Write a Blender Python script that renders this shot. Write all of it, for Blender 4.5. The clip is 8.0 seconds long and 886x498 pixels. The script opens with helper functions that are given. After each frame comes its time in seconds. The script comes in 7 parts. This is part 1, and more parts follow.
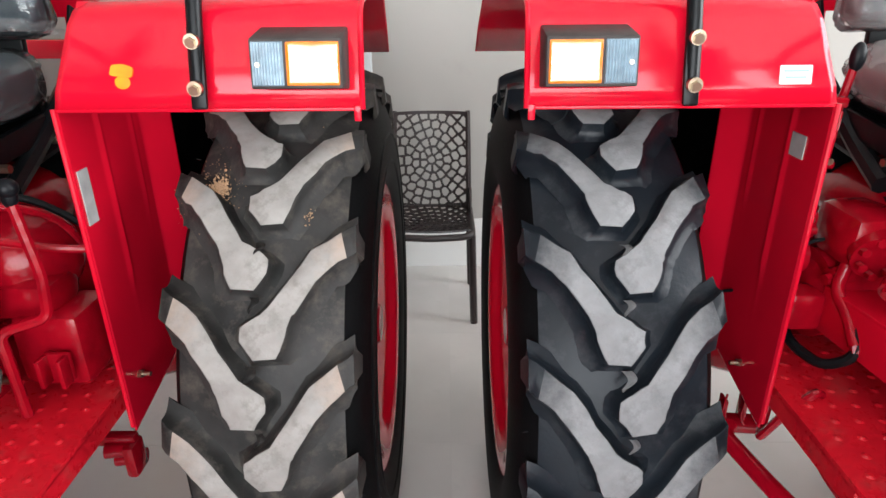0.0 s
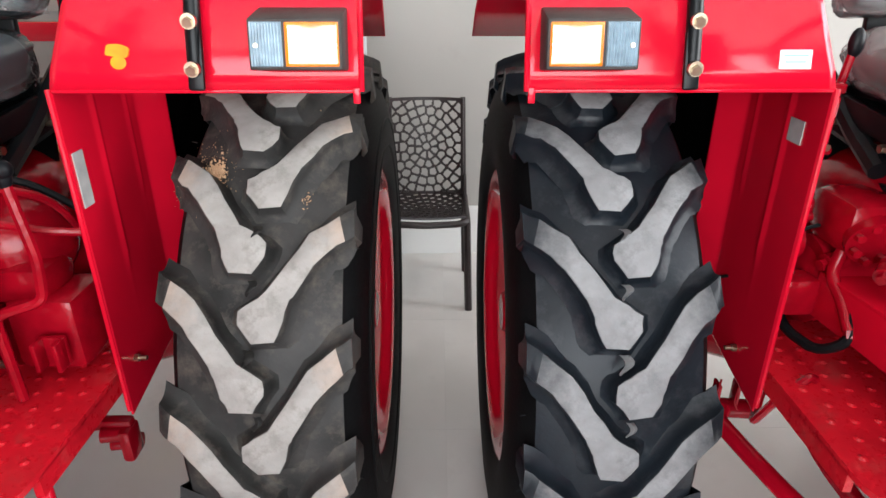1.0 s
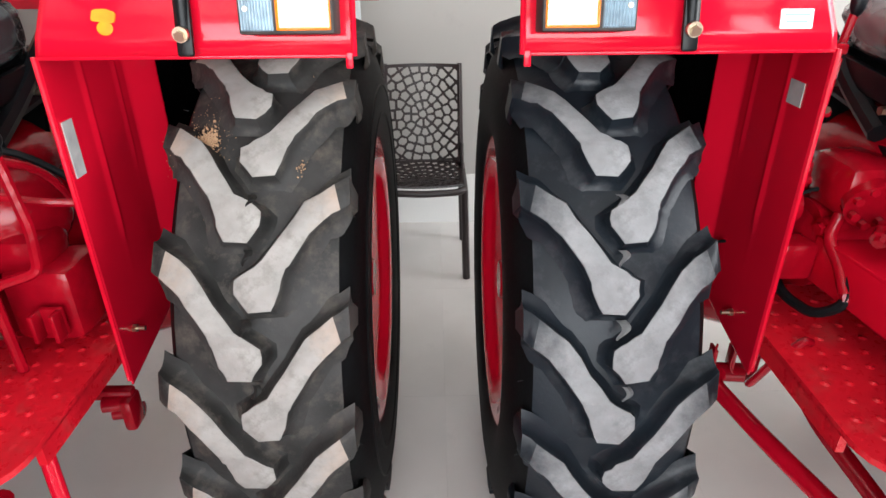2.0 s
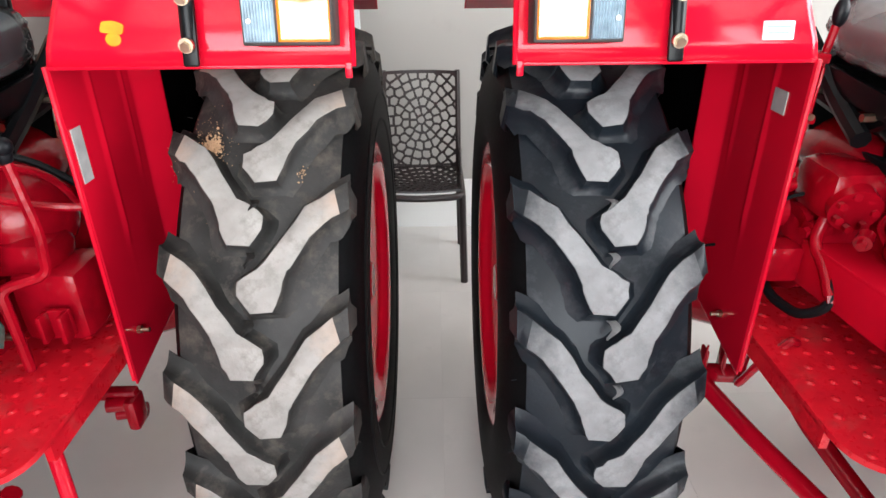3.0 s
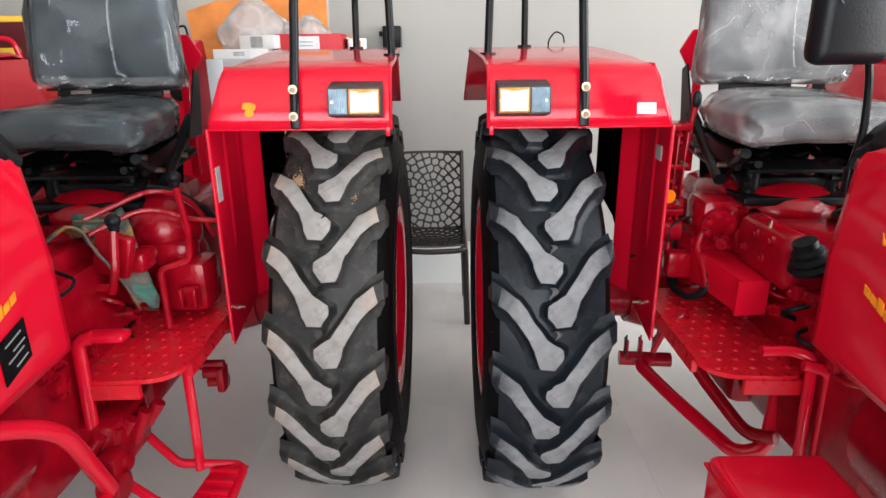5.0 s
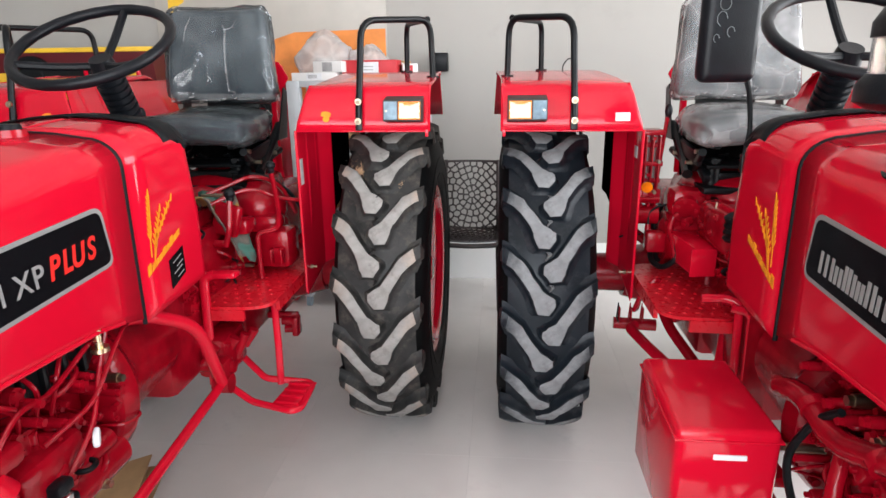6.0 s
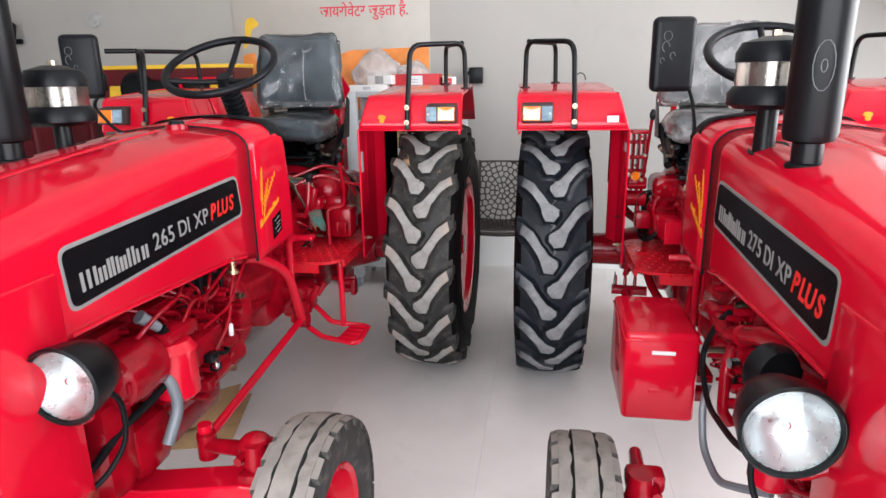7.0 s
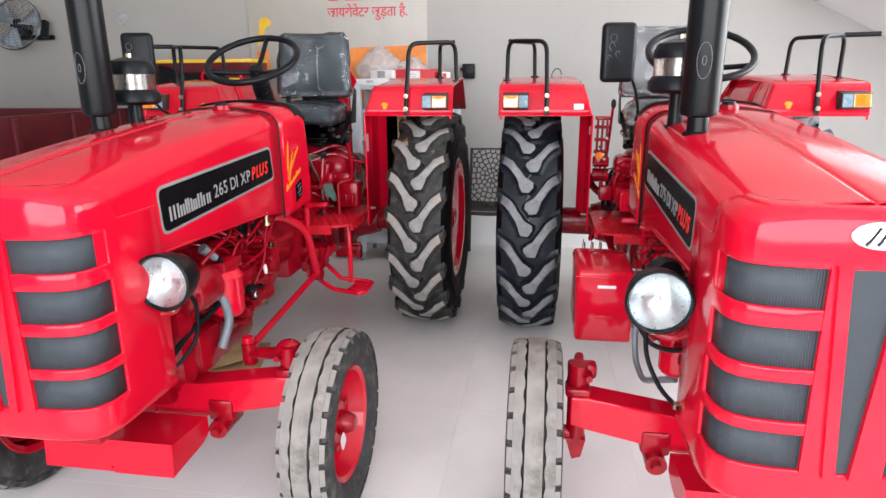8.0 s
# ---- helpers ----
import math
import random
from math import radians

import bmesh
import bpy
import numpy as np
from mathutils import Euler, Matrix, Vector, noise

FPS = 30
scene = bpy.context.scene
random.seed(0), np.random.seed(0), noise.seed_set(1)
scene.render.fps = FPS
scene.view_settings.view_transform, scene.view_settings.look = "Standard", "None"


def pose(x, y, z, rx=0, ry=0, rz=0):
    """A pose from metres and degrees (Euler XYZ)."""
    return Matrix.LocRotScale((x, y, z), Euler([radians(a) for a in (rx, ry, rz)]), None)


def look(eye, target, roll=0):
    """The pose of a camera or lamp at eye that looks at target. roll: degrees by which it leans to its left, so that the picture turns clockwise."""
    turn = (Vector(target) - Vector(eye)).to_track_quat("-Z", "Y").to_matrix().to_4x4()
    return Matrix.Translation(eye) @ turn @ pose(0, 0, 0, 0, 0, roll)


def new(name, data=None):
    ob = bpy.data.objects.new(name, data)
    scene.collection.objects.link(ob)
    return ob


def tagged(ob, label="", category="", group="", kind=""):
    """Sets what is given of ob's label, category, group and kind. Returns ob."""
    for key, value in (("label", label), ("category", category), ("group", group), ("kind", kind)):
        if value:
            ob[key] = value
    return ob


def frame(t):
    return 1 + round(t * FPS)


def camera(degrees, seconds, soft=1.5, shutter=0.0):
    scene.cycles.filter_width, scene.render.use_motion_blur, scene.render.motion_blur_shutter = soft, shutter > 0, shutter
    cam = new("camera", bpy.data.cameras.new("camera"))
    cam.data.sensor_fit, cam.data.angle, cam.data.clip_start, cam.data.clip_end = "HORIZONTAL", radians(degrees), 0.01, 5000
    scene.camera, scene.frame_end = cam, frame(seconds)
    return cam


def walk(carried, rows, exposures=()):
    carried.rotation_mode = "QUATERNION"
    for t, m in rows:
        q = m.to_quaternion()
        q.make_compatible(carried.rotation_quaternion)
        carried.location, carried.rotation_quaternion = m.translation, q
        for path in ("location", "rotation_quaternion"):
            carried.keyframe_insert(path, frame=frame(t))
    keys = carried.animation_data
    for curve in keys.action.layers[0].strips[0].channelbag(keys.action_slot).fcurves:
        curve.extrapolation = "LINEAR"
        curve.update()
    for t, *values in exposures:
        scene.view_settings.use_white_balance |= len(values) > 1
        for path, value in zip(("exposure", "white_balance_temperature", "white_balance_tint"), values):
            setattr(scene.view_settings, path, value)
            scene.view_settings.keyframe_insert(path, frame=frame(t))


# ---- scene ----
cam = camera(71.0, 8.0)
PATH = [
    (0, (-0.014, -0.09, 1.56), (-0.024, 1.747, 0.77), -0.5),
    (0.5, (-0.02, -0.09, 1.556), (-0.018, 1.744, 0.757), -0.1),
    (1, (-0.025, -0.092, 1.552), (-0.011, 1.731, 0.728), 0.0),
    (1.5, (-0.019, -0.092, 1.547), (-0.003, 1.71, 0.679), -0.3),
    (2, (-0.021, -0.089, 1.546), (-0.003, 1.691, 0.634), -0.5),
    (3.5, (-0.01, -0.17, 1.567), (0.012, 1.632, 0.7), -0.5),
    (4, (-0.006, -0.271, 1.572), (0.019, 1.578, 0.808), -0.6),
    (4.5, (-0.012, -0.515, 1.586), (0.01, 1.368, 0.91), -0.6),
    (5.8, (0.084, -1.259, 1.592), (-0.056, 0.653, 1.021), -0.7),
    (6, (0.115, -1.384, 1.593), (-0.064, 0.528, 1.034), -0.7),
    (6.5, (0.136, -1.738, 1.573), (-0.077, 0.171, 1.013), -0.5),
    (7, (0.239, -2.052, 1.602), (-0.07, -0.147, 1.077), -0.9),
    (7.5, (0.364, -2.33, 1.577), (0.028, -0.431, 1.047), -0.6),
    (8, (0.358, -2.617, 1.574), (0.056, -0.713, 1.044), -0.5),
]
walk(cam, [(t, look(eye, target, roll)) for t, eye, target, roll in PATH], [(0, 1.46, 6600, 10), (1.5, 1.54, 6600, 10), (3.5, 1.72, 6600, 10), (4.5, 1.36, 6600, 10), (6, 1.28, 6550, 11), (8, 1.15, 6450, 13)])

# ---- world and light ----
world = bpy.data.worlds.new("world")
scene.world = world
world.use_nodes = True
wn = world.node_tree.nodes
sky = wn.new("ShaderNodeTexSky")
sky.sky_type = "NISHITA"
sky.sun_disc = False
sky.sun_elevation, sky.sun_rotation = radians(52), radians(-110)
world.node_tree.links.new(sky.outputs["Color"], wn["Background"].inputs["Color"])
wn["Background"].inputs["Strength"].default_value = 0.15

sun = new("sun", bpy.data.lights.new("sun", "SUN"))
sun.data.energy, sun.data.angle, sun.data.color = 5.0, radians(1), (1, 0.96, 0.9)
sun.matrix_world = look((-10.3, -4.75, 14), (0, -1, 0))

OPEN_H, FRONT_Y = 3.55, -4.8


def area_lamp(name, size_x, size_y, power, m, color=(1, 1, 1)):
    lamp = bpy.data.lights.new(name, "AREA")
    lamp.shape, lamp.size, lamp.size_y, lamp.energy, lamp.color = "RECTANGLE", size_x, size_y, power, color
    ob = new(name, lamp)
    ob.matrix_world = m
    return ob


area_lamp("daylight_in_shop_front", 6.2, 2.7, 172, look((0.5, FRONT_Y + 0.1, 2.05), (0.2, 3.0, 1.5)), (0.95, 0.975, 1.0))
# Added lamp for the light from the right; its opening is unseen.
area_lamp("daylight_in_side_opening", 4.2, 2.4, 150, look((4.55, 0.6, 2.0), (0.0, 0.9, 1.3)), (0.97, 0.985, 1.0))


# ---- materials ----
def material(name, base, rough=0.5, metal=0.0, coat=0.0, vary=0.15, scale=6.0, fine=90.0, bump=0.0, dirt=None, dirt_amount=0.4, dirt_scale=4.0, spec=0.5, gloss_vary=0.1):
    """A painted or moulded surface: broad and fine variation of colour and gloss, fine relief, and an optional blotchy dirt."""
    m = bpy.data.materials.new(name)
    m.use_nodes = True
    n, l = m.node_tree.nodes, m.node_tree.links
    b = n["Principled BSDF"]
    b.inputs["Metallic"].default_value = metal
    b.inputs["Coat Weight"].default_value = coat
    b.inputs["Coat Roughness"].default_value = 0.06
    b.inputs["Specular IOR Level"].default_value = spec
    co = n.new("ShaderNodeTexCoord")
    broad = n.new("ShaderNodeTexNoise")
    broad.inputs["Scale"].default_value, broad.inputs["Detail"].default_value = scale, 4
    grain = n.new("ShaderNodeTexNoise")
    grain.inputs["Scale"].default_value, grain.inputs["Detail"].default_value = fine, 3
    for t in (broad, grain):
        l.new(co.outputs["Object"], t.inputs["Vector"])
    ramp = n.new("ShaderNodeMapRange")
    ramp.inputs["From Min"].default_value, ramp.inputs["From Max"].default_value = 0.3, 0.7
    ramp.inputs["To Min"].default_value, ramp.inputs["To Max"].default_value = 1 - vary, 1 + vary * 0.6
    l.new(broad.outputs["Fac"], ramp.inputs["Value"])
    col = n.new("ShaderNodeMix")
    col.data_type, col.blend_type = "RGBA", "MULTIPLY"
    col.inputs[0].default_value = 1.0
    col.inputs[6].default_value = (*base, 1)
    l.new(ramp.outputs["Result"], col.inputs[7])
    out = col.outputs[2]
    if dirt:
        spots = n.new("ShaderNodeTexNoise")
        spots.inputs["Scale"].default_value, spots.inputs["Detail"].default_value, spots.inputs["Roughness"].default_value = dirt_scale, 8, 0.7
        l.new(co.outputs["Object"], spots.inputs["Vector"])
        lim = n.new("ShaderNodeMapRange")
        lim.inputs["From Min"].default_value, lim.inputs["From Max"].default_value = 0.62 - 0.25 * dirt_amount, 0.72 - 0.1 * dirt_amount
        l.new(spots.outputs["Fac"], lim.inputs["Value"])
        over = n.new("ShaderNodeMix")
        over.data_type = "RGBA"
        l.new(lim.outputs["Result"], over.inputs[0])
        l.new(out, over.inputs[6])
        over.inputs[7].default_value = (*dirt, 1)
        out = over.outputs[2]
    l.new(out, b.inputs["Base Color"])
    gloss = n.new("ShaderNodeMapRange")
    gloss.inputs["To Min"].default_value, gloss.inputs["To Max"].default_value = max(0.02, rough * (1 - gloss_vary)), min(1.0, rough * (1 + gloss_vary))
    l.new(grain.outputs["Fac"], gloss.inputs["Value"])
    l.new(gloss.outputs["Result"], b.inputs["Roughness"])
    if bump:
        bp = n.new("ShaderNodeBump")
        bp.inputs["Strength"].default_value, bp.inputs["Distance"].default_value = bump, 0.004
        l.new(grain.outputs["Fac"], bp.inputs["Height"])
        l.new(bp.outputs["Normal"], b.inputs["Normal"])
    return m


def lens_plastic(name, base, ior):
    """A moulded lens over a bright reflector: strong mirror-like skin."""
    m = material(name, base, 0.07, coat=1.0, vary=0.22, scale=40, fine=260, bump=0.04, spec=0.5)
    b = m.node_tree.nodes["Principled BSDF"]
    b.inputs["Coat IOR"].default_value, b.inputs["Coat Roughness"].default_value = ior, 0.05
    return m


RED = material("red_enamel", (0.57, 0.0045, 0.022), 0.10, coat=0.0, vary=0.06, scale=3, fine=40, spec=0.35)
RED_WORN = material("trodden_red_enamel", (0.60, 0.008, 0.020), 0.28, vary=0.15, scale=7, fine=60, bump=0.15, dirt=(0.50, 0.035, 0.040), dirt_amount=0.30, dirt_scale=11, spec=0.5)
# Casting red kept well below RED, so the colour carries shade among the parts.
RED_CAST_SHADED = material("red_painted_casting", (0.29, 0.0022, 0.010), 0.17, coat=0.0, spec=0.30, vary=0.25, scale=14, fine=45, bump=0.30)
RUBBER = material("tyre_rubber", (0.009, 0.0125, 0.0170), 0.38, vary=0.3, scale=7, fine=120, bump=0.12, dirt=(0.030, 0.034, 0.039), dirt_amount=0.30, dirt_scale=9, spec=0.22)
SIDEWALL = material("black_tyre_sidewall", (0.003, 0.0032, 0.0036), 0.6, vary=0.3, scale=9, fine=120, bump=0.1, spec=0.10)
RUBBER_DUSTY = material("dusty_tyre_rubber", (0.030, 0.0295, 0.0285), 0.55, vary=0.6, scale=9, fine=120, bump=0.2, dirt=(0.070, 0.062, 0.053), dirt_amount=0.46, dirt_scale=16, spec=0.2)
RUBBER_GREY = material("grey_dusted_rubber", (0.05, 0.05, 0.05), 0.7, vary=0.4, scale=9, fine=120, bump=0.15, dirt=(0.13, 0.12, 0.105), dirt_amount=0.45, dirt_scale=12, spec=0.2)
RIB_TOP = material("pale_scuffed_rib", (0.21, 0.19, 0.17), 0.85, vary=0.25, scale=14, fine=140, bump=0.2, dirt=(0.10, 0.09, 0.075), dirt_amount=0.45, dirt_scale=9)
def lug_top(name, base, smear, ends, reach, amount, rough=0.85):
    """Worn crown of a tread bar: scuffed grey with dark smears, its outer end stained or still black over a ragged length."""
    m = material(name, base, rough, vary=0.16, scale=28, fine=140, bump=0.25, dirt=smear, dirt_amount=0.45, dirt_scale=22)
    n, l = m.node_tree.nodes, m.node_tree.links
    b = n["Principled BSDF"]
    worn = b.inputs["Base Color"].links[0].from_socket
    co, axes, tex = n.new("ShaderNodeTexCoord"), n.new("ShaderNodeSeparateXYZ"), n.new("ShaderNodeTexNoise")
    info, shift = n.new("ShaderNodeObjectInfo"), n.new("ShaderNodeVectorMath")
    tex.inputs["Scale"].default_value, tex.inputs["Detail"].default_value, tex.inputs["Roughness"].default_value = 22, 6, 0.65
    shift.operation = "ADD"
    l.new(co.outputs["Object"], shift.inputs[0])
    l.new(info.outputs["Random"], shift.inputs[1])
    l.new(shift.outputs[0], tex.inputs["Vector"])
    l.new(co.outputs["Object"], axes.inputs[0])
    off, mix = n.new("ShaderNodeMath"), n.new("ShaderNodeMath")
    off.operation, mix.operation = "ABSOLUTE", "MULTIPLY_ADD"
    l.new(axes.outputs["X"], off.inputs[0])
    l.new(tex.outputs["Fac"], mix.inputs[0])
    mix.inputs[1].default_value = 0.14
    l.new(off.outputs[0], mix.inputs[2])
    lim = n.new("ShaderNodeMapRange")
    lim.inputs["From Min"].default_value, lim.inputs["From Max"].default_value = reach[0] + 0.07, reach[1] + 0.07
    lim.inputs["To Min"].default_value, lim.inputs["To Max"].default_value = 0.0, amount
    l.new(mix.outputs[0], lim.inputs["Value"])
    over = n.new("ShaderNodeMix")
    over.data_type = "RGBA"
    l.new(lim.outputs["Result"], over.inputs[0])
    l.new(worn, over.inputs[6])
    over.inputs[7].default_value = (*ends, 1)
    l.new(over.outputs[2], b.inputs["Base Color"])
    return m


LUG_TOP = lug_top("scuffed_lug_top", (0.205, 0.21, 0.215), (0.15, 0.154, 0.158), (0.025, 0.029, 0.034), (0.085, 0.165), 0.9)
LUG_TOP_CLAY = lug_top("clay_stained_lug_top", (0.26, 0.25, 0.235), (0.185, 0.177, 0.163), (0.40, 0.29, 0.22), (0.10, 0.19), 0.75)
CLAY = material("dried_clay", (0.42, 0.26, 0.15), 0.95, vary=0.3, scale=30, fine=200, bump=0.6)
BLACK = material("black_satin_paint", (0.004, 0.005, 0.006), 0.32, spec=0.20, vary=0.2, scale=8, fine=120)
BLACK_RUBBER = material("black_rubber", (0.005, 0.006, 0.007), 0.5, spec=0.13, vary=0.25, scale=14, fine=150, bump=0.1)
BLACK_PLASTIC = material("black_moulded_plastic", (0.005, 0.006, 0.008), 0.36, spec=0.18, vary=0.2, scale=20, fine=260, bump=0.12)
DUSTY_PLASTIC = material("dusty_black_plastic", (0.045, 0.040, 0.038), 0.6, spec=0.25, vary=0.3, scale=30, fine=200, bump=0.1)
GRILLE_MESH = material("dark_grey_grille_mesh", (0.034, 0.041, 0.047), 0.5, vary=0.15, scale=6, fine=300, bump=0.3, spec=0.3)
BADGE_BLACK = material("glossy_black_badge", (0.004, 0.004, 0.005), 0.25, vary=0.1, spec=0.12)
SILVER = material("silver_grey_vinyl", (0.24, 0.237, 0.233), 0.5, spec=0.12, vary=0.08, scale=12)
DULL_SILVER = material("dull_silver_vinyl", (0.26, 0.257, 0.25), 0.5, vary=0.08, scale=12, spec=0.15)
RED_VINYL = material("bright_red_vinyl", (0.75, 0.02, 0.015), 0.4, vary=0.05)
YELLOW_VINYL = material("yellow_orange_vinyl", (0.80, 0.27, 0.015), 0.5, vary=0.25, scale=30, spec=0.2)
STEEL = material("zinc_plated_steel", (0.44, 0.38, 0.28), 0.3, metal=1.0, vary=0.15, scale=40)
BRASS = material("yellow_brass", (0.80, 0.66, 0.42), 0.28, metal=1.0, vary=0.15, scale=40)
CHROME = material("chromed_metal", (0.75, 0.76, 0.78), 0.12, metal=1.0, vary=0.05)
GREY_HOSE = material("grey_rubber_hose", (0.16, 0.18, 0.20), 0.35, vary=0.15, scale=20)
SEAT_VINYL = material("grey_seat_vinyl", (0.018, 0.028, 0.036), 0.5, spec=0.3, vary=0.15, scale=10, fine=220, bump=0.15)
SEAT_SIDE = material("black_seat_underside", (0.012, 0.012, 0.013), 0.6, vary=0.2)
STICKER = material("white_paper_sticker", (0.75, 0.76, 0.78), 0.5, vary=0.08, scale=30)
STICKER_INK = material("pale_blue_print", (0.25, 0.42, 0.55), 0.5, vary=0.1)
STICKER_GREY = material("silver_foil_sticker", (0.38, 0.38, 0.38), 0.35, vary=0.25, scale=30)
AMBER = lens_plastic("amber_lens", (0.82, 0.20, 0.006), 1.75)
CLEAR_LENS = material("clear_ribbed_lens", (0.24, 0.34, 0.41), 0.16, coat=0.25, vary=0.3, scale=40, fine=300, bump=0.15, spec=0.35)
REFLECTOR = material("lamp_reflector", (0.44, 0.47, 0.47), 0.28, metal=0.9, vary=0.10, scale=20)
# Gloss-free black standing in for shade in wheel arches and under seats.
SHADE_BLACK = material("matt_black_underseal", (0.004, 0.004, 0.004), 0.95, vary=0.3, scale=14, fine=120, bump=0.3, spec=0.0)
CHALK = material("white_chalk_mark", (0.13, 0.145, 0.15), 0.9, vary=0.4, scale=90)
WALL = material("cream_wall_paint", (0.37, 0.358, 0.335), 0.75, vary=0.05, scale=0.9, fine=120, bump=0.05, dirt=(0.335, 0.322, 0.30), dirt_amount=0.12, dirt_scale=1.2)
WHITE_TILE = material("white_wall_tile", (0.80, 0.80, 0.78), 0.25, vary=0.04, scale=2)
CEIL = material("white_ceiling_paint", (0.72, 0.715, 0.70), 0.85, vary=0.04, scale=1)
FLOOR_TILE = material("polished_vitrified_tile", (0.68, 0.657, 0.63), 0.22, coat=0.15, vary=0.08, scale=2.2, fine=60, dirt=(0.62, 0.60, 0.58), dirt_amount=0.15, dirt_scale=2.0)
GROUT = material("grey_grout", (0.64, 0.62, 0.60), 0.9, vary=0.2)
PAVING = material("concrete_ground", (0.42, 0.41, 0.39), 0.9, vary=0.2, scale=0.8, bump=0.3)
CHAIR = material("dark_brown_plastic", (0.022, 0.014, 0.014), 0.38, vary=0.2, scale=9)
RACK = material("grey_powder_coated_steel", (0.50, 0.53, 0.55), 0.4, vary=0.08)
CARTON_RED = material("red_printed_carton", (0.55, 0.02, 0.03), 0.5, vary=0.15)
CARTON_WHITE = material("white_printed_carton", (0.75, 0.74, 0.72), 0.55, vary=0.1)
CARDBOARD = material("brown_cardboard", (0.42, 0.27, 0.13), 0.85, vary=0.2, scale=9, bump=0.15)
POSTER = material("cream_printed_poster", (0.43, 0.405, 0.365), 0.45, vary=0.05)
POSTER_INK = material("red_printed_ink", (0.62, 0.03, 0.05), 0.5, vary=0.1)
ORANGE_PAINT = material("orange_print", (0.80, 0.26, 0.05), 0.55, vary=0.3, scale=5)
YELLOW_PAINT = material("yellow_machine_paint", (0.78, 0.48, 0.03), 0.4, vary=0.15)
MAROON = material("dark_maroon_paint", (0.10, 0.008, 0.012), 0.4, vary=0.2)
DARK_WIRE = material("dull_grey_wire", (0.10, 0.11, 0.12), 0.3, metal=0.6, vary=0.2, scale=30)
BLUE_GREY = material("blue_grey_paint", (0.25, 0.29, 0.33), 0.6, vary=0.1)


def clear_film(name, tint, low, high, rough=0.12, size=7.0, sheen=0.25):
    """Crumpled plastic film: see-through between its creases, milky along them, with a glossy faceted skin."""
    m = bpy.data.materials.new(name)
    m.use_nodes = True
    n, l = m.node_tree.nodes, m.node_tree.links
    b = n["Principled BSDF"]
    b.inputs["Base Color"].default_value = (*tint, 1)
    b.inputs["Roughness"].default_value = 0.6
    b.inputs["Specular IOR Level"].default_value = 0.0
    co, warp, shift = n.new("ShaderNodeTexCoord"), n.new("ShaderNodeTexNoise"), n.new("ShaderNodeVectorMath")
    warp.inputs["Scale"].default_value, warp.inputs["Detail"].default_value = 6.0, 3
    shift.operation = "MULTIPLY_ADD"
    shift.inputs[1].default_value = (0.16, 0.16, 0.16)
    l.new(co.outputs["Object"], warp.inputs["Vector"])
    l.new(warp.outputs["Color"], shift.inputs[0])
    l.new(co.outputs["Object"], shift.inputs[2])
    edges, cells = n.new("ShaderNodeTexVoronoi"), n.new("ShaderNodeTexVoronoi")
    edges.feature = "DISTANCE_TO_EDGE"
    edges.inputs["Scale"].default_value, cells.inputs["Scale"].default_value = size, size * 1.7
    l.new(shift.outputs[0], edges.inputs["Vector"])
    l.new(shift.outputs[0], cells.inputs["Vector"])
    bp = n.new("ShaderNodeBump")
    bp.inputs["Strength"].default_value, bp.inputs["Distance"].default_value = 0.45, 0.03
    l.new(cells.outputs["Distance"], bp.inputs["Height"])
    clear, milky, skin, gloss = n.new("ShaderNodeBsdfTransparent"), n.new("ShaderNodeMixShader"), n.new("ShaderNodeMixShader"), n.new("ShaderNodeBsdfGlossy")
    gloss.inputs["Roughness"].default_value = rough
    l.new(bp.outputs["Normal"], gloss.inputs["Normal"])
    lim, patch, most = n.new("ShaderNodeMapRange"), n.new("ShaderNodeMapRange"), n.new("ShaderNodeMath")
    lim.inputs["From Min"].default_value, lim.inputs["From Max"].default_value = 0.0, 0.14
    lim.inputs["To Min"].default_value, lim.inputs["To Max"].default_value = low + 0.4 * (high - low), low
    l.new(edges.outputs["Distance"], lim.inputs["Value"])
    patch.inputs["From Min"].default_value, patch.inputs["From Max"].default_value = 0.35, 0.75
    patch.inputs["To Min"].default_value, patch.inputs["To Max"].default_value = 0.0, high
    l.new(warp.outputs["Fac"], patch.inputs["Value"])
    most.operation = "MAXIMUM"
    l.new(lim.outputs["Result"], most.inputs[0])
    l.new(patch.outputs["Result"], most.inputs[1])
    l.new(most.outputs[0], milky.inputs[0])
    l.new(clear.outputs[0], milky.inputs[1])
    l.new(b.outputs[0], milky.inputs[2])
    edge = n.new("ShaderNodeLayerWeight")
    edge.inputs["Blend"].default_value = sheen
    l.new(bp.outputs["Normal"], edge.inputs["Normal"])
    l.new(edge.outputs["Fresnel"], skin.inputs[0])
    l.new(milky.outputs[0], skin.inputs[1])
    l.new(gloss.outputs[0], skin.inputs[2])
    l.new(skin.outputs[0], n["Material Output"].inputs["Surface"])
    return m


FILM = clear_film("clear_plastic_wrap", (0.36, 0.42, 0.45), 0.03, 0.24, 0.10, 4.0, 0.35)
FILM_HEAVY = clear_film("milky_plastic_wrap", (0.45, 0.45, 0.45), 0.20, 0.80, 0.16, 4.0, 0.25)
FILM_LOOSE = clear_film("loose_milky_wrap", (0.33, 0.33, 0.33), 0.2, 0.5, 0.45, 12.0, 0.08)
FILM_MILKY = clear_film("milky_plastic_bag", (0.66, 0.62, 0.60), 0.55, 0.95, 0.3)


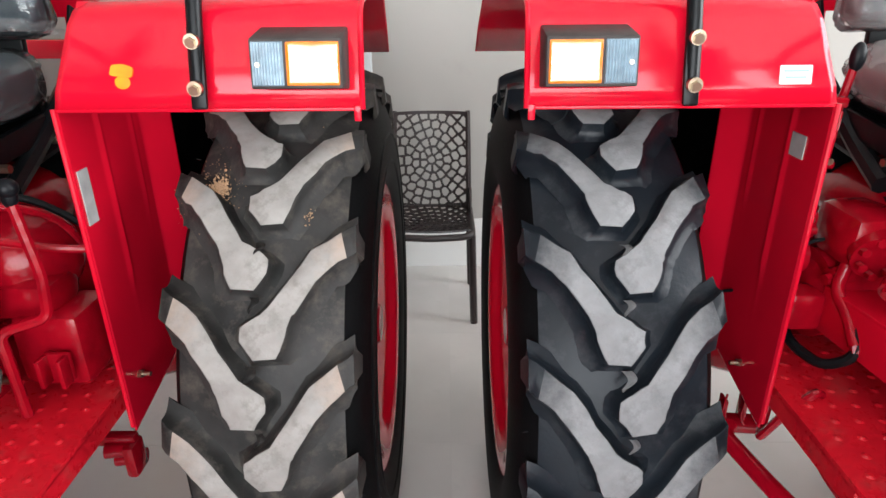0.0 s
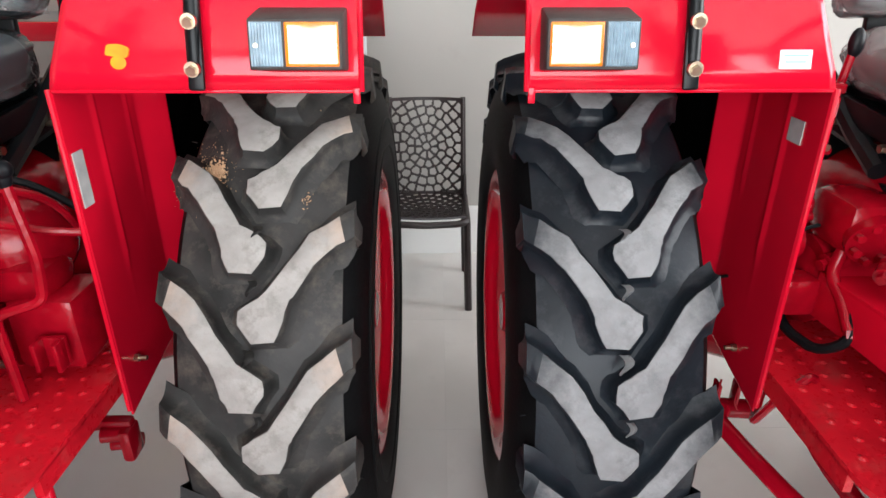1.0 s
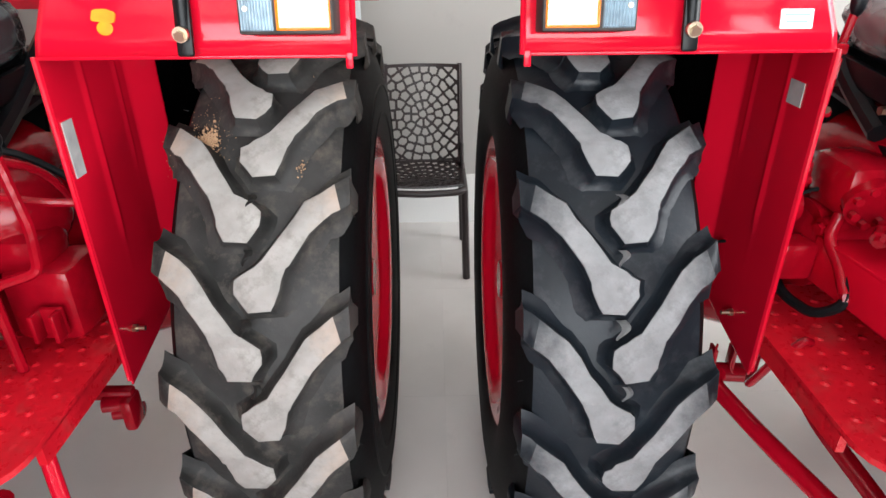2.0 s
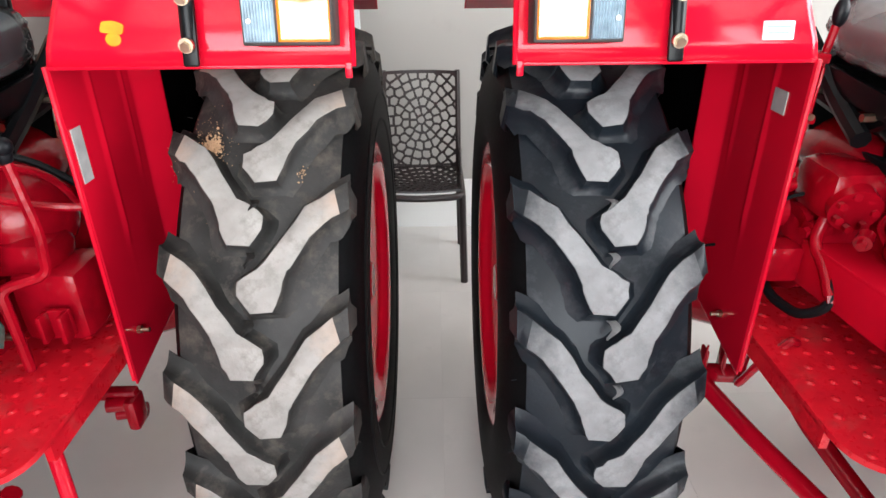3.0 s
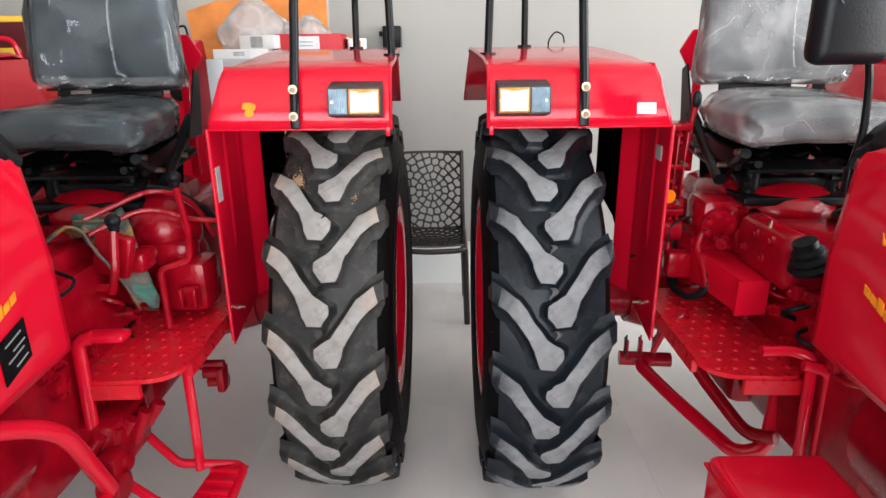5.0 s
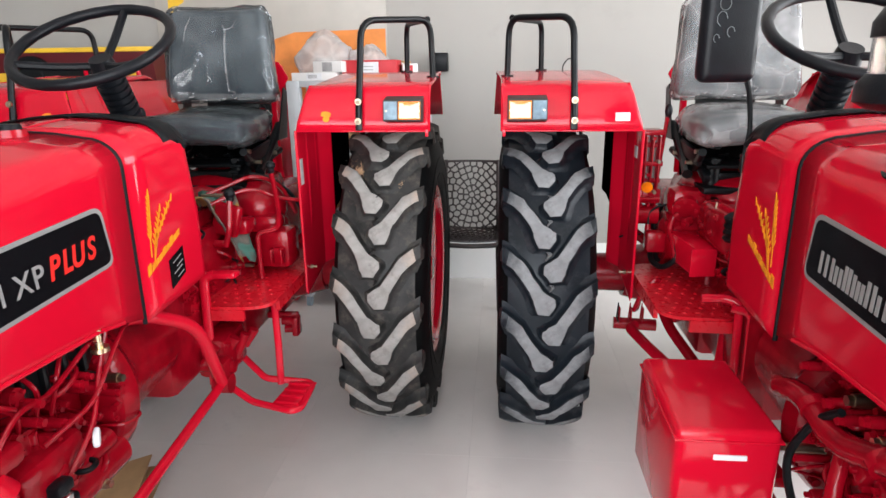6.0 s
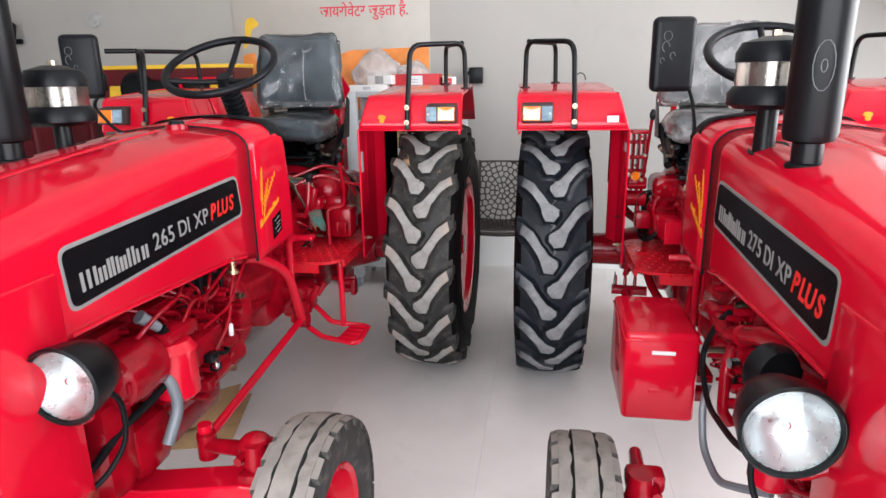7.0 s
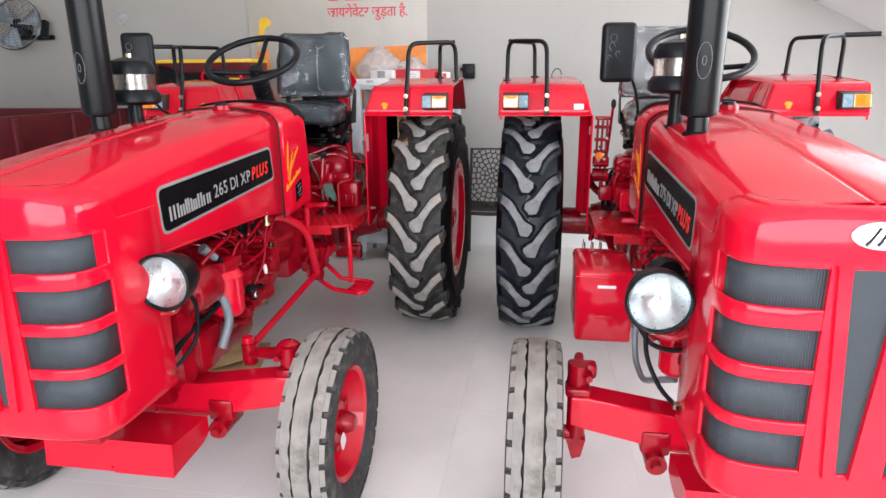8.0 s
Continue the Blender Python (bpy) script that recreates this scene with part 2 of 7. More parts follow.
def rag_cloth(name):
    """Printed cotton rag: green, grey and ochre patches."""
    m = material(name, (0.06, 0.14, 0.11), 0.95, vary=0.4, scale=12, fine=180, bump=0.5, spec=0.1)
    n, l = m.node_tree.nodes, m.node_tree.links
    co, tex, ramp = n.new("ShaderNodeTexCoord"), n.new("ShaderNodeTexNoise"), n.new("ShaderNodeValToRGB")
    tex.inputs["Scale"].default_value, tex.inputs["Detail"].default_value, tex.inputs["Distortion"].default_value = 8, 3, 0.8
    l.new(co.outputs["Object"], tex.inputs["Vector"])
    l.new(tex.outputs["Fac"], ramp.inputs["Fac"])
    stops = ((0.30, (0.035, 0.10, 0.075)), (0.42, (0.06, 0.14, 0.115)), (0.47, (0.09, 0.085, 0.075)), (0.56, (0.17, 0.14, 0.115)), (0.62, (0.30, 0.19, 0.05)), (0.70, (0.15, 0.07, 0.055)))
    el = ramp.color_ramp.elements
    el[0].position, el[0].color = stops[0][0], (*stops[0][1], 1)
    el[1].position, el[1].color = stops[-1][0], (*stops[-1][1], 1)
    for p, c in stops[1:-1]:
        e = el.new(p)
        e.color = (*c, 1)
    l.new(ramp.outputs["Color"], n["Principled BSDF"].inputs["Base Color"])
    return m


CLOTH = rag_cloth("printed_cotton_rag")


def glass(name, tint=(1, 1, 1), rough=0.02):
    m = bpy.data.materials.new(name)
    m.use_nodes = True
    b = m.node_tree.nodes["Principled BSDF"]
    b.inputs["Base Color"].default_value = (*tint, 1)
    b.inputs["Transmission Weight"].default_value, b.inputs["Roughness"].default_value, b.inputs["IOR"].default_value = 1.0, rough, 1.45
    return m


GLASS = glass("clear_glass", (0.95, 0.97, 0.98))
SMOKE_GLASS = glass("clear_plastic_bowl", (0.85, 0.8, 0.76), 0.12)


# ---- mesh tools ----
def part(name, bm, mat, parent=None, label="", smooth=38, place=None):
    """Links a bmesh as one mesh object; mat may be a list of materials."""
    me = bpy.data.meshes.new(name)
    bm.normal_update()
    bm.to_mesh(me)
    bm.free()
    for m in mat if isinstance(mat, (list, tuple)) else [mat]:
        me.materials.append(m)
    if smooth:
        me.polygons.foreach_set("use_smooth", [True] * len(me.polygons))
        me.set_sharp_from_angle(angle=radians(smooth))
    ob = new(name, me)
    if parent:
        ob.parent = parent
    if place is not None:
        ob.matrix_local = place
    if label:
        tagged(ob, label)
    return ob


def again(ob, m, parent=None):
    """The same mesh once more, as an object of its own."""
    c = new(ob.name.split(".")[0], ob.data)
    c.parent = parent if parent else ob.parent
    c.matrix_local = m
    return c


def thing(name, m, label, category, group="", kind=""):
    ob = new(name)
    ob.empty_display_size = 0.1
    ob.matrix_world = m
    return tagged(ob, label, category, group, kind)


def box(bm, c, s, bevel=0.004, rot=(0, 0, 0), seg=2):
    m = pose(*c, *rot) @ Matrix.Diagonal((*s, 1))
    made = bmesh.ops.create_cube(bm, size=1, matrix=m)["verts"]
    if bevel:
        edges = list({e for v in made for e in v.link_edges})
        bmesh.ops.bevel(bm, geom=edges, offset=min(bevel, min(s) * 0.45), segments=seg, affect="EDGES", profile=0.5)
    return bm


def cyl(bm, p0, p1, r0, r1=None, seg=20, cap=True):
    p0, p1 = Vector(p0), Vector(p1)
    d = p1 - p0
    m = Matrix.Translation((p0 + p1) / 2) @ d.to_track_quat("Z", "Y").to_matrix().to_4x4()
    bmesh.ops.create_cone(bm, cap_ends=cap, segments=seg, radius1=r0, radius2=r0 if r1 is None else r1, depth=d.length, matrix=m)
    return bm


def ball(bm, c, r, seg=14):
    m = Matrix.Translation(c) @ Matrix.Diagonal((*(r if isinstance(r, (tuple, list)) else (r, r, r)), 1))
    bmesh.ops.create_uvsphere(bm, u_segments=seg, v_segments=seg // 2 + 2, radius=1, matrix=m)
    return bm


def rounded(points, radius, n=5):
    """A polyline with its corners rounded off."""
    pts = [Vector(p) for p in points]
    out = [pts[0]]
    for a, b, c in zip(pts, pts[1:], pts[2:]):
        u, v = a - b, c - b
        r = min(radius, u.length * 0.45, v.length * 0.45)
        s, e = b + u.normalized() * r, b + v.normalized() * r
        for i in range(n + 1):
            t = i / n
            out.append(s * (1 - t) ** 2 + b * 2 * t * (1 - t) + e * t * t)
    out.append(pts[-1])
    return out


def tube(bm, points, r, seg=10, radius=0.04, flat=1.0):
    """A bar of round section along a polyline with rounded corners."""
    pts = rounded(points, radius) if len(points) > 2 else [Vector(p) for p in points]
    rings, side = [], None
    for i, p in enumerate(pts):
        d = (pts[min(i + 1, len(pts) - 1)] - pts[max(i - 1, 0)]).normalized()
        if side is None:
            side = d.orthogonal().normalized()
        side = (side - d * side.dot(d)).normalized()
        up = d.cross(side)
        rings.append([bm.verts.new(p + (side * math.cos(a) + up * flat * math.sin(a)) * r) for a in (2 * math.pi * k / seg for k in range(seg))])
    for a, b in zip(rings, rings[1:]):
        for k in range(seg):
            bm.faces.new((a[k], a[(k + 1) % seg], b[(k + 1) % seg], b[k]))
    bm.faces.new(rings[0][::-1])
    bm.faces.new(rings[-1])
    return bm


def lathe(bm, profile, seg=48, closed=True, axis="x", start=0.0, sweep=2 * math.pi):
    """Turns a profile of (radius, offset along the axis) round the axis."""
    full = abs(sweep - 2 * math.pi) < 1e-6
    n = seg if full else seg + 1
    rings = []
    for k in range(n):
        a = start + sweep * k / seg
        c, s = math.cos(a), math.sin(a)
        ring = []
        for r, o in profile:
            p = {"x": (o, r * c, r * s), "y": (r * c, o, r * s), "z": (r * c, r * s, o)}[axis]
            ring.append(bm.verts.new(p))
        rings.append(ring)
    m = len(profile)
    faces = []
    for k in range(seg):
        a, b = rings[k], rings[(k + 1) % n]
        for j in range(m if closed else m - 1):
            q = (a[j], a[(j + 1) % m], b[(j + 1) % m], b[j])
            faces.append(bm.faces.new(q))
    bmesh.ops.remove_doubles(bm, verts=[v for r in rings for v in r], dist=1e-5)
    bmesh.ops.recalc_face_normals(bm, faces=bm.faces)
    return faces


def prism(bm, outline, axis, lo, hi):
    """A flat outline, given in the two other axes in their order, pushed out along an axis."""
    def at(u, v, w):
        return {"x": (w, u, v), "y": (u, w, v), "z": (u, v, w)}[axis]
    a = [bm.verts.new(at(u, v, lo)) for u, v in outline]
    b = [bm.verts.new(at(u, v, hi)) for u, v in outline]
    n = len(outline)
    bm.faces.new(a)
    bm.faces.new(b[::-1])
    for k in range(n):
        bm.faces.new((a[k], b[k], b[(k + 1) % n], a[(k + 1) % n]))
    bmesh.ops.recalc_face_normals(bm, faces=bm.faces)
    return bm


def round_outline(corners, r, n=4):
    """A closed 2D outline with rounded corners."""
    out, k = [], len(corners)
    for i in range(k):
        a, b, c = (Vector((*corners[j % k], 0)) for j in (i - 1, i, i + 1))
        u, v = a - b, c - b
        q = min(r, u.length * 0.45, v.length * 0.45)
        s, e = b + u.normalized() * q, b + v.normalized() * q
        for j in range(n + 1):
            t = j / n
            p = s * (1 - t) ** 2 + b * 2 * t * (1 - t) + e * t * t
            out.append((p.x, p.y))
    return out


def loft(bm, rows, close=False):
    """Quads between rows of points of equal count."""
    vs = [[bm.verts.new(p) for p in row] for row in rows]
    for a, b in zip(vs, vs[1:]):
        n = len(a)
        for k in range(n if close else n - 1):
            bm.faces.new((a[k], a[(k + 1) % n], b[(k + 1) % n], b[k]))
    return vs


def thicken(ob, t, offset=-1):
    mod = ob.modifiers.new("thickness", "SOLIDIFY")
    mod.thickness, mod.offset = t, offset
    return ob


def lettering(name, text, size, mat, parent, m, depth=0.0015, slant=0.0, spread=1.0, bold=0.0, align="LEFT", squeeze=1.0):
    cu = bpy.data.curves.new(name, "FONT")
    cu.body, cu.size, cu.extrude, cu.shear, cu.space_character, cu.offset, cu.align_x = text, size, depth, slant, spread, bold, align
    tmp = new(name + "_outline", cu)
    deps = bpy.context.evaluated_depsgraph_get()
    me = bpy.data.meshes.new_from_object(tmp.evaluated_get(deps))
    bpy.data.objects.remove(tmp)
    bpy.data.curves.remove(cu)
    me.materials.clear()
    me.materials.append(mat)
    ob = new(name, me)
    if parent:
        ob.parent = parent
    ob.matrix_local = m @ Matrix.Diagonal((squeeze, 1, 1, 1))
    return ob


def spelt(name, text, size, mat, parent, m, gap=0.10, **style):
    """A word set letter by letter, each letter a mesh of its own."""
    at = 0.0
    for ch in text:
        if ch == " ":
            at += 0.30 * size
            continue
        ob = lettering(name, ch, size, mat, parent, m, **style)
        xs = [v.co.x for v in ob.data.vertices]
        k = style.get("squeeze", 1.0)
        ob.matrix_local = m @ Matrix.Translation((at - min(xs) * k, 0, 0)) @ Matrix.Diagonal((k, 1, 1, 1))
        at += (max(xs) - min(xs)) * k + gap * size
    return at


def B():
    return bmesh.new()


# ---- the room ----
WALL_Y, LEFT_X, RIGHT_X, CEIL_Z = 3.36, -5.6, 4.6, 3.7


def slab(name, c, s, mat, label="", category="", bevel=0.0):
    ob = part(name, box(B(), c, s, bevel), mat, smooth=0)
    return tagged(ob, label, category or name.split("_")[0], kind="structure")


wall_back = slab("wall_back", ((LEFT_X + RIGHT_X) / 2, WALL_Y + 0.1, CEIL_Z / 2 - 0.03), (RIGHT_X - LEFT_X + 0.4, 0.2, CEIL_Z + 0.06), WALL, "plain cream painted wall behind the tractors", "wall")
slab("wall_left", (LEFT_X - 0.1, (WALL_Y + FRONT_Y) / 2, CEIL_Z / 2 - 0.03), (0.2, WALL_Y - FRONT_Y, CEIL_Z + 0.06), WALL, "plain cream painted side wall", "wall")
# Unseen right wall; its opening is added to go with the side lamp.
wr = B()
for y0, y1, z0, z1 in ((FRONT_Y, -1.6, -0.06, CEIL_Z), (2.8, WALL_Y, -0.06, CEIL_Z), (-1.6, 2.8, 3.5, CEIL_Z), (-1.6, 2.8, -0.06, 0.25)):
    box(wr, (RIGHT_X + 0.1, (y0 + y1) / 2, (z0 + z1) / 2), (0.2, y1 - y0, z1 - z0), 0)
tagged(part("wall_right", wr, WALL, smooth=0), "unseen cream side wall with an opening added for side light", "wall", kind="structure")
slab("ceiling", ((LEFT_X + RIGHT_X) / 2, (WALL_Y + FRONT_Y) / 2, CEIL_Z + 0.1), (RIGHT_X - LEFT_X + 0.4, WALL_Y - FRONT_Y + 0.4, 0.2), CEIL, "flat white ceiling", "ceiling")
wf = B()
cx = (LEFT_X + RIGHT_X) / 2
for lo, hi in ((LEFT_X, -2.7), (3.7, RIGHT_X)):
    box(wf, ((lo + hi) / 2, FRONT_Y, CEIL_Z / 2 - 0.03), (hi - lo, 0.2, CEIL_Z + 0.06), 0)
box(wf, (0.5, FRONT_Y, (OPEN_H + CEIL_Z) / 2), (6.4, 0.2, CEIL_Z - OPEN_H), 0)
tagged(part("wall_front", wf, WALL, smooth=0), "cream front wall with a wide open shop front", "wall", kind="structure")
slab("baseboard", ((LEFT_X + RIGHT_X) / 2, WALL_Y - 0.006, 0.122), (RIGHT_X - LEFT_X, 0.012, 0.304), WHITE_TILE, "glossy white tiled skirting along the wall", "baseboard")
slab("ground", (0, -4, -0.20), (400, 400, 0.2), PAVING, "bare concrete ground outside the shop", "ground")
# a sloping soffit, as of a stair, in the far corner, and a pillar
so = B()
prism(so, [(2.35, 2.28), (2.35, 2.6), (4.58, 2.6), (4.58, 1.18)], "y", 2.3, 3.355)
tagged(part("stair_soffit", so, CEIL, smooth=0), "white plastered sloping underside of a stair", "soffit", kind="structure")
slab("pillar", (3.75, 2.2, 0.705), (0.35, 0.35, 1.47), BLUE_GREY, "blue-grey painted low pillar", "pillar", 0.004)


# ---- tyres ----
GROW = 0.044   # tread radius over the base section
FLOOR_Z = -0.03


def tread_point(r, s, a):
    """A point of a tyre (r as on a carcass of 0.62) lying on the x axis: lateral s, arc length a (up along the front), radius r. The front looks to -y."""
    t, r = a / 0.65, r + GROW
    return (s, -r * math.cos(t), r * math.sin(t))


def lug_mesh(side, seed):
    """One bar of the tread, from a six-cornered foot in the middle of the tyre out to its shoulder."""
    rows = [  # leading edge (s, a), trailing edge (s, a), radius of the top
        ((0.002, -0.028), (0.040, -0.025), 0.653), ((-0.021, 0.000), (0.053, -0.002), 0.656), ((-0.021, 0.026), (0.060, 0.024), 0.656), ((0.001, 0.040), (0.064, 0.035), 0.656),
        ((0.026, 0.056), (0.072, 0.049), 0.656), ((0.060, 0.101), (0.107, 0.098), 0.654), ((0.098, 0.155), (0.130, 0.125), 0.649), ((0.146, 0.190), (0.158, 0.145), 0.640), ((0.172, 0.207), (0.174, 0.156), 0.631)]
    rnd = random.Random(seed)
    fine = []
    for (u0, v0, r0), (u1, v1, r1) in zip(rows, rows[1:]):
        for q in (0.0, 0.5):
            fine.append((Vector(u0).lerp(Vector(u1), q), Vector(v0).lerp(Vector(v1), q), r0 + (r1 - r0) * q))
    fine.append((Vector(rows[-1][0]), Vector(rows[-1][1]), rows[-1][2]))
    bm = B()
    # crown, worn edge, flank and the hollow fillet into the carcass: (drop below the crown, spread)
    levels = ((0.0, -0.0012), (0.0016, 0.0008), (0.016, 0.0035), (0.028, 0.0085), (0.036, 0.017), (0.043, 0.032))
    sides = []
    for i, (u, v, r) in enumerate(fine):
        out = (v - u).normalized()
        u = u + Vector((rnd.gauss(0, 0.0009), rnd.gauss(0, 0.0012)))
        v = v + Vector((rnd.gauss(0, 0.0009), rnd.gauss(0, 0.0012)))
        r += rnd.gauss(0, 0.0005)
        near = max(0.0, 1 - i / 2)
        far = max(0.0, (i - len(fine) + 4) / 3)
        ring = []
        for drop, spread in levels:
            back = Vector((0.006, -0.034)) * near * spread / 0.032
            ring.append([bm.verts.new(tread_point(r - drop * (1 - 0.25 * far), side * p.x, p.y)) for p in (u - out * spread + back, v + out * spread * (1 - 0.5 * far) + back)])
        sides.append(ring)
    end = []
    for k in range(len(levels)):
        q = k / (len(levels) - 1)
        end.append([bm.verts.new(tread_point(0.568 - 0.015 * q, side * (0.180 - 0.014 * q), a)) for a in (0.196 + 0.010 * q, 0.162 - 0.010 * q)])
    sides.append(end)
    n = len(sides)
    for i in range(n - 1):
        p, q = sides[i], sides[i + 1]
        bm.faces.new((p[0][0], q[0][0], q[0][1], p[0][1])).material_index = 1 if i < n - 4 else 0
        for k in range(len(levels) - 1):
            for e in (0, 1):
                f = bm.faces.new((p[k][e], p[k + 1][e], q[k + 1][e], q[k][e]))
                f.material_index = 1 if k == 0 and i < n - 4 else 0
    for i in (0, n - 1):
        for k in range(len(levels) - 1):
            bm.faces.new((sides[i][k][0], sides[i][k][1], sides[i][k + 1][1], sides[i][k + 1][0])).material_index = 1 if k == 0 and i == 0 else 0
    bmesh.ops.recalc_face_normals(bm, faces=bm.faces)
    return bm


AXLE_Z, LUGS = 0.670, 18
CLAY_SPOTS = ((-0.102, 0.915, 420, 0.011, 0.0042), (-0.106, 0.935, 260, 0.026, 0.0015), (0.079, 0.835, 34, 0.009, 0.0024), (0.054, 1.30, 60, 0.02, 0.0018))


def rear_wheel(tractor, x, y, out, clay, turn):
    """A driven wheel at x; out is +1 or -1, the side on which its dish shows."""
    rubber, top = (RUBBER_DUSTY, LUG_TOP_CLAY) if clay else (RUBBER, LUG_TOP)
    half = [(0.352, 0.142), (0.372, 0.152), (0.386, 0.166), (0.41, 0.180), (0.45, 0.188), (0.50, 0.188), (0.54, 0.181), (0.575, 0.168), (0.598, 0.150), (0.612, 0.10), (0.619, 0.05)]
    half = [(r + GROW * max(0.0, r - 0.352) / 0.268, o) for r, o in half]
    bm = B()
    lathe(bm, [(r, -o) for r, o in half] + [(0.620 + GROW, 0.0)] + [(r, o) for r, o in half[::-1]] + [(0.34, 0.12), (0.34, -0.12)], 72)
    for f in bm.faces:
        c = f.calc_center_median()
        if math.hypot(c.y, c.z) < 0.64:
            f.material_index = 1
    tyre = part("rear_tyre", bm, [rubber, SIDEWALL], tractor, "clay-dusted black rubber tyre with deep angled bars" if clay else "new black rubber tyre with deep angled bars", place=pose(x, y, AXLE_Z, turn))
    step = 360 / LUGS
    for side in (-1, 1):
        # rolling by a negative angle climbs the front of the tyre
        kinds = []
        for k in range(LUGS):
            m = pose(0, 0, 0, -step * k - (0 if side > 0 else step / 2))
            if k < 4:
                kinds.append(part("tread_bar", lug_mesh(side, 10 * k + side + int(x * 50)), [rubber, top], tyre, smooth=42, place=m))
            else:
                again(kinds[(k * 3) % 4], m)
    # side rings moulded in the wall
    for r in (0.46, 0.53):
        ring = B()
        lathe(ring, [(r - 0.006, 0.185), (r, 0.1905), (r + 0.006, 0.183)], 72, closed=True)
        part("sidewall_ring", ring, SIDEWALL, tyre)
    rnd = random.Random(int(x * 100))
    # short moulding hairs on the shoulder ends of the bars
    hairs = B()
    for k in range(26):
        a, sd = rnd.uniform(0, 2 * math.pi), rnd.choice((-1, 1))
        p = Vector((sd * 0.168, -0.628 * math.cos(a), 0.628 * math.sin(a)))
        q = p + Vector((sd * 0.010, -0.003 * math.cos(a), 0.003 * math.sin(a)))
        cyl(hairs, p, q, 0.0009, 0.0005, 4, False)
    tagged(part("vent_hairs", hairs, rubber, tyre, smooth=0), kind="stuff")
    # torn curls of moulding flash hanging from the feet of the bars
    flash = B()
    for th, off, size in ((0.735, 0.0, 1.1), (0.59, -0.003, 1.0), (0.415, -0.008, 1.2), (0.24, 0.005, 0.9), (2.3, 0.0, 0.8), (4.0, 0.004, 0.7), (5.4, -0.004, 0.9)):
        rows = []
        for k in range(8):
            q = k / 7
            w = 0.0075 * size * (1 - 0.8 * q * q)
            r, a = 0.688 + 0.012 * size * math.sin(q * 2.8), th - 0.042 * size * q
            c = Vector((off + 0.006 * size * math.sin(q * 5), -r * math.cos(a), r * math.sin(a)))
            rows.append([c + Vector((-w, 0.002, 0)), c + Vector((0, -0.001, 0.001)), c + Vector((w, 0.002, 0))])
        loft(flash, rows)
    bmesh.ops.solidify(flash, geom=flash.faces[:], thickness=0.0016)
    tagged(part("moulding_flash", flash, top if not clay else rubber, tyre, "torn pale strips of rubber flash"), kind="stuff").matrix_local = pose(0, 0, 0, -turn)
    if clay:
        for cs, ca, n, spread, big in CLAY_SPOTS:
            lump = B()
            for k in range(n):
                u, v = rnd.gauss(0, spread), rnd.gauss(0, spread * 1.4)
                th = ca + (v - 0.5 * abs(u)) / 0.66
                rr = 0.617 + GROW + rnd.uniform(0.0, 0.003) + big * 0.4 * max(0.0, 1 - (u * u + v * v) / (spread * spread))
                sz = big * rnd.uniform(0.25, 1.0)
                m = Matrix.Translation((cs + u, -rr * math.cos(th), rr * math.sin(th))) @ pose(0, 0, 0, rnd.uniform(0, 360), rnd.uniform(0, 360)) @ Matrix.Diagonal((sz, sz * rnd.uniform(0.5, 1), sz * rnd.uniform(0.4, 0.8), 1))
                bmesh.ops.create_icosphere(lump, subdivisions=1, radius=1, matrix=m)
            tagged(part("clay_crumbs", lump, CLAY, tyre, "crumbs of dried brown clay", smooth=0), kind="stuff").matrix_local = pose(0, 0, 0, -turn)
    rim = B()
    prof = [(0.386, 0.125), (0.402, 0.150), (0.405, 0.160), (0.403, 0.166), (0.396, 0.170), (0.384, 0.172), (0.368, 0.171), (0.352, 0.167), (0.338, 0.159), (0.328, 0.149), (0.318, 0.139), (0.28, 0.130), (0.20, 0.105), (0.13, 0.095), (0.0, 0.095)]
    lathe(rim, [(r, out * o) for r, o in prof], 64, closed=False)
    lathe(rim, [(0.386, -out * 0.122), (0.398, -out * 0.142), (0.392, -out * 0.156), (0.36, -out * 0.145), (0.345, -out * 0.05), (0.345, out * 0.10)], 64, closed=False)
    disc = part("rear_rim", rim, RED, tractor, "glossy red steel wheel disc", place=pose(x, y, AXLE_Z))
    hub = B()
    lathe(hub, [(0.0, out * 0.15), (0.05, out * 0.15), (0.058, out * 0.14), (0.06, out * 0.08)], 24, closed=False)
    part("hub", hub, RED_CAST_SHADED, disc)
    nut = cyl(B(), (out * 0.09, 0, 0), (out * 0.118, 0, 0), 0.014, seg=6)
    first = part("wheel_nut", nut, STEEL, disc)
    for k in range(8):
        a = math.pi * 2 * k / 8
        m = pose(0.0, 0.15 * math.cos(a), 0.15 * math.sin(a))
        if k:
            again(first, m)
        else:
            first.matrix_local = m
    return tyre


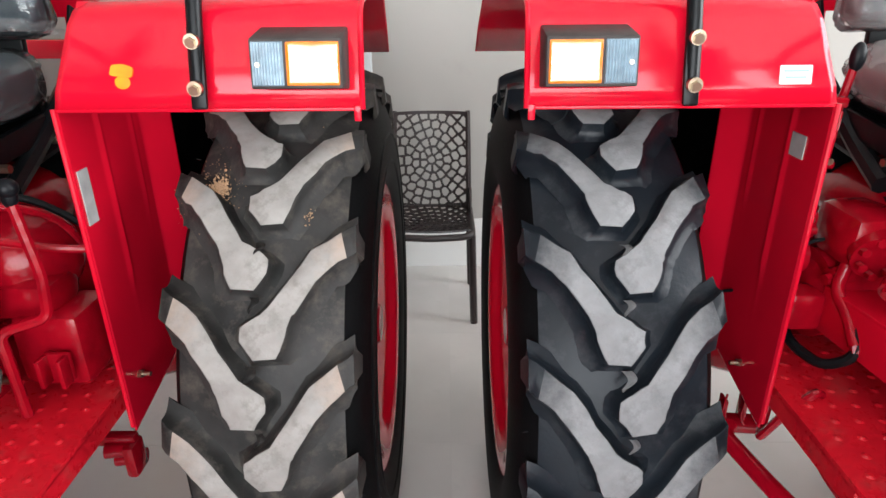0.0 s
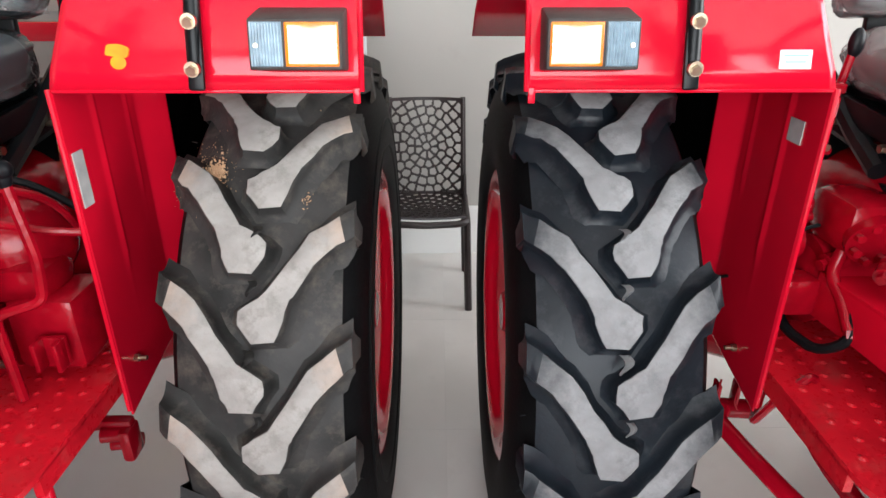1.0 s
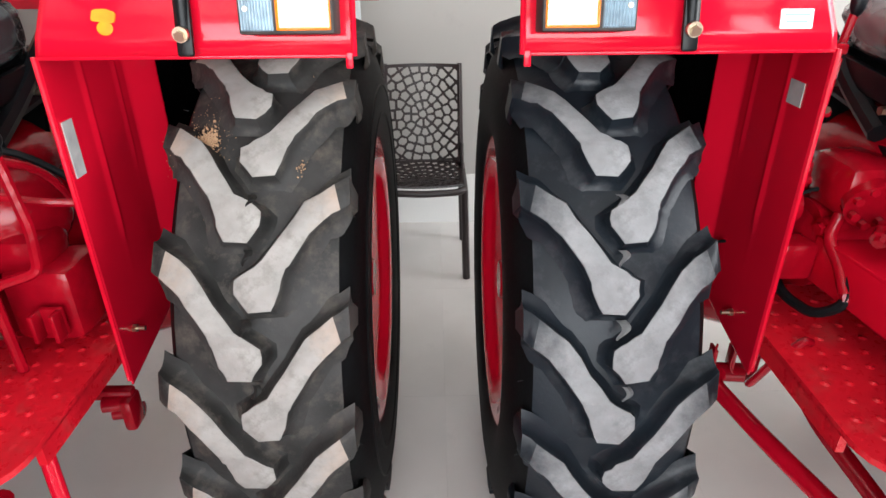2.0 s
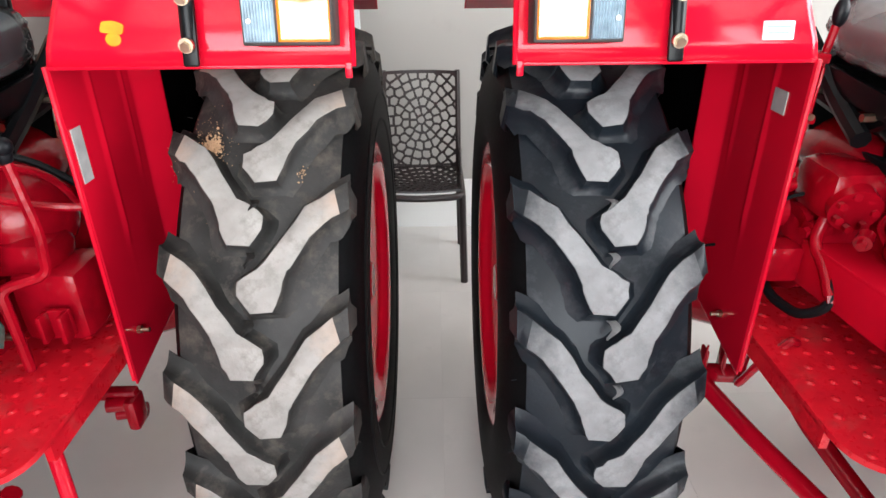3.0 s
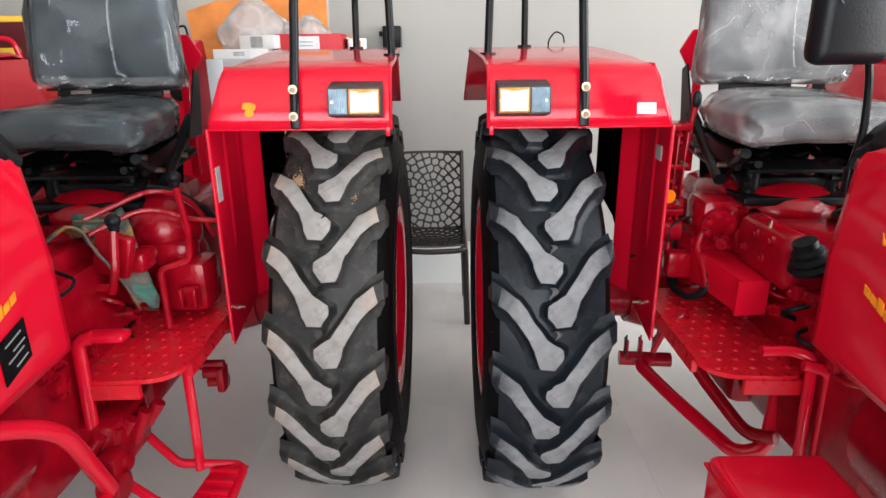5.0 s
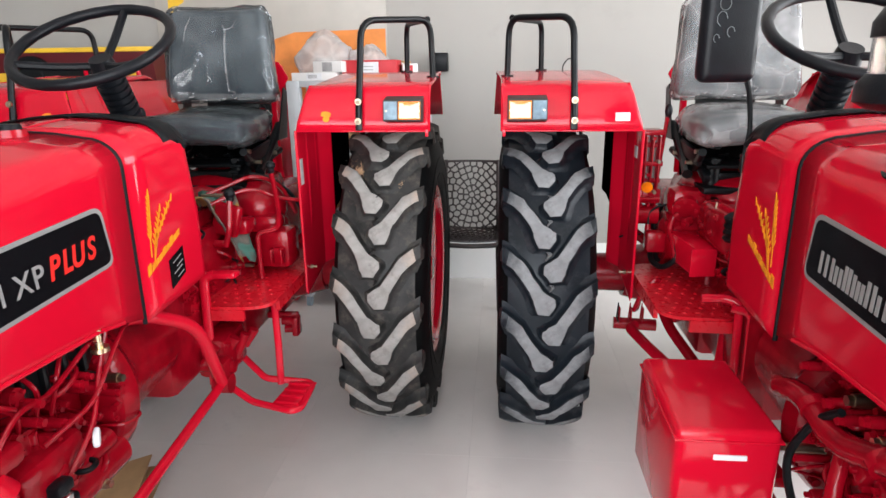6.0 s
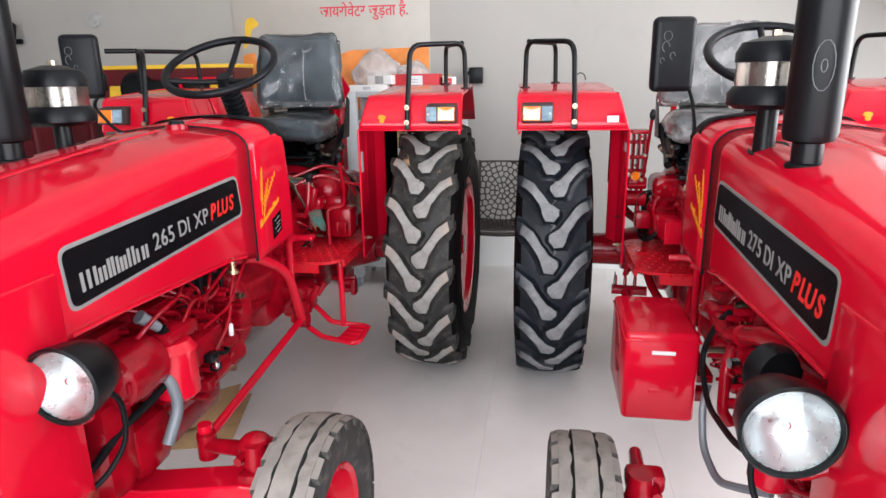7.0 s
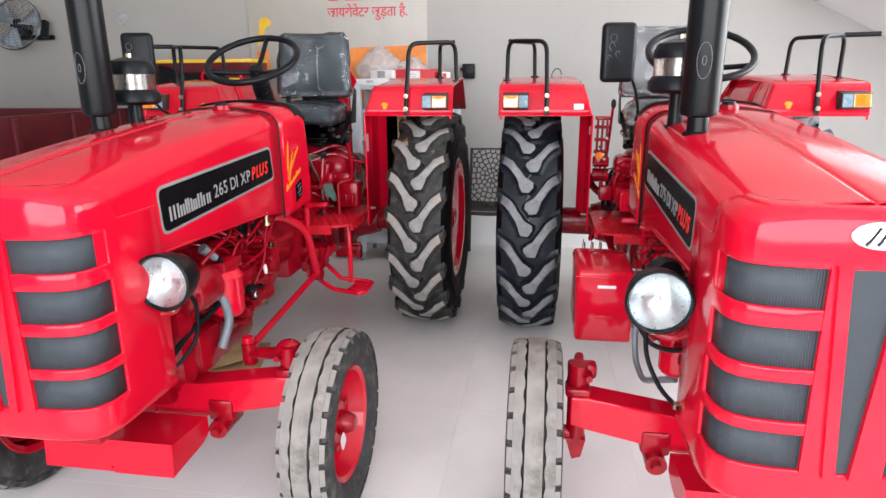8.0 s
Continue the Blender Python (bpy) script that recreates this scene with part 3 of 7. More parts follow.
def front_wheel(tractor, x, y, out):
    """A steered wheel with a three-rib tyre."""
    R = 0.354
    bm = B()
    prof = [(0.205, -0.055), (0.225, -0.066), (0.27, -0.082), (0.315, -0.083), (0.338, -0.076), (0.345, -0.066), (0.345, -0.034), (0.345, 0.0), (0.345, 0.034), (0.345, 0.066), (0.338, 0.076), (0.315, 0.083), (0.27, 0.082),
            (0.225, 0.066), (0.205, 0.055)]
    lathe(bm, [(r if r < 0.23 else r - 0.014, o * 1.08) for r, o in prof], 56)
    tyre = part("front_tyre", bm, RUBBER_GREY, tractor, "black rubber steering tyre with three pale scuffed ribs", place=pose(x, y, R + FLOOR_Z))
    def rib(lo, hi, rb, rt, wave):
        b = B()
        n = 112
        rings = []
        for k in range(n):
            a = 2 * math.pi * k / n
            j = wave * (1 if (k // 2) % 2 else -1)
            l2, h2 = (lo + (j if abs(lo) < abs(hi) else 0), hi + (j if abs(hi) < abs(lo) else 0)) if wave else (lo, hi)
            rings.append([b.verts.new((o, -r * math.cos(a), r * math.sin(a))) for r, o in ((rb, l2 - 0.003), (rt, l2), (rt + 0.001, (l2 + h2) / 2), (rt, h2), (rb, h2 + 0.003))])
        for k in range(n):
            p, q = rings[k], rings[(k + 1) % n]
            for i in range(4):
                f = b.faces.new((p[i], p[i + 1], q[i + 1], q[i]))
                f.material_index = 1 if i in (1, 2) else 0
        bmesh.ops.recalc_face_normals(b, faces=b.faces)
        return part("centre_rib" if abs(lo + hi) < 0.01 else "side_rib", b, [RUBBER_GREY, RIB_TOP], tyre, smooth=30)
    rib(-0.028, 0.028, 0.336, 0.354, 0.0012)
    rib(-0.067, -0.036, 0.336, 0.350, 0.0022)
    rib(0.036, 0.067, 0.336, 0.350, 0.0022)
    block = B()
    for s in (0,):
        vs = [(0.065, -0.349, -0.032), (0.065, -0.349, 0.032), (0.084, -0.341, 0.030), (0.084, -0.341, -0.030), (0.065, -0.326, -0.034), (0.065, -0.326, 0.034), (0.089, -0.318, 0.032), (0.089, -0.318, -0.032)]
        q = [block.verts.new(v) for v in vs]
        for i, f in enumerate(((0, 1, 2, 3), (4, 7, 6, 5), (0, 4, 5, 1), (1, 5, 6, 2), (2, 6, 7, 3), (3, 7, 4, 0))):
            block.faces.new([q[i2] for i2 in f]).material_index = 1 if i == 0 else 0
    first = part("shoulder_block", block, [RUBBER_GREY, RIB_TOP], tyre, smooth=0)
    for k in range(26):
        for s in (0, 180):
            m = pose(0, 0, 0, 360 / 26 * (k + (0.5 if s else 0)), 0, 0) @ pose(0, 0, 0, 0, s, 0)
            if s:
                m = pose(0, 0, 0, 360 / 26 * (k + 0.5)) @ Matrix.Diagonal((-1, 1, 1, 1))
            if k or s:
                again(first, m)
    rim = B()
    pr = [(0.215, 0.048), (0.222, 0.060), (0.212, 0.066), (0.196, 0.058), (0.188, 0.03), (0.176, 0.0), (0.14, -0.012), (0.10, 0.0), (0.075, 0.022), (0.0, 0.026)]
    lathe(rim, [(r, out * o) for r, o in pr], 48, closed=False)
    lathe(rim, [(0.215, -out * 0.048), (0.222, -out * 0.060), (0.212, -out * 0.066), (0.19, -out * 0.055), (0.185, out * 0.02)], 48, closed=False)
    disc = part("front_rim", rim, RED, tractor, "glossy red dished wheel disc", place=pose(x, y, R + FLOOR_Z))
    thicken(disc, 0.004, 0)
    hub = B()
    lathe(hub, [(0.0, out * 0.085), (0.025, out * 0.085), (0.034, out * 0.075), (0.042, out * 0.05), (0.05, out * 0.01)], 24, closed=False)
    part("hub_cap", hub, RED_CAST_SHADED, disc)
    first = part("wheel_bolt", cyl(B(), (-out * 0.01, 0, 0), (out * 0.018, 0, 0), 0.012, seg=6), STEEL, disc, "yellow zinc plated bolt head")
    for k in range(6):
        a = math.pi * 2 * k / 6 + 0.3
        m = pose(out * 0.0, 0.105 * math.cos(a), 0.105 * math.sin(a))
        if k:
            again(first, m)
        else:
            first.matrix_local = m
    tag = B()
    prism(tag, round_outline([(-0.02, -0.03), (0.025, -0.02), (0.02, 0.03), (-0.022, 0.028)], 0.01), "x", out * 0.06, out * 0.063)
    part("paper_tag", tag, STICKER, disc, "torn white paper tag", place=pose(0, -0.08, -0.03, 20))
    return tyre


# ---- fenders ----
def fender(tractor, s, sticker):
    """The mudguard over a rear wheel; s is +1 or -1. Its front flap, flat top and rear slope are one bent sheet."""
    path = [(-0.430, 1.368), (-0.424, 1.40), (-0.402, 1.50), (-0.390, 1.522), (-0.365, 1.533), (-0.20, 1.548), (0.10, 1.568), (0.26, 1.575), (0.31, 1.565), (0.50, 1.44), (0.58, 1.36)]
    rows = []
    for y, z in path:
        if z < 1.53 and y < 0:
            k = (z - 1.368) / (1.533 - 1.368)
            inner = 0.418 + 0.05 * k ** 1.4
        else:
            inner = 0.468
        outer = 0.925
        rows.append([(s * x - 0.05 * max(0.0, y + 0.2), y, z - (0.012 if x == inner and z > 1.5 and y > -0.38 else 0)) for x in (inner, inner + 0.012, 0.6, 0.8, outer - 0.006, outer)])
    bm = B()
    loft(bm, rows)
    if s < 0:
        bmesh.ops.reverse_faces(bm, faces=bm.faces)
    sheet = part("fender_sheet", bm, RED, tractor, "bent glossy red sheet-metal mudguard", smooth=50)
    thicken(sheet, 0.004, 0)
    edge = B()
    tube(edge, [(s * 0.925 - 0.05 * max(0.0, y + 0.2), y, z) for y, z in path[:9]], 0.005, 8, 0.01)
    part("outer_lip", edge, RED, sheet)
    lip = B()
    box(lip, (s * 0.917, -0.431, 1.362), (0.012, 0.006, 0.026), 0.002)
    box(lip, (s * 0.67, -0.427, 1.369), (0.50, 0.012, 0.006), 0.002)
    part("front_lip", lip, RED, sheet)
    # inner side plate beside the tyre: a flat panel with two pressed beads, then a strip turned out towards the tread
    x0 = 0.418
    beads = [(-0.317, 0.0075, 0.006, 0.985), (-0.196, 0.0065, 0.004, 1.10)]   # y, half width, height, z of the lower end
    def plate_point(y, z):
        o = max(0.0, min(y, -0.105) + 0.160) * 0.82
        for by, half, high, end in beads:
            k = max(0.0, 1 - abs(y - by) / half)
            o += high * k * min(1.0, max(0.0, (z - end) / 0.05))
        return (s * (x0 + o + 0.048 * max(0.0, z - 1.37) / 0.16), y, z)
    ys = [-0.430, -0.427, -0.38]
    for by, half, high, end in beads:
        ys += [by - half - 0.012, by - half, by - 0.4 * half, by + 0.4 * half, by + half, by + half + 0.008]
    ys += [-0.164, -0.160, -0.154, -0.13, -0.108, -0.105]
    plate = B()
    loft(plate, [[plate_point(y, z) for z in (0.713 + (y + 0.43) * 0.20, 0.716 + (y + 0.43) * 0.20, 0.86, 0.985, 1.01, 1.035, 1.10, 1.125, 1.15, 1.25, 1.37, 1.372 if y < -0.42 else 1.535)] for y in ys])
    if s > 0:
        bmesh.ops.reverse_faces(plate, faces=plate.faces)
    pl = part("side_plate", plate, RED, sheet, "ribbed red inner side plate", smooth=50)
    thicken(pl, 0.004, 0)
    # The black sheet over the red inner panel paints in the arch's shade.
    for nm, off, mat, lab in (("inner_panel", -0.007, RED, "red inner panel of the mudguard"), ("wheel_arch_liner", -0.002, SHADE_BLACK, "black sheet that paints in the shade of the wheel arch")):
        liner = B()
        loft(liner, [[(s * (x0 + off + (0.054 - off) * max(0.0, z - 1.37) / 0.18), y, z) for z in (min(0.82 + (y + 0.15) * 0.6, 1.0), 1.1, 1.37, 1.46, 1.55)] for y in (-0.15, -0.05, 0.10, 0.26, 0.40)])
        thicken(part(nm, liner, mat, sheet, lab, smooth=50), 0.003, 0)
    part("plate_edge", tube(B(), [(s * (x0 - 0.003), -0.431, 1.372), (s * (x0 - 0.003), -0.431, 0.725)], 0.005, 8), RED, sheet)
    bolt = B()
    by, bz = (-0.316, 0.795) if sticker else (-0.376, 0.816)
    cyl(bolt, (s * (x0 - 0.004), by, bz), (s * (x0 + 0.027), by, bz), 0.005, seg=10)
    cyl(bolt, (s * (x0 + 0.002), by, bz), (s * (x0 + 0.011), by, bz), 0.0085, seg=6)
    part("plate_bolt", bolt, STEEL, sheet, "zinc plated bolt")
    # stay from the axle housing
    part("stay", tube(B(), [(s * 0.40, -0.1, 1.0), (s * 0.36, 0.0, 0.9), (s * 0.25, 0.02, 0.82)], 0.022, 10, 0.08), RED_CAST_SHADED, sheet)
    # marker lamp
    lamp = B()
    lean = -9
    base = pose(s * 0.835, -0.432, 1.438, lean)
    def local(bm2):
        bmesh.ops.transform(bm2, matrix=base, verts=bm2.verts)
        return bm2
    prism(lamp, [(0.02, 0.062), (-0.053, 0.0385), (-0.053, -0.0355), (0.02, -0.0355)], "x", -0.0705, 0.0705)
    bmesh.ops.bevel(lamp, geom=lamp.edges[:], offset=0.003, segments=2, affect="EDGES", profile=0.5)
    housing = part("marker_lamp", local(lamp), DUSTY_PLASTIC, tractor, "rectangular black marker lamp with amber and clear lenses", smooth=30)
    for lo, hi, mat, nm in ((-0.0685, -0.018, CLEAR_LENS, "clear_lens"), (-0.0175, 0.0685, AMBER, "amber_lens")):
        left, right = sorted((s * lo, s * hi))
        nu, nv = 22, 18
        rows = []
        for j in range(nv + 1):
            v = -1 + 2 * j / nv
            row = []
            for i in range(nu + 1):
                u = -1 + 2 * i / nu
                rim = max(abs(u), abs(v)) > 0.999
                swell = 0.0013 * (1 - u * u) * (1 - v * v) + (0.0022 if i % 2 and nm == "clear_lens" else 0.0)
                row.append(((left + right) / 2 + (right - left) / 2 * u, -0.050 if rim else -0.0545 - swell, 0.0015 + 0.0345 * v))
            rows.append(row)
        b = B()
        loft(b, rows)
        part(nm, local(b), mat, housing, "clear ribbed lens" if mat is CLEAR_LENS else "amber lens", smooth=50)
    for xx in (-0.058, 0.06):
        part("lens_screw", local(cyl(B(), (s * xx, -0.058, 0.0), (s * xx, -0.050, 0.0), 0.004, seg=8)), STEEL, housing)
    # grab rail
    rail = B()
    r = 0.0125
    tube(rail, [(s * 0.665, -0.442, 1.395), (s * 0.667, -0.424, 1.50), (s * 0.67, -0.40, 1.60), (s * 0.675, -0.375, 1.765), (s * 0.90, -0.085, 1.785), (s * 0.905, -0.07, 1.56)], r, 12, 0.07)
    tube(rail, [(s * 0.89, -0.10, 1.783), (s * 0.75, 0.27, 1.79), (s * 0.745, 0.285, 1.575)], r, 12, 0.06)
    bar = part("grab_rail", rail, BLACK, tractor, "bent black tubular grab rail bolted to the mudguard")
    flat = B()
    box(flat, (s * 0.666, -0.437, 1.437), (0.026, 0.010, 0.13), 0.004, (-13, 0, 0))
    part("flattened_foot", flat, BLACK, bar)
    for z, y in ((1.408, -0.459), (1.478, -0.444)):
        b = B()
        cyl(b, (s * 0.666, y + 0.004, z), (s * 0.666, y - 0.010, z - 0.002), 0.0085, seg=6)
        cyl(b, (s * 0.666, y + 0.004, z), (s * 0.666, y - 0.004, z), 0.012, seg=16)
        part("rail_bolt", b, STEEL, bar, "yellow zinc plated bolt")
    for x, y, z in ((0.905, -0.07, 1.557), (0.745, 0.285, 1.578)):
        part("rail_foot", cyl(B(), (s * x, y, z - 0.004), (s * x, y, z + 0.006), 0.026, seg=16), BLACK, bar)
    # stickers
    if sticker:
        b = B()
        prism(b, round_outline([(s * 0.465, 1.402), (s * 0.517, 1.402), (s * 0.517, 1.432), (s * 0.465, 1.432)], 0.002), "y", -0.003, 0.0)
        st = part("paper_sticker", b, STICKER, tractor, "small white printed sticker")
        st.matrix_local = Matrix.Translation((0, -0.4215, 1.417)) @ pose(0, 0, 0, -12) @ Matrix.Translation((0, 0, -1.417))
        for k, w in enumerate((0.040, 0.034)):
            bb = box(B(), (s * 0.491, -0.0035, 1.423 - k * 0.010), (w, 0.001, 0.003), 0)
            part("print_line", bb, STICKER_INK, st)
    else:
        tilt = Matrix.Translation((0, -0.4205, 1.42)) @ pose(0, 0, 0, -12) @ Matrix.Translation((0, 0, -1.42))
        b = B()
        prism(b, [(s * x, z) for x, z in round_outline([(0.515, 1.424), (0.552, 1.420), (0.556, 1.436), (0.540, 1.442), (0.520, 1.441)], 0.005)], "y", -0.004, 0)
        em = part("emblem_sticker", b, YELLOW_VINYL, tractor, "worn orange and yellow emblem sticker")
        em.matrix_local = tilt
        b = ball(B(), (s * 0.536, -0.003, 1.413), (0.013, 0.001, 0.011), 16)
        part("emblem_disc", b, YELLOW_VINYL, em)
    b = B()
    if sticker:
        box(b, (s * (x0 + 0.0035), -0.352, 1.283), (0.002, 0.046, 0.042), 0)
    else:
        box(b, (s * (x0 + 0.0035), -0.404, 1.212), (0.002, 0.032, 0.10), 0)
    part("foil_sticker", b, STICKER_GREY, sheet, "creased silver foil sticker")
    return sheet


# ---- tractor ----
RELAY_Z = 0.92
AXLE_Y = 1.37   # the rear axle; a tractor's own y runs from here, its front looks to -y


def hood_section(y):
    """Half width, side height, top height and corner radius of the bonnet at a tractor's own y."""
    k = (y + 2.49) / 1.18
    round_off = 0.032 * max(0.0, (-2.49 - y) / 0.115) ** 2   # the front corners follow the nose
    return 0.268 - 0.004 * k - round_off, 1.335 + 0.118 * k - 0.010 * (1 - (2 * k - 1) ** 2) * -1, 0.085


def hood_rows(ys, low):
    rows = []
    for y in ys:
        h, top, r = hood_section(y)
        zb = low(y)
        half = [(h, zb), (h, zb + 0.02), (h, (zb + top - r) / 2), (h, top - r)]
        for i in range(1, 7):
            a = math.pi / 2 * i / 6
            half.append((h - r * (1 - math.cos(a)), top - r + (r - 0.016) * math.sin(a)))
        half += [(h * 0.42, top - 0.006), (0.02, top), (0.006, top - 0.001), (0.0, top - 0.007)]
        rows.append([(x, y, z) for x, z in half] + [(-x, y, z) for x, z in half[-2::-1]])
    return rows


NOSE = [(0.0, -2.652), (0.04, -2.652), (0.082, -2.651), (0.14, -2.648), (0.195, -2.641), (0.232, -2.628), (0.256, -2.606), (0.269, -2.572), (0.2745, -2.515), (0.275, -2.46), (0.275, -2.38), (0.275, -2.28)]


def nose_path(inset, zshift=0.0):
    out = []
    for i, (x, y) in enumerate(NOSE):
        a, b = Vector(NOSE[max(i - 1, 0)]), Vector(NOSE[min(i + 1, len(NOSE) - 1)])
        d = (b - a).normalized()
        n = Vector((d.y, -d.x))   # points outwards
        if i == 0:
            n = Vector((0, -1))
        out.append((max(0.0, x - n.x * inset), y - n.y * inset))
    return out


GRILLE = ((0.705, 0.794), (0.824, 0.920), (0.954, 1.047), (1.094, 1.185))


def bonnet(t, model):
    low = lambda y: 1.0 + 0.05 * max(0.0, min(1.0, (-1.33 - y) / 0.85)) - 0.03 * max(0.0, min(1.0, (y + 1.45) / 0.12))
    bm = B()
    loft(bm, hood_rows([-2.608, -2.60, -2.585, -2.56, -2.53, -2.50, -2.46, -2.42, -2.30, -2.15, -2.0, -1.85, -1.7, -1.55, -1.42, -1.318], low))
    hood = part("bonnet", bm, RED, t, "long glossy red bonnet with a centre crease", smooth=45)
    thicken(hood, 0.003, -1)
    # a rolled flange along each lower edge
    for s in (-1, 1):
        b = B()
        pts = []
        for y in (-2.26, -2.1, -1.9, -1.7, -1.5, -1.40):
            h, _, _ = hood_section(y)
            pts.append((s * (h + 0.001), y, low(y) + 0.003))
        tube(b, pts, 0.006, 8, 0.02)
        part("rolled_edge", b, RED, hood)
    # rear cowl behind a black rubber seam
    bm = B()
    rows = hood_rows([-1.312, -1.20, -1.08, -1.0, -0.965, -0.95], lambda y: 0.955 + 0.05 * (y + 1.312))
    back = lambda z: -0.012 - 0.085 * max(0.0, (z - 1.28) / 0.17) ** 2
    rows = [[(x, y + back(z) * max(0.0, min(1.0, (y + 1.312) / 0.3)), z - (0.012 if k > 3 and abs(x) < 0.26 else 0.0)) for x, y, z in row] for k, row in enumerate(rows)]
    loft(bm, rows)
    cowl = part("dash_cowl", bm, RED, t, "glossy red cowl round the dashboard", smooth=45)
    thicken(cowl, 0.003, -1)
    seam = B()
    row = hood_rows([-1.315], lambda y: 0.955)[0]
    tube(seam, [(x * 1.006, y, z + 0.001) for x, y, z in row], 0.006, 8, 0.004)
    part("rubber_seam", seam, BLACK_RUBBER, t, "black rubber seam strip")
    dash = B()
    edge = [(x * 0.985, y + 0.006, z - 0.003) for x, y, z in rows[-1] if z > 1.20]
    tube(dash, edge, 0.014, 8, 0.004)
    part("dash_edge", dash, BLACK_RUBBER, cowl, "black rubber edging")
    cover = B()
    tops = []
    for y in (-1.10, -1.06, -1.02, -0.985):
        k = max(0.0, (y + 1.04) / 0.08)
        tops.append([(x * 0.99, y, z + 0.009 - 0.022 * k * k) for x, _, z in hood_rows([-1.0], lambda q: 1.05)[0] if z > 1.36])
    loft(cover, tops)
    thicken(part("dash_top", cover, BLACK_RUBBER, cowl, "black rubber dash top", smooth=50), 0.006, 0)
    panel = B()
    prism(panel, [(-0.24, 1.02), (0.24, 1.02), (0.25, 1.36), (0.17, 1.43), (-0.17, 1.43), (-0.25, 1.36)], "y", -1.06, -1.04)
    part("instrument_panel", panel, BLACK_PLASTIC, t, "black instrument panel")
    # nose with its grille openings
    zs = [0.606, 0.616, 0.645, 0.68]
    for lo, hi in GRILLE:
        zs += [lo, hi]
    zs += [1.20, 1.21]
    rows = []
    for z in zs:
        d = 0.008 if z < 0.612 else 0.0
        rows.append([(x, y + 0.012 * (1.25 - z) * -0.0, z) for x, y in nose_path(d)])
    for d, z in ((0.0, 1.245), (0.002, 1.270), (0.006, 1.288), (0.013, 1.302), (0.022, 1.310), (0.036, 1.315), (0.07, 1.3165)):
        q = max(0.0, min(1.0, (z - 1.25) / 0.069))
        narrow = 1 - 0.085 * (1 - math.sqrt(1 - q * q)) / 0.275
        rows.append([(x * narrow, min(y + d, -2.28), z) for x, y in NOSE])
    bm = B()
    holes = []
    for s in (-1, 1):
        vs = [[bm.verts.new((s * x, y, z)) for x, y, z in row] for row in rows]
        for j in range(len(rows) - 1):
            z = (rows[j][0][2] + rows[j + 1][0][2]) / 2
            window = any(lo < z < hi for lo, hi in GRILLE)
            for i in range(len(NOSE) - 1):
                if j >= len(zs) - 1 and i > 8:
                    continue
                column = i == 0 and GRILLE[0][0] < z < GRILLE[-1][1]
                if (window and 2 <= i <= 7) or column:
                    continue
                q = (vs[j][i], vs[j][i + 1], vs[j + 1][i + 1], vs[j + 1][i])
                bm.faces.new(q if s > 0 else q[::-1])
    bmesh.ops.remove_doubles(bm, verts=bm.verts, dist=1e-5)
    nose = part("nose", bm, RED, t, "rounded red nose housing with slotted grille openings", smooth=40)
    thicken(nose, 0.016, -1)
    bev = nose.modifiers.new("edge", "BEVEL")
    bev.width, bev.segments, bev.limit_method, bev.angle_limit = 0.004, 2, "ANGLE", radians(50)
    # fine dark mesh behind each opening
    for s in (-1, 1):
        for lo, hi in GRILLE:
            b = B()
            path = nose_path(0.010)[2:9]
            rows2 = []
            for z in (lo - 0.004, hi + 0.004):
                rows2.append([(s * x, y, z) for x, y in path])
            loft(b, rows2)
            g = part("grille_panel", b, GRILLE_MESH, nose, "dark grey perforated grille panel", smooth=60)
            thicken(g, 0.002, 0)
    rib = B()
    path = nose_path(0.0104)[2:9]
    for (x0, y0), (x1, y1) in zip(path, path[1:]):
        n = max(2, int(math.hypot(x1 - x0, y1 - y0) / 0.0055))
        for k in range(n):
            x, y = x0 + (x1 - x0) * k / n, y0 + (y1 - y0) * k / n
            for s in (-1, 1):
                for lo, hi in GRILLE:
                    box(rib, (s * x, y - 0.001, (lo + hi) / 2), (0.0018, 0.0010, hi - lo), 0)
    tagged(part("grille_ribs", rib, GRILLE_MESH, nose, smooth=0), kind="stuff")
    # tapered centre column with two raised bars
    col = B()
    prism(col, [(-0.052, 1.186), (0.052, 1.186), (0.016, 0.708), (-0.016, 0.708)], "y", -2.650, -2.640)
    part("centre_panel", col, GRILLE_MESH, nose, "tapered dark grey centre panel", smooth=0)
    for s in (-1, 1):
        b = B()
        prism(b, [(s * 0.050, 1.195), (s * 0.076, 1.195), (s * 0.040, 0.698), (s * 0.014, 0.698)], "y", -2.664, -2.636)
        part("centre_bar", b, RED, nose, smooth=0)
        b = B()
        prism(b, [(s * 0.070, 1.192), (s * 0.086, 1.192), (s * 0.086, 0.700), (s * 0.036, 0.700)], "y", -2.654, -2.634)
        part("column_cheek", b, RED, nose, smooth=0)
    logo = B()
    lathe(logo, [(0.0, 0.014), (0.045, 0.013), (0.052, 0.010), (0.056, 0.0)], 32, closed=False, axis="y")
    bmesh.ops.transform(logo, matrix=Matrix.Translation((0, -2.645, 1.258)) @ pose(0, 0, 0, -12) @ Matrix.Diagonal((1.15, -1, 0.55, 1)), verts=logo.verts)
    oval = part("oval_emblem", logo, CHROME, t, "chromed oval nose emblem")
    for k in (-1, 0, 1):
        b = tube(B(), [(k * 0.022 - 0.012, -2.662, 1.241), (k * 0.020, -2.660, 1.259), (k * 0.016 + 0.008, -2.655, 1.276)], 0.003, 6, 0.01)
        part("emblem_stroke", b, BLACK, oval)
    # bumper plate under the nose
    b = B()
    prism(b, [(-2.335, 0.285), (-2.325, 0.400), (-2.10, 0.378), (-2.10, 0.315), (-2.14, 0.295)], "x", -0.235, 0.248)
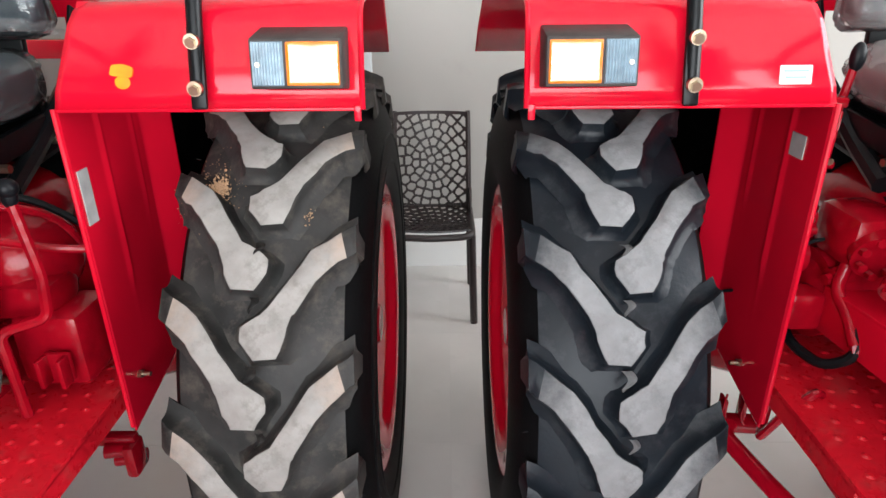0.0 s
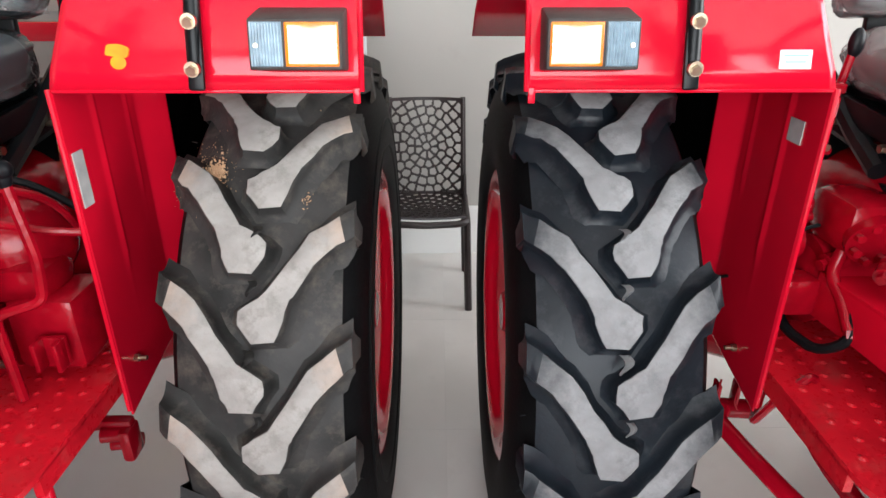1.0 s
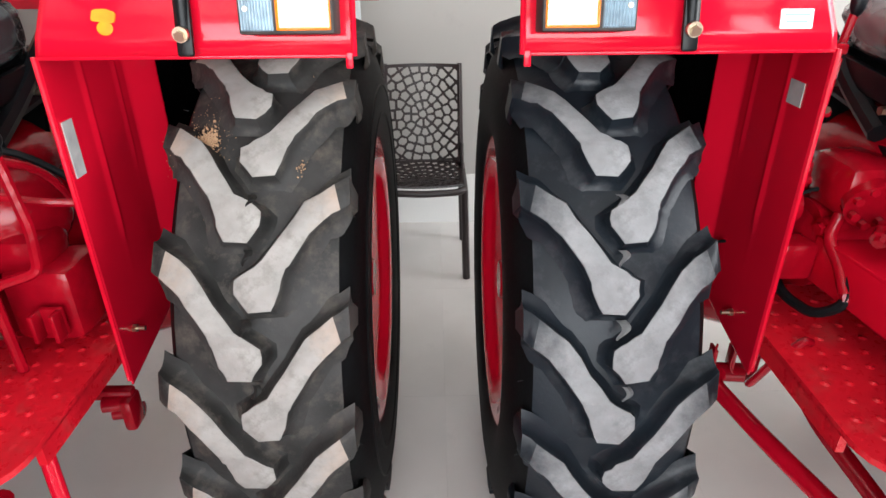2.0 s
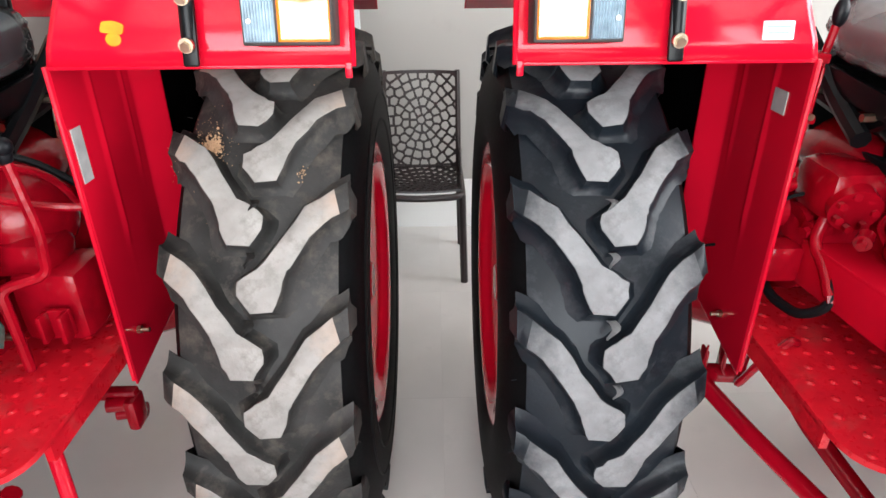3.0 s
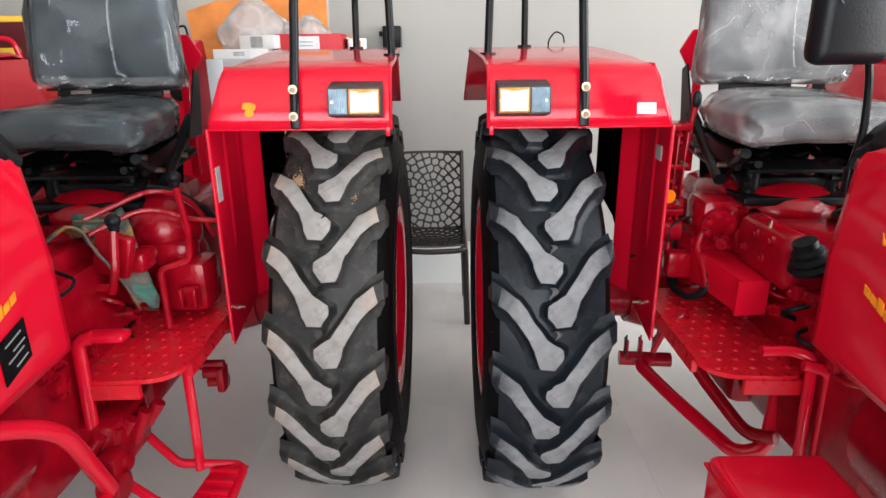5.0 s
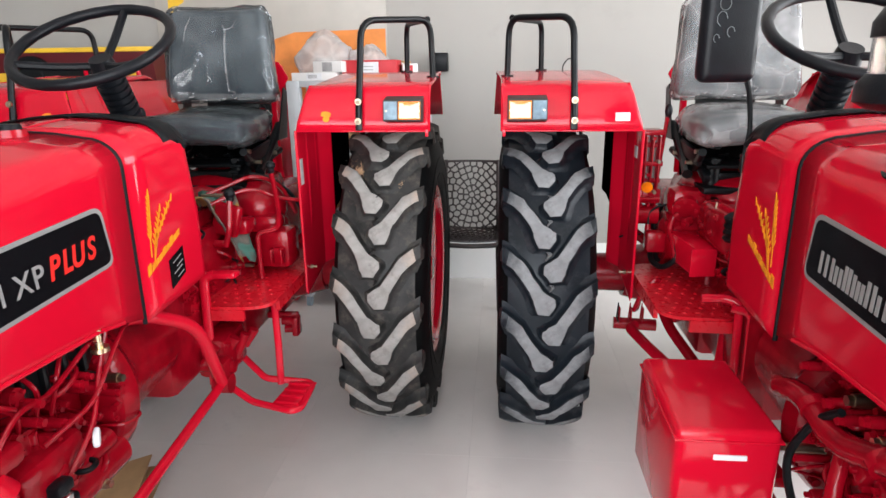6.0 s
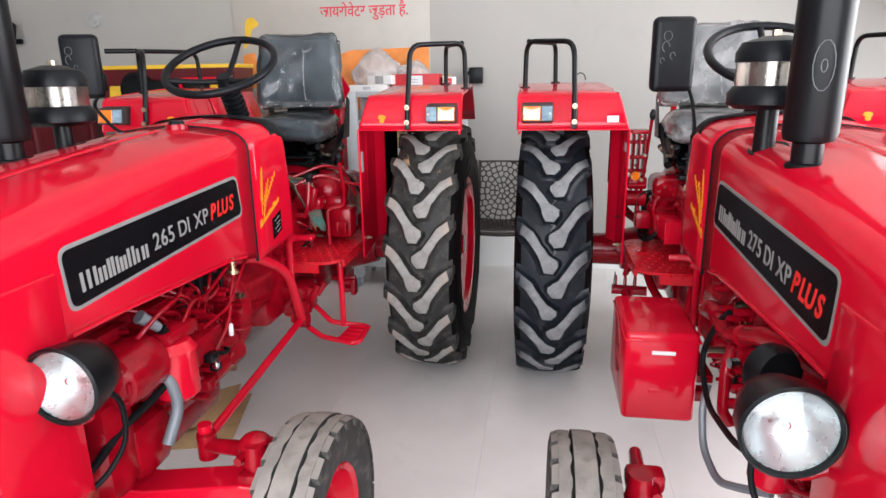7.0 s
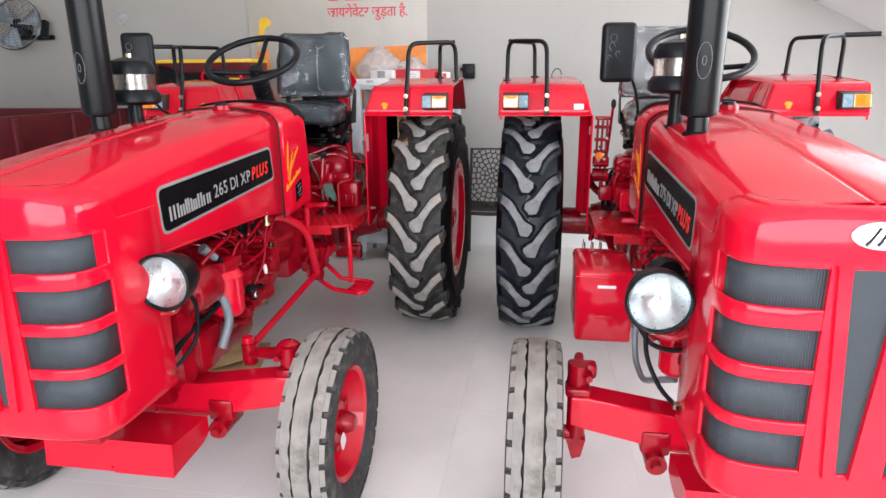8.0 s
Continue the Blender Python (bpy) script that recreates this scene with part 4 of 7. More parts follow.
    bump = part("front_bracket", b, RED, t, "flat red sheet-steel guard under the nose", smooth=0)
    b = B()
    prism(b, [(-2.3385, 0.283), (-2.3285, 0.403), (-2.3255, 0.403), (-2.3355, 0.283)], "x", 0.03, 0.249)
    part("lapped_sheet", b, RED, bump, smooth=0)
    part("sheet_rivet", cyl(B(), (0.02, -2.332, 0.30), (0.02, -2.340, 0.30), 0.007, 0.005, 10), RED, bump)
    for s in (-1, 1):
        part("bracket_bolt", cyl(B(), (s * 0.272, -2.30, 0.66), (s * 0.288, -2.30, 0.66), 0.013, seg=6), STEEL, bump)
    # side badge panels
    for s in (-1, 1):
        y0, y1 = -2.245, -1.435
        ends = [(y0, 1.112), (y1 + 0.02, 1.160), (y1, 1.287), (y0 - 0.01, 1.248)]
        x = 0.2665
        def grow(p, d):
            cy, cz = (y0 + y1) / 2, 1.20
            return [(y + (d if y > cy else -d), z + (d if z > cz else -d)) for y, z in p]
        b = B()
        prism(b, round_outline(grow(ends, 0.010), 0.03), "x", s * x, s * (x + 0.004))
        badge = part("badge_border", b, SILVER, t, "silver-grey border of the side badge", smooth=0)
        b = B()
        prism(b, round_outline(ends, 0.024), "x", s * x, s * (x + 0.0055))
        part("badge_plate", b, BADGE_BLACK, badge, "glossy black side badge", smooth=0)
        tilt = math.atan2(0.045, 0.81)
        # brand word as plain bars, then the model in letters
        def on_side(d, up):
            """A pose on the badge, d metres along the reading direction from its start."""
            if s > 0:
                return Matrix.Translation((x + 0.0062, y0 + d, 1.138 + d * math.tan(tilt) + up)) @ Matrix(((0, 0, 1, 0), (math.cos(tilt), -math.sin(tilt), 0, 0), (math.sin(tilt), math.cos(tilt), 0, 0), (0, 0, 0, 1)))
            return Matrix.Translation((-x - 0.0062, y1 - d, 1.182 - d * math.tan(tilt) + up)) @ Matrix(((0, 0, -1, 0), (-math.cos(tilt), -math.sin(tilt), 0, 0), (-math.sin(tilt), math.cos(tilt), 0, 0), (0, 0, 0, 1)))
        letters = ((0.058, 3, 0.047), (0.030, 2, 0.037), (0.028, 2, 0.049), (0.012, 1, 0.044), (0.028, 2, 0.037), (0.032, 2, 0.049), (0.020, 1, 0.037), (0.030, 2, 0.037))
        d = 0.035
        for w, strokes, h in letters:
            for k in range(strokes):
                at = d + (w - 0.0135) * (k / (strokes - 1) if strokes > 1 else 0.0)
                bar = part("brand_bar", box(B(), (0.0055, h / 2, 0), (0.0105, h, 0.001), 0), DULL_SILVER, badge, smooth=0)
                bar.matrix_local = on_side(at, 0.0)
            d += w + 0.003
        d += 0.022
        spelt("model_letter", model + " DI XP", 0.066, SILVER, badge, on_side(d, 0.008), 0.105, depth=0.0006, bold=0.0006, squeeze=0.98)
        spelt("model_letter", "PLUS", 0.070, RED_VINYL, badge, on_side(d + 0.305, 0.008), 0.04, depth=0.0006, slant=0.25, bold=0.0018, squeeze=0.88)
        # wheat-ear emblem with two bars on the cowl
        wheat = B()
        xs = s * 0.2685
        for yy, zz, lean, n in ((-1.240, 1.172, 0.014, 8), (-1.222, 1.150, 0.040, 6), (-1.205, 1.165, 0.080, 6)):
            for k in range(n):
                q = k / n
                cyy, czz = yy + lean * q * 1.1, zz + k * 0.0135
                for e in (-1, 1):
                    w = 0.0078 * (1 - 0.35 * q)
                    prism(wheat, [(cyy + e * 0.0015, czz - 0.006), (cyy + e * w, czz + 0.003), (cyy + e * (w + 0.002), czz + 0.015), (cyy + e * 0.002, czz + 0.008)], "x", xs - s * 0.001, xs + s * 0.001)
            prism(wheat, [(yy - 0.0015 - lean * 0.3, zz - 0.055), (yy + 0.0015 - lean * 0.3, zz - 0.055), (yy + 0.0015, zz), (yy - 0.0015, zz)], "x", xs - s * 0.001, xs + s * 0.001)
            prism(wheat, [(yy + lean * 1.1 - 0.004, zz + n * 0.0135 - 0.003), (yy + lean * 1.1 + 0.005, zz + n * 0.0135 - 0.003), (yy + lean * 1.2 + 0.002, zz + n * 0.0135 + 0.018)], "x", xs - s * 0.001, xs + s * 0.001)
        part("wheat_emblem", wheat, YELLOW_VINYL, t, "yellow-orange wheat-ear emblem on the cowl", smooth=0)
        for k in range(9):
            y, h = -1.272 + k * 0.0205, (0.028, 0.018, 0.016, 0.016, 0.020, 0.016, 0.024, 0.016, 0.017)[k]
            z = 1.070 + k * 0.0082
            b = prism(B(), [(y, z), (y + 0.0165, z + 0.0066), (y + 0.018, z + 0.0066 + h), (y + 0.0015, z + h)], "x", xs - s * 0.001, xs + s * 0.001)
            part("emblem_bar", b, YELLOW_VINYL, t, "", smooth=0)
        if s > 0:
            b = B()
            prism(b, [(-1.165, 1.0), (-1.085, 1.025), (-1.085, 1.105), (-1.165, 1.082)], "x", xs - s * 0.001, xs + s * 0.0015)
            lab = part("data_plate", b, BADGE_BLACK, t, "small black data plate with pale print", smooth=0)
            for k in range(4):
                part("print_bar", box(B(), (xs + s * 0.002, -1.125 + (k % 2) * 0.012, 1.078 - k * 0.016), (0.001, 0.05 - 0.012 * (k % 2), 0.003), 0, (17, 0, 0)), SILVER, lab)
    # fuel cap
    b = B()
    cyl(b, (0.03, -1.36, 1.44), (0.03, -1.36, 1.466), 0.040, 0.036, 24)
    part("fuel_cap", b, RED_CAST_SHADED, t, "round red fuel cap")
    part("cap_knob", cyl(B(), (0.03, -1.36, 1.466), (0.03, -1.36, 1.478), 0.028, 0.024, seg=16), BLACK_PLASTIC, t)
    return hood


def head_lamp(t, s):
    c = Vector((0.334 if s > 0 else -0.368, -2.38, 0.996 if s > 0 else 1.004))
    bowl = B()
    prof = [(0.0, 0.125), (0.035, 0.12), (0.062, 0.095), (0.078, 0.05), (0.086, 0.0), (0.088, -0.012), (0.084, -0.016), (0.079, -0.006)]
    lathe(bowl, prof, 36, closed=False, axis="y")
    lamp = part("headlamp", bowl, BLACK, t, "round headlamp in a black bowl", place=Matrix.Translation(c))
    thicken(lamp, 0.003, 0)
    refl = B()
    lathe(refl, [(0.0, 0.05), (0.03, 0.045), (0.055, 0.028), (0.079, -0.004)], 36, closed=False, axis="y")
    part("reflector", refl, REFLECTOR, lamp, "bright lamp reflector")
    part("bulb", ball(B(), (0, 0.02, 0), 0.012, 12), CHROME, lamp)
    lens = B()
    lathe(lens, [(0.0, -0.026), (0.03, -0.024), (0.06, -0.017), (0.080, -0.006), (0.080, -0.003), (0.06, -0.013), (0.03, -0.020), (0.0, -0.022)], 36, closed=False, axis="y")
    ob = part("lens", lens, GLASS, lamp, "clear fluted glass lens")
    ob.visible_shadow = False
    br = B()
    tube(br, [(s * 0.0, 0.06, -0.075), (-s * 0.01, 0.07, -0.12), (-s * 0.06, 0.06, -0.13), (-s * 0.10, 0.05, -0.10)], 0.010, 8, 0.02)
    part("lamp_bracket", br, RED_CAST_SHADED, lamp)
    part("wire", tube(B(), [(-s * 0.01, 0.11, -0.06), (s * 0.0, 0.16, -0.12), (-s * 0.01, 0.17, -0.24), (-s * 0.05, 0.12, -0.32), (-s * 0.10, 0.06, -0.35)], 0.007, 8, 0.05), BLACK_RUBBER, lamp, "sagging black cable")
    part("clip", box(B(), (s * 0.0, 0.03, -0.098), (0.022, 0.02, 0.014), 0.003), STEEL, lamp)
    return lamp


def engine(t):
    b = B()
    box(b, (0, -1.80, 0.74), (0.27, 0.76, 0.44), 0.02)
    block = part("engine_block", b, RED_CAST_SHADED, t, "red painted diesel engine block")
    part("cylinder_head", box(B(), (0, -1.80, 1.0), (0.24, 0.70, 0.14), 0.025), RED_CAST_SHADED, block)
    # Rocker cover and tank are black to carry the shade under the bonnet.
    part("rocker_cover", box(B(), (0, -1.80, 1.12), (0.16, 0.62, 0.12), 0.04), BLACK, block, "rocker cover painted black for the shade under the bonnet")
    part("sump", box(B(), (0, -1.74, 0.49), (0.26, 0.66, 0.14), 0.05), RED_CAST_SHADED, block)
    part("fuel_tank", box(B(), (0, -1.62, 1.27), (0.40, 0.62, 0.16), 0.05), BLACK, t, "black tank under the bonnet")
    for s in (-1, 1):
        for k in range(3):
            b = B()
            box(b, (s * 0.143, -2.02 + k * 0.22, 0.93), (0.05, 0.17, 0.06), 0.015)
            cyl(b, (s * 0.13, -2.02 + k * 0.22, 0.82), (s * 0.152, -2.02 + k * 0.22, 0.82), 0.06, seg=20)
            part("side_cover", b, RED_CAST_SHADED, block)
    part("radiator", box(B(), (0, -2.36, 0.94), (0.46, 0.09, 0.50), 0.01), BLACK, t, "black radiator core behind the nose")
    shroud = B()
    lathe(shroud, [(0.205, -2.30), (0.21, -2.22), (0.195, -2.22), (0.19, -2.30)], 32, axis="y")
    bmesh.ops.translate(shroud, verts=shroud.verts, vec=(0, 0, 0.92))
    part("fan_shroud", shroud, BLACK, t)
    part("front_frame", box(B(), (0, -2.25, 0.57), (0.32, 0.56, 0.10), 0.01), RED_CAST_SHADED, t, "red front frame casting")
    part("frame_upright", box(B(), (0, -2.40, 0.72), (0.42, 0.05, 0.24), 0.01), RED_CAST_SHADED, t)
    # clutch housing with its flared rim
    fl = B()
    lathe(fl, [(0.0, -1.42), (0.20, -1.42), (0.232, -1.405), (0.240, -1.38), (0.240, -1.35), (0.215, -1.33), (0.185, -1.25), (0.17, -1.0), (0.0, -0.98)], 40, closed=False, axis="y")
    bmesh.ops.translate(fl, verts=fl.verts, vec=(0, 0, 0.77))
    hs = part("flywheel_housing", fl, RED_CAST_SHADED, t, "round red flywheel housing")
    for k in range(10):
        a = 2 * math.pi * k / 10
        part("housing_bolt", cyl(B(), (0.218 * math.cos(a), -1.43, 0.77 + 0.218 * math.sin(a)), (0.218 * math.cos(a), -1.40, 0.77 + 0.218 * math.sin(a)), 0.011, seg=6), RED_CAST_SHADED, hs)

    def add(name, bm, mat=RED_CAST_SHADED, label=""):
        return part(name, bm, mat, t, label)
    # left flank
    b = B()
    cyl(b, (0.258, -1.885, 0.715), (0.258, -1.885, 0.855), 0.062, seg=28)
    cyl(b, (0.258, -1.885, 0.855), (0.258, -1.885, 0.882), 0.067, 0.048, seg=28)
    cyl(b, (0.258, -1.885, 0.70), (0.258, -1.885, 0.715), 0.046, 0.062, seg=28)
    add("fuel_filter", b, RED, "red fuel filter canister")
    add("filter_head", box(B(), (0.235, -1.86, 0.895), (0.10, 0.15, 0.045), 0.012), RED_CAST_SHADED)
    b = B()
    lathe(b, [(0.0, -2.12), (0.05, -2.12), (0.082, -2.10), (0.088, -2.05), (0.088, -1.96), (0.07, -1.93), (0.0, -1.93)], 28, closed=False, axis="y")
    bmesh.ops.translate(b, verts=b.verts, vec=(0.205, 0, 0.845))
    alt = add("alternator", b, RED_CAST_SHADED, "red painted alternator body")
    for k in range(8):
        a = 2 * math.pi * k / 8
        part("cooling_fin", box(B(), (0.205 + 0.07 * math.cos(a), -2.115, 0.845 + 0.07 * math.sin(a)), (0.012, 0.012, 0.03), 0.003, (0, -math.degrees(a), 0)), RED_CAST_SHADED, alt)
    add("timing_cover", box(B(), (0.12, -2.10, 0.66), (0.22, 0.14, 0.30), 0.05), RED_CAST_SHADED, "red timing cover")
    add("pump_body", box(B(), (0.17, -1.98, 0.60), (0.14, 0.18, 0.18), 0.045), RED_CAST_SHADED)
    b = B()
    box(b, (0.20, -1.68, 0.77), (0.10, 0.20, 0.10), 0.02)
    for k in range(3):
        cyl(b, (0.20, -1.74 + k * 0.06, 0.81), (0.20, -1.74 + k * 0.06, 0.86), 0.014, seg=10)
    add("injection_pump", b, RED_CAST_SHADED, "red injection pump")
    for k in range(4):
        add("injector_pipe", tube(B(), [(0.20, -1.76 + k * 0.05, 0.86), (0.235, -1.79 + k * 0.06, 0.93 + 0.012 * k), (0.19, -1.95 + k * 0.14, 0.99), (0.12, -2.0 + k * 0.17, 1.02)], 0.0055, 8, 0.05), RED_CAST_SHADED)
    # Black ribbed block added in place of the dark void beside the engine.
    b = box(B(), (0.148, -1.56, 0.945), (0.07, 0.30, 0.11), 0.02)
    for k in range(4):
        box(b, (0.172, -1.66 + k * 0.065, 0.945), (0.05, 0.02, 0.10), 0.008)
    add("intake_manifold", b, BLACK, "black ribbed block standing in for a dark void")
    add("fuel_pipe", tube(B(), [(0.262, -1.86, 0.885), (0.27, -1.78, 0.965), (0.235, -1.64, 0.93), (0.25, -1.50, 1.0), (0.20, -1.43, 0.95)], 0.006, 8, 0.05), RED_CAST_SHADED)
    add("fuel_pipe", tube(B(), [(0.255, -1.66, 0.74), (0.275, -1.58, 0.82), (0.245, -1.50, 0.90), (0.255, -1.46, 1.0)], 0.006, 8, 0.05), RED_CAST_SHADED)
    add("fuel_pipe", tube(B(), [(0.245, -2.02, 0.94), (0.255, -1.92, 0.98), (0.25, -1.80, 0.99), (0.19, -1.70, 1.03)], 0.007, 8, 0.05), RED_CAST_SHADED)
    add("throttle_rod", tube(B(), [(0.245, -1.70, 0.84), (0.262, -1.55, 0.86), (0.25, -1.40, 0.97), (0.2, -1.2, 0.98)], 0.006, 8, 0.04), RED_CAST_SHADED)
    b = B()
    cyl(b, (0.175, -1.62, 0.63), (0.175, -1.40, 0.63), 0.052, seg=24)
    cyl(b, (0.20, -1.60, 0.70), (0.20, -1.45, 0.70), 0.028, seg=20)
    add("starter_motor", b, RED_CAST_SHADED, "red starter motor")
    add("terminal_cover", box(B(), (0.262, -1.70, 0.742), (0.035, 0.05, 0.03), 0.008), BLACK_PLASTIC, "black plastic terminal cover")
    add("terminal_cover", box(B(), (0.265, -1.685, 0.70), (0.03, 0.035, 0.026), 0.006), BLACK_PLASTIC, "black plastic terminal cover")
    add("bright_clip", box(B(), (0.278, -1.705, 0.718), (0.02, 0.02, 0.028), 0.004), CHROME, "bright metal clip")
    add("bright_clip", box(B(), (0.278, -1.585, 0.79), (0.016, 0.045, 0.024), 0.006, (25, 0, 30)), STICKER, "bright metal clip")
    add("drain_tap", cyl(cyl(B(), (0.262, -1.50, 0.965), (0.262, -1.50, 1.02), 0.009, seg=10), (0.262, -1.50, 0.965), (0.262, -1.50, 0.976), 0.021, seg=10), BRASS, "brass coloured tap under the bonnet")
    add("hose", tube(B(), [(0.235, -1.93, 0.80), (0.275, -1.945, 0.785), (0.288, -1.935, 0.70), (0.275, -1.995, 0.605)], 0.017, 10, 0.05), GREY_HOSE, "thick grey rubber hose")
    add("cable", tube(B(), [(0.262, -1.93, 0.775), (0.25, -2.02, 0.745), (0.225, -2.10, 0.72), (0.21, -2.22, 0.66), (0.17, -2.30, 0.62)], 0.011, 8, 0.06), BLACK_RUBBER, "black cable")
    add("hose_stub", cyl(B(), (0.225, -1.97, 0.985), (0.25, -1.925, 0.935), 0.02, 0.013, 12), GREY_HOSE)
    add("hose_collar", cyl(B(), (0.252, -1.92, 0.93), (0.258, -1.905, 0.905), 0.017, 0.012, 12), BLACK_RUBBER)
    # right flank
    b = B()
    tube(b, [(-0.15, -2.08, 0.93), (-0.195, -2.0, 0.95), (-0.195, -1.72, 0.95), (-0.18, -1.66, 0.93)], 0.034, 12, 0.06)
    for k in range(3):
        cyl(b, (-0.12, -2.04 + k * 0.16, 0.93), (-0.195, -2.04 + k * 0.16, 0.94), 0.027, seg=12)
    tube(b, [(-0.195, -1.80, 0.95), (-0.20, -1.80, 1.06), (-0.185, -1.82, 1.20), (-0.185, -1.82, 1.36)], 0.030, 12, 0.08)
    add("exhaust_manifold", b, RED_CAST_SHADED, "red exhaust manifold")
    b = B()
    tube(b, [(-0.20, -1.26, 0.80), (-0.245, -1.32, 0.84), (-0.25, -1.46, 0.89), (-0.25, -1.60, 0.86), (-0.25, -1.90, 0.985), (-0.20, -2.0, 1.0)], 0.027, 12, 0.08)
    add("intake_pipe", b, RED_CAST_SHADED, "bent red intake pipe")
    for k, (y, z) in enumerate(((-1.50, 0.885), (-1.75, 0.92))):
        add("hose_clamp", cyl(B(), (-0.25, y - 0.010, z - 0.004), (-0.25, y + 0.010, z + 0.004), 0.032, seg=16), RED_CAST_SHADED)
    b = B()
    cyl(b, (-0.205, -1.92, 0.60), (-0.205, -1.92, 0.75), 0.056, seg=24)
    cyl(b, (-0.205, -1.92, 0.75), (-0.205, -1.92, 0.78), 0.06, 0.04, seg=24)
    ball(b, (-0.205, -1.92, 0.60), (0.054, 0.054, 0.03), 20)
    add("oil_filter", b, RED, "red oil filter canister")
    add("riser_pipe", tube(B(), [(-0.22, -1.62, 0.58), (-0.25, -1.63, 0.62), (-0.25, -1.62, 0.76), (-0.22, -1.58, 0.84)], 0.017, 10, 0.03), RED_CAST_SHADED)
    add("water_pump", cyl(B(), (-0.13, -1.76, 0.72), (-0.23, -1.76, 0.72), 0.06, 0.05, 20), RED_CAST_SHADED)
    add("pump_cover", cyl(B(), (-0.13, -2.08, 0.80), (-0.245, -2.08, 0.80), 0.045, 0.04, 18), RED_CAST_SHADED)
    b = B()
    lathe(b, [(0.0, -0.03), (0.055, -0.03), (0.062, -0.015), (0.06, 0.012), (0.03, 0.03), (0.0, 0.034)], 28, closed=False, axis="y")
    bmesh.ops.transform(b, matrix=Matrix.Translation((-0.31, -2.10, 0.985)) @ pose(0, 0, 0, 0, 0, 25), verts=b.verts)
    hn = add("horn", b, BLACK, "round black horn")
    part("horn_terminal", cyl(B(), (-0.365, -2.07, 0.985), (-0.385, -2.075, 0.985), 0.012, seg=8), CHROME, hn)
    part("horn_bracket", box(B(), (-0.27, -2.06, 0.95), (0.09, 0.012, 0.05), 0.004), BLACK, hn)
    add("hose", tube(B(), [(-0.25, -1.60, 0.93), (-0.262, -1.54, 0.88), (-0.285, -1.47, 0.735), (-0.292, -1.62, 0.635), (-0.292, -1.92, 0.68), (-0.262, -2.10, 0.74), (-0.22, -2.2, 0.80)], 0.009, 8, 0.10), BLACK_RUBBER, "long sagging black hose")
    add("hose", tube(B(), [(-0.27, -1.53, 0.66), (-0.288, -1.56, 0.59), (-0.288, -1.61, 0.48), (-0.275, -1.74, 0.452), (-0.245, -1.87, 0.525), (-0.20, -1.93, 0.56)], 0.012, 8, 0.05), GREY_HOSE, "thin grey hose")
    for k in range(5):
        add("oil_pipe", tube(B(), [(-0.14, -2.10 + k * 0.14, 0.60), (-0.20, -2.07 + k * 0.14, 0.68), (-0.19, -2.05 + k * 0.13, 0.80), (-0.14, -2.02 + k * 0.13, 0.86)], 0.008, 8, 0.04), RED_CAST_SHADED)


def clutter(t, s, ys, zs, x0, x1, n, seed):
    """Bolts, unions, brackets and thin pipes crowding one flank of the castings."""
    rnd = random.Random(seed)
    for k in range(n):
        y, z, x = rnd.uniform(*ys), rnd.uniform(*zs), rnd.uniform(0.5 * (x0 + x1), x1)
        kind = rnd.random()
        if kind < 0.30:
            r = rnd.uniform(0.009, 0.016)
            b = cyl(B(), (s * (x0 - 0.02), y, z), (s * x, y, z), r, r * 0.9, 12)
            cyl(b, (s * x, y, z), (s * (x + 0.012), y, z), r * 0.75, seg=6)
            part("banjo_bolt", b, STEEL if k % 9 == 0 else RED_CAST_SHADED, t)
        elif kind < 0.55:
            dy, dz = rnd.uniform(-0.14, 0.14), rnd.uniform(-0.12, 0.12)
            pts = [(s * (x0 - 0.02), y, z), (s * x, y + dy * 0.15, z + dz * 0.3), (s * (x + 0.006), y + dy * 0.7, z + dz * 0.6), (s * (x0 - 0.02), y + dy, z + dz)]
            part("pipe", tube(B(), pts, rnd.uniform(0.004, 0.008), 8, 0.03), BLACK_RUBBER if k % 5 == 0 else RED_CAST_SHADED, t)
        elif kind < 0.80:
            w, h = rnd.uniform(0.02, 0.055), rnd.uniform(0.015, 0.05)
            b = box(B(), (s * (x0 - 0.02 + x) / 2, y, z), (x - x0 + 0.02, w, h), 0.006, (rnd.uniform(-35, 35), 0, 0))
            cyl(b, (s * x, y, z), (s * (x + 0.010), y, z), 0.007, seg=6)
            part("bracket", b, RED_CAST_SHADED, t)
        else:
            r = rnd.uniform(0.02, 0.034)
            b = cyl(B(), (s * (x0 - 0.02), y, z), (s * (x0 + (x - x0) * 0.6), y, z), r, r * 0.85, 18)
            for q in range(4):
                a = q * math.pi / 2 + 0.5
                cyl(b, (s * x0, y + r * 0.62 * math.cos(a), z + r * 0.62 * math.sin(a)), (s * (x0 + (x - x0) * 0.6 + 0.008), y + r * 0.62 * math.cos(a), z + r * 0.62 * math.sin(a)), 0.005, seg=6)
            part("cover_flange", b, RED_CAST_SHADED, t)


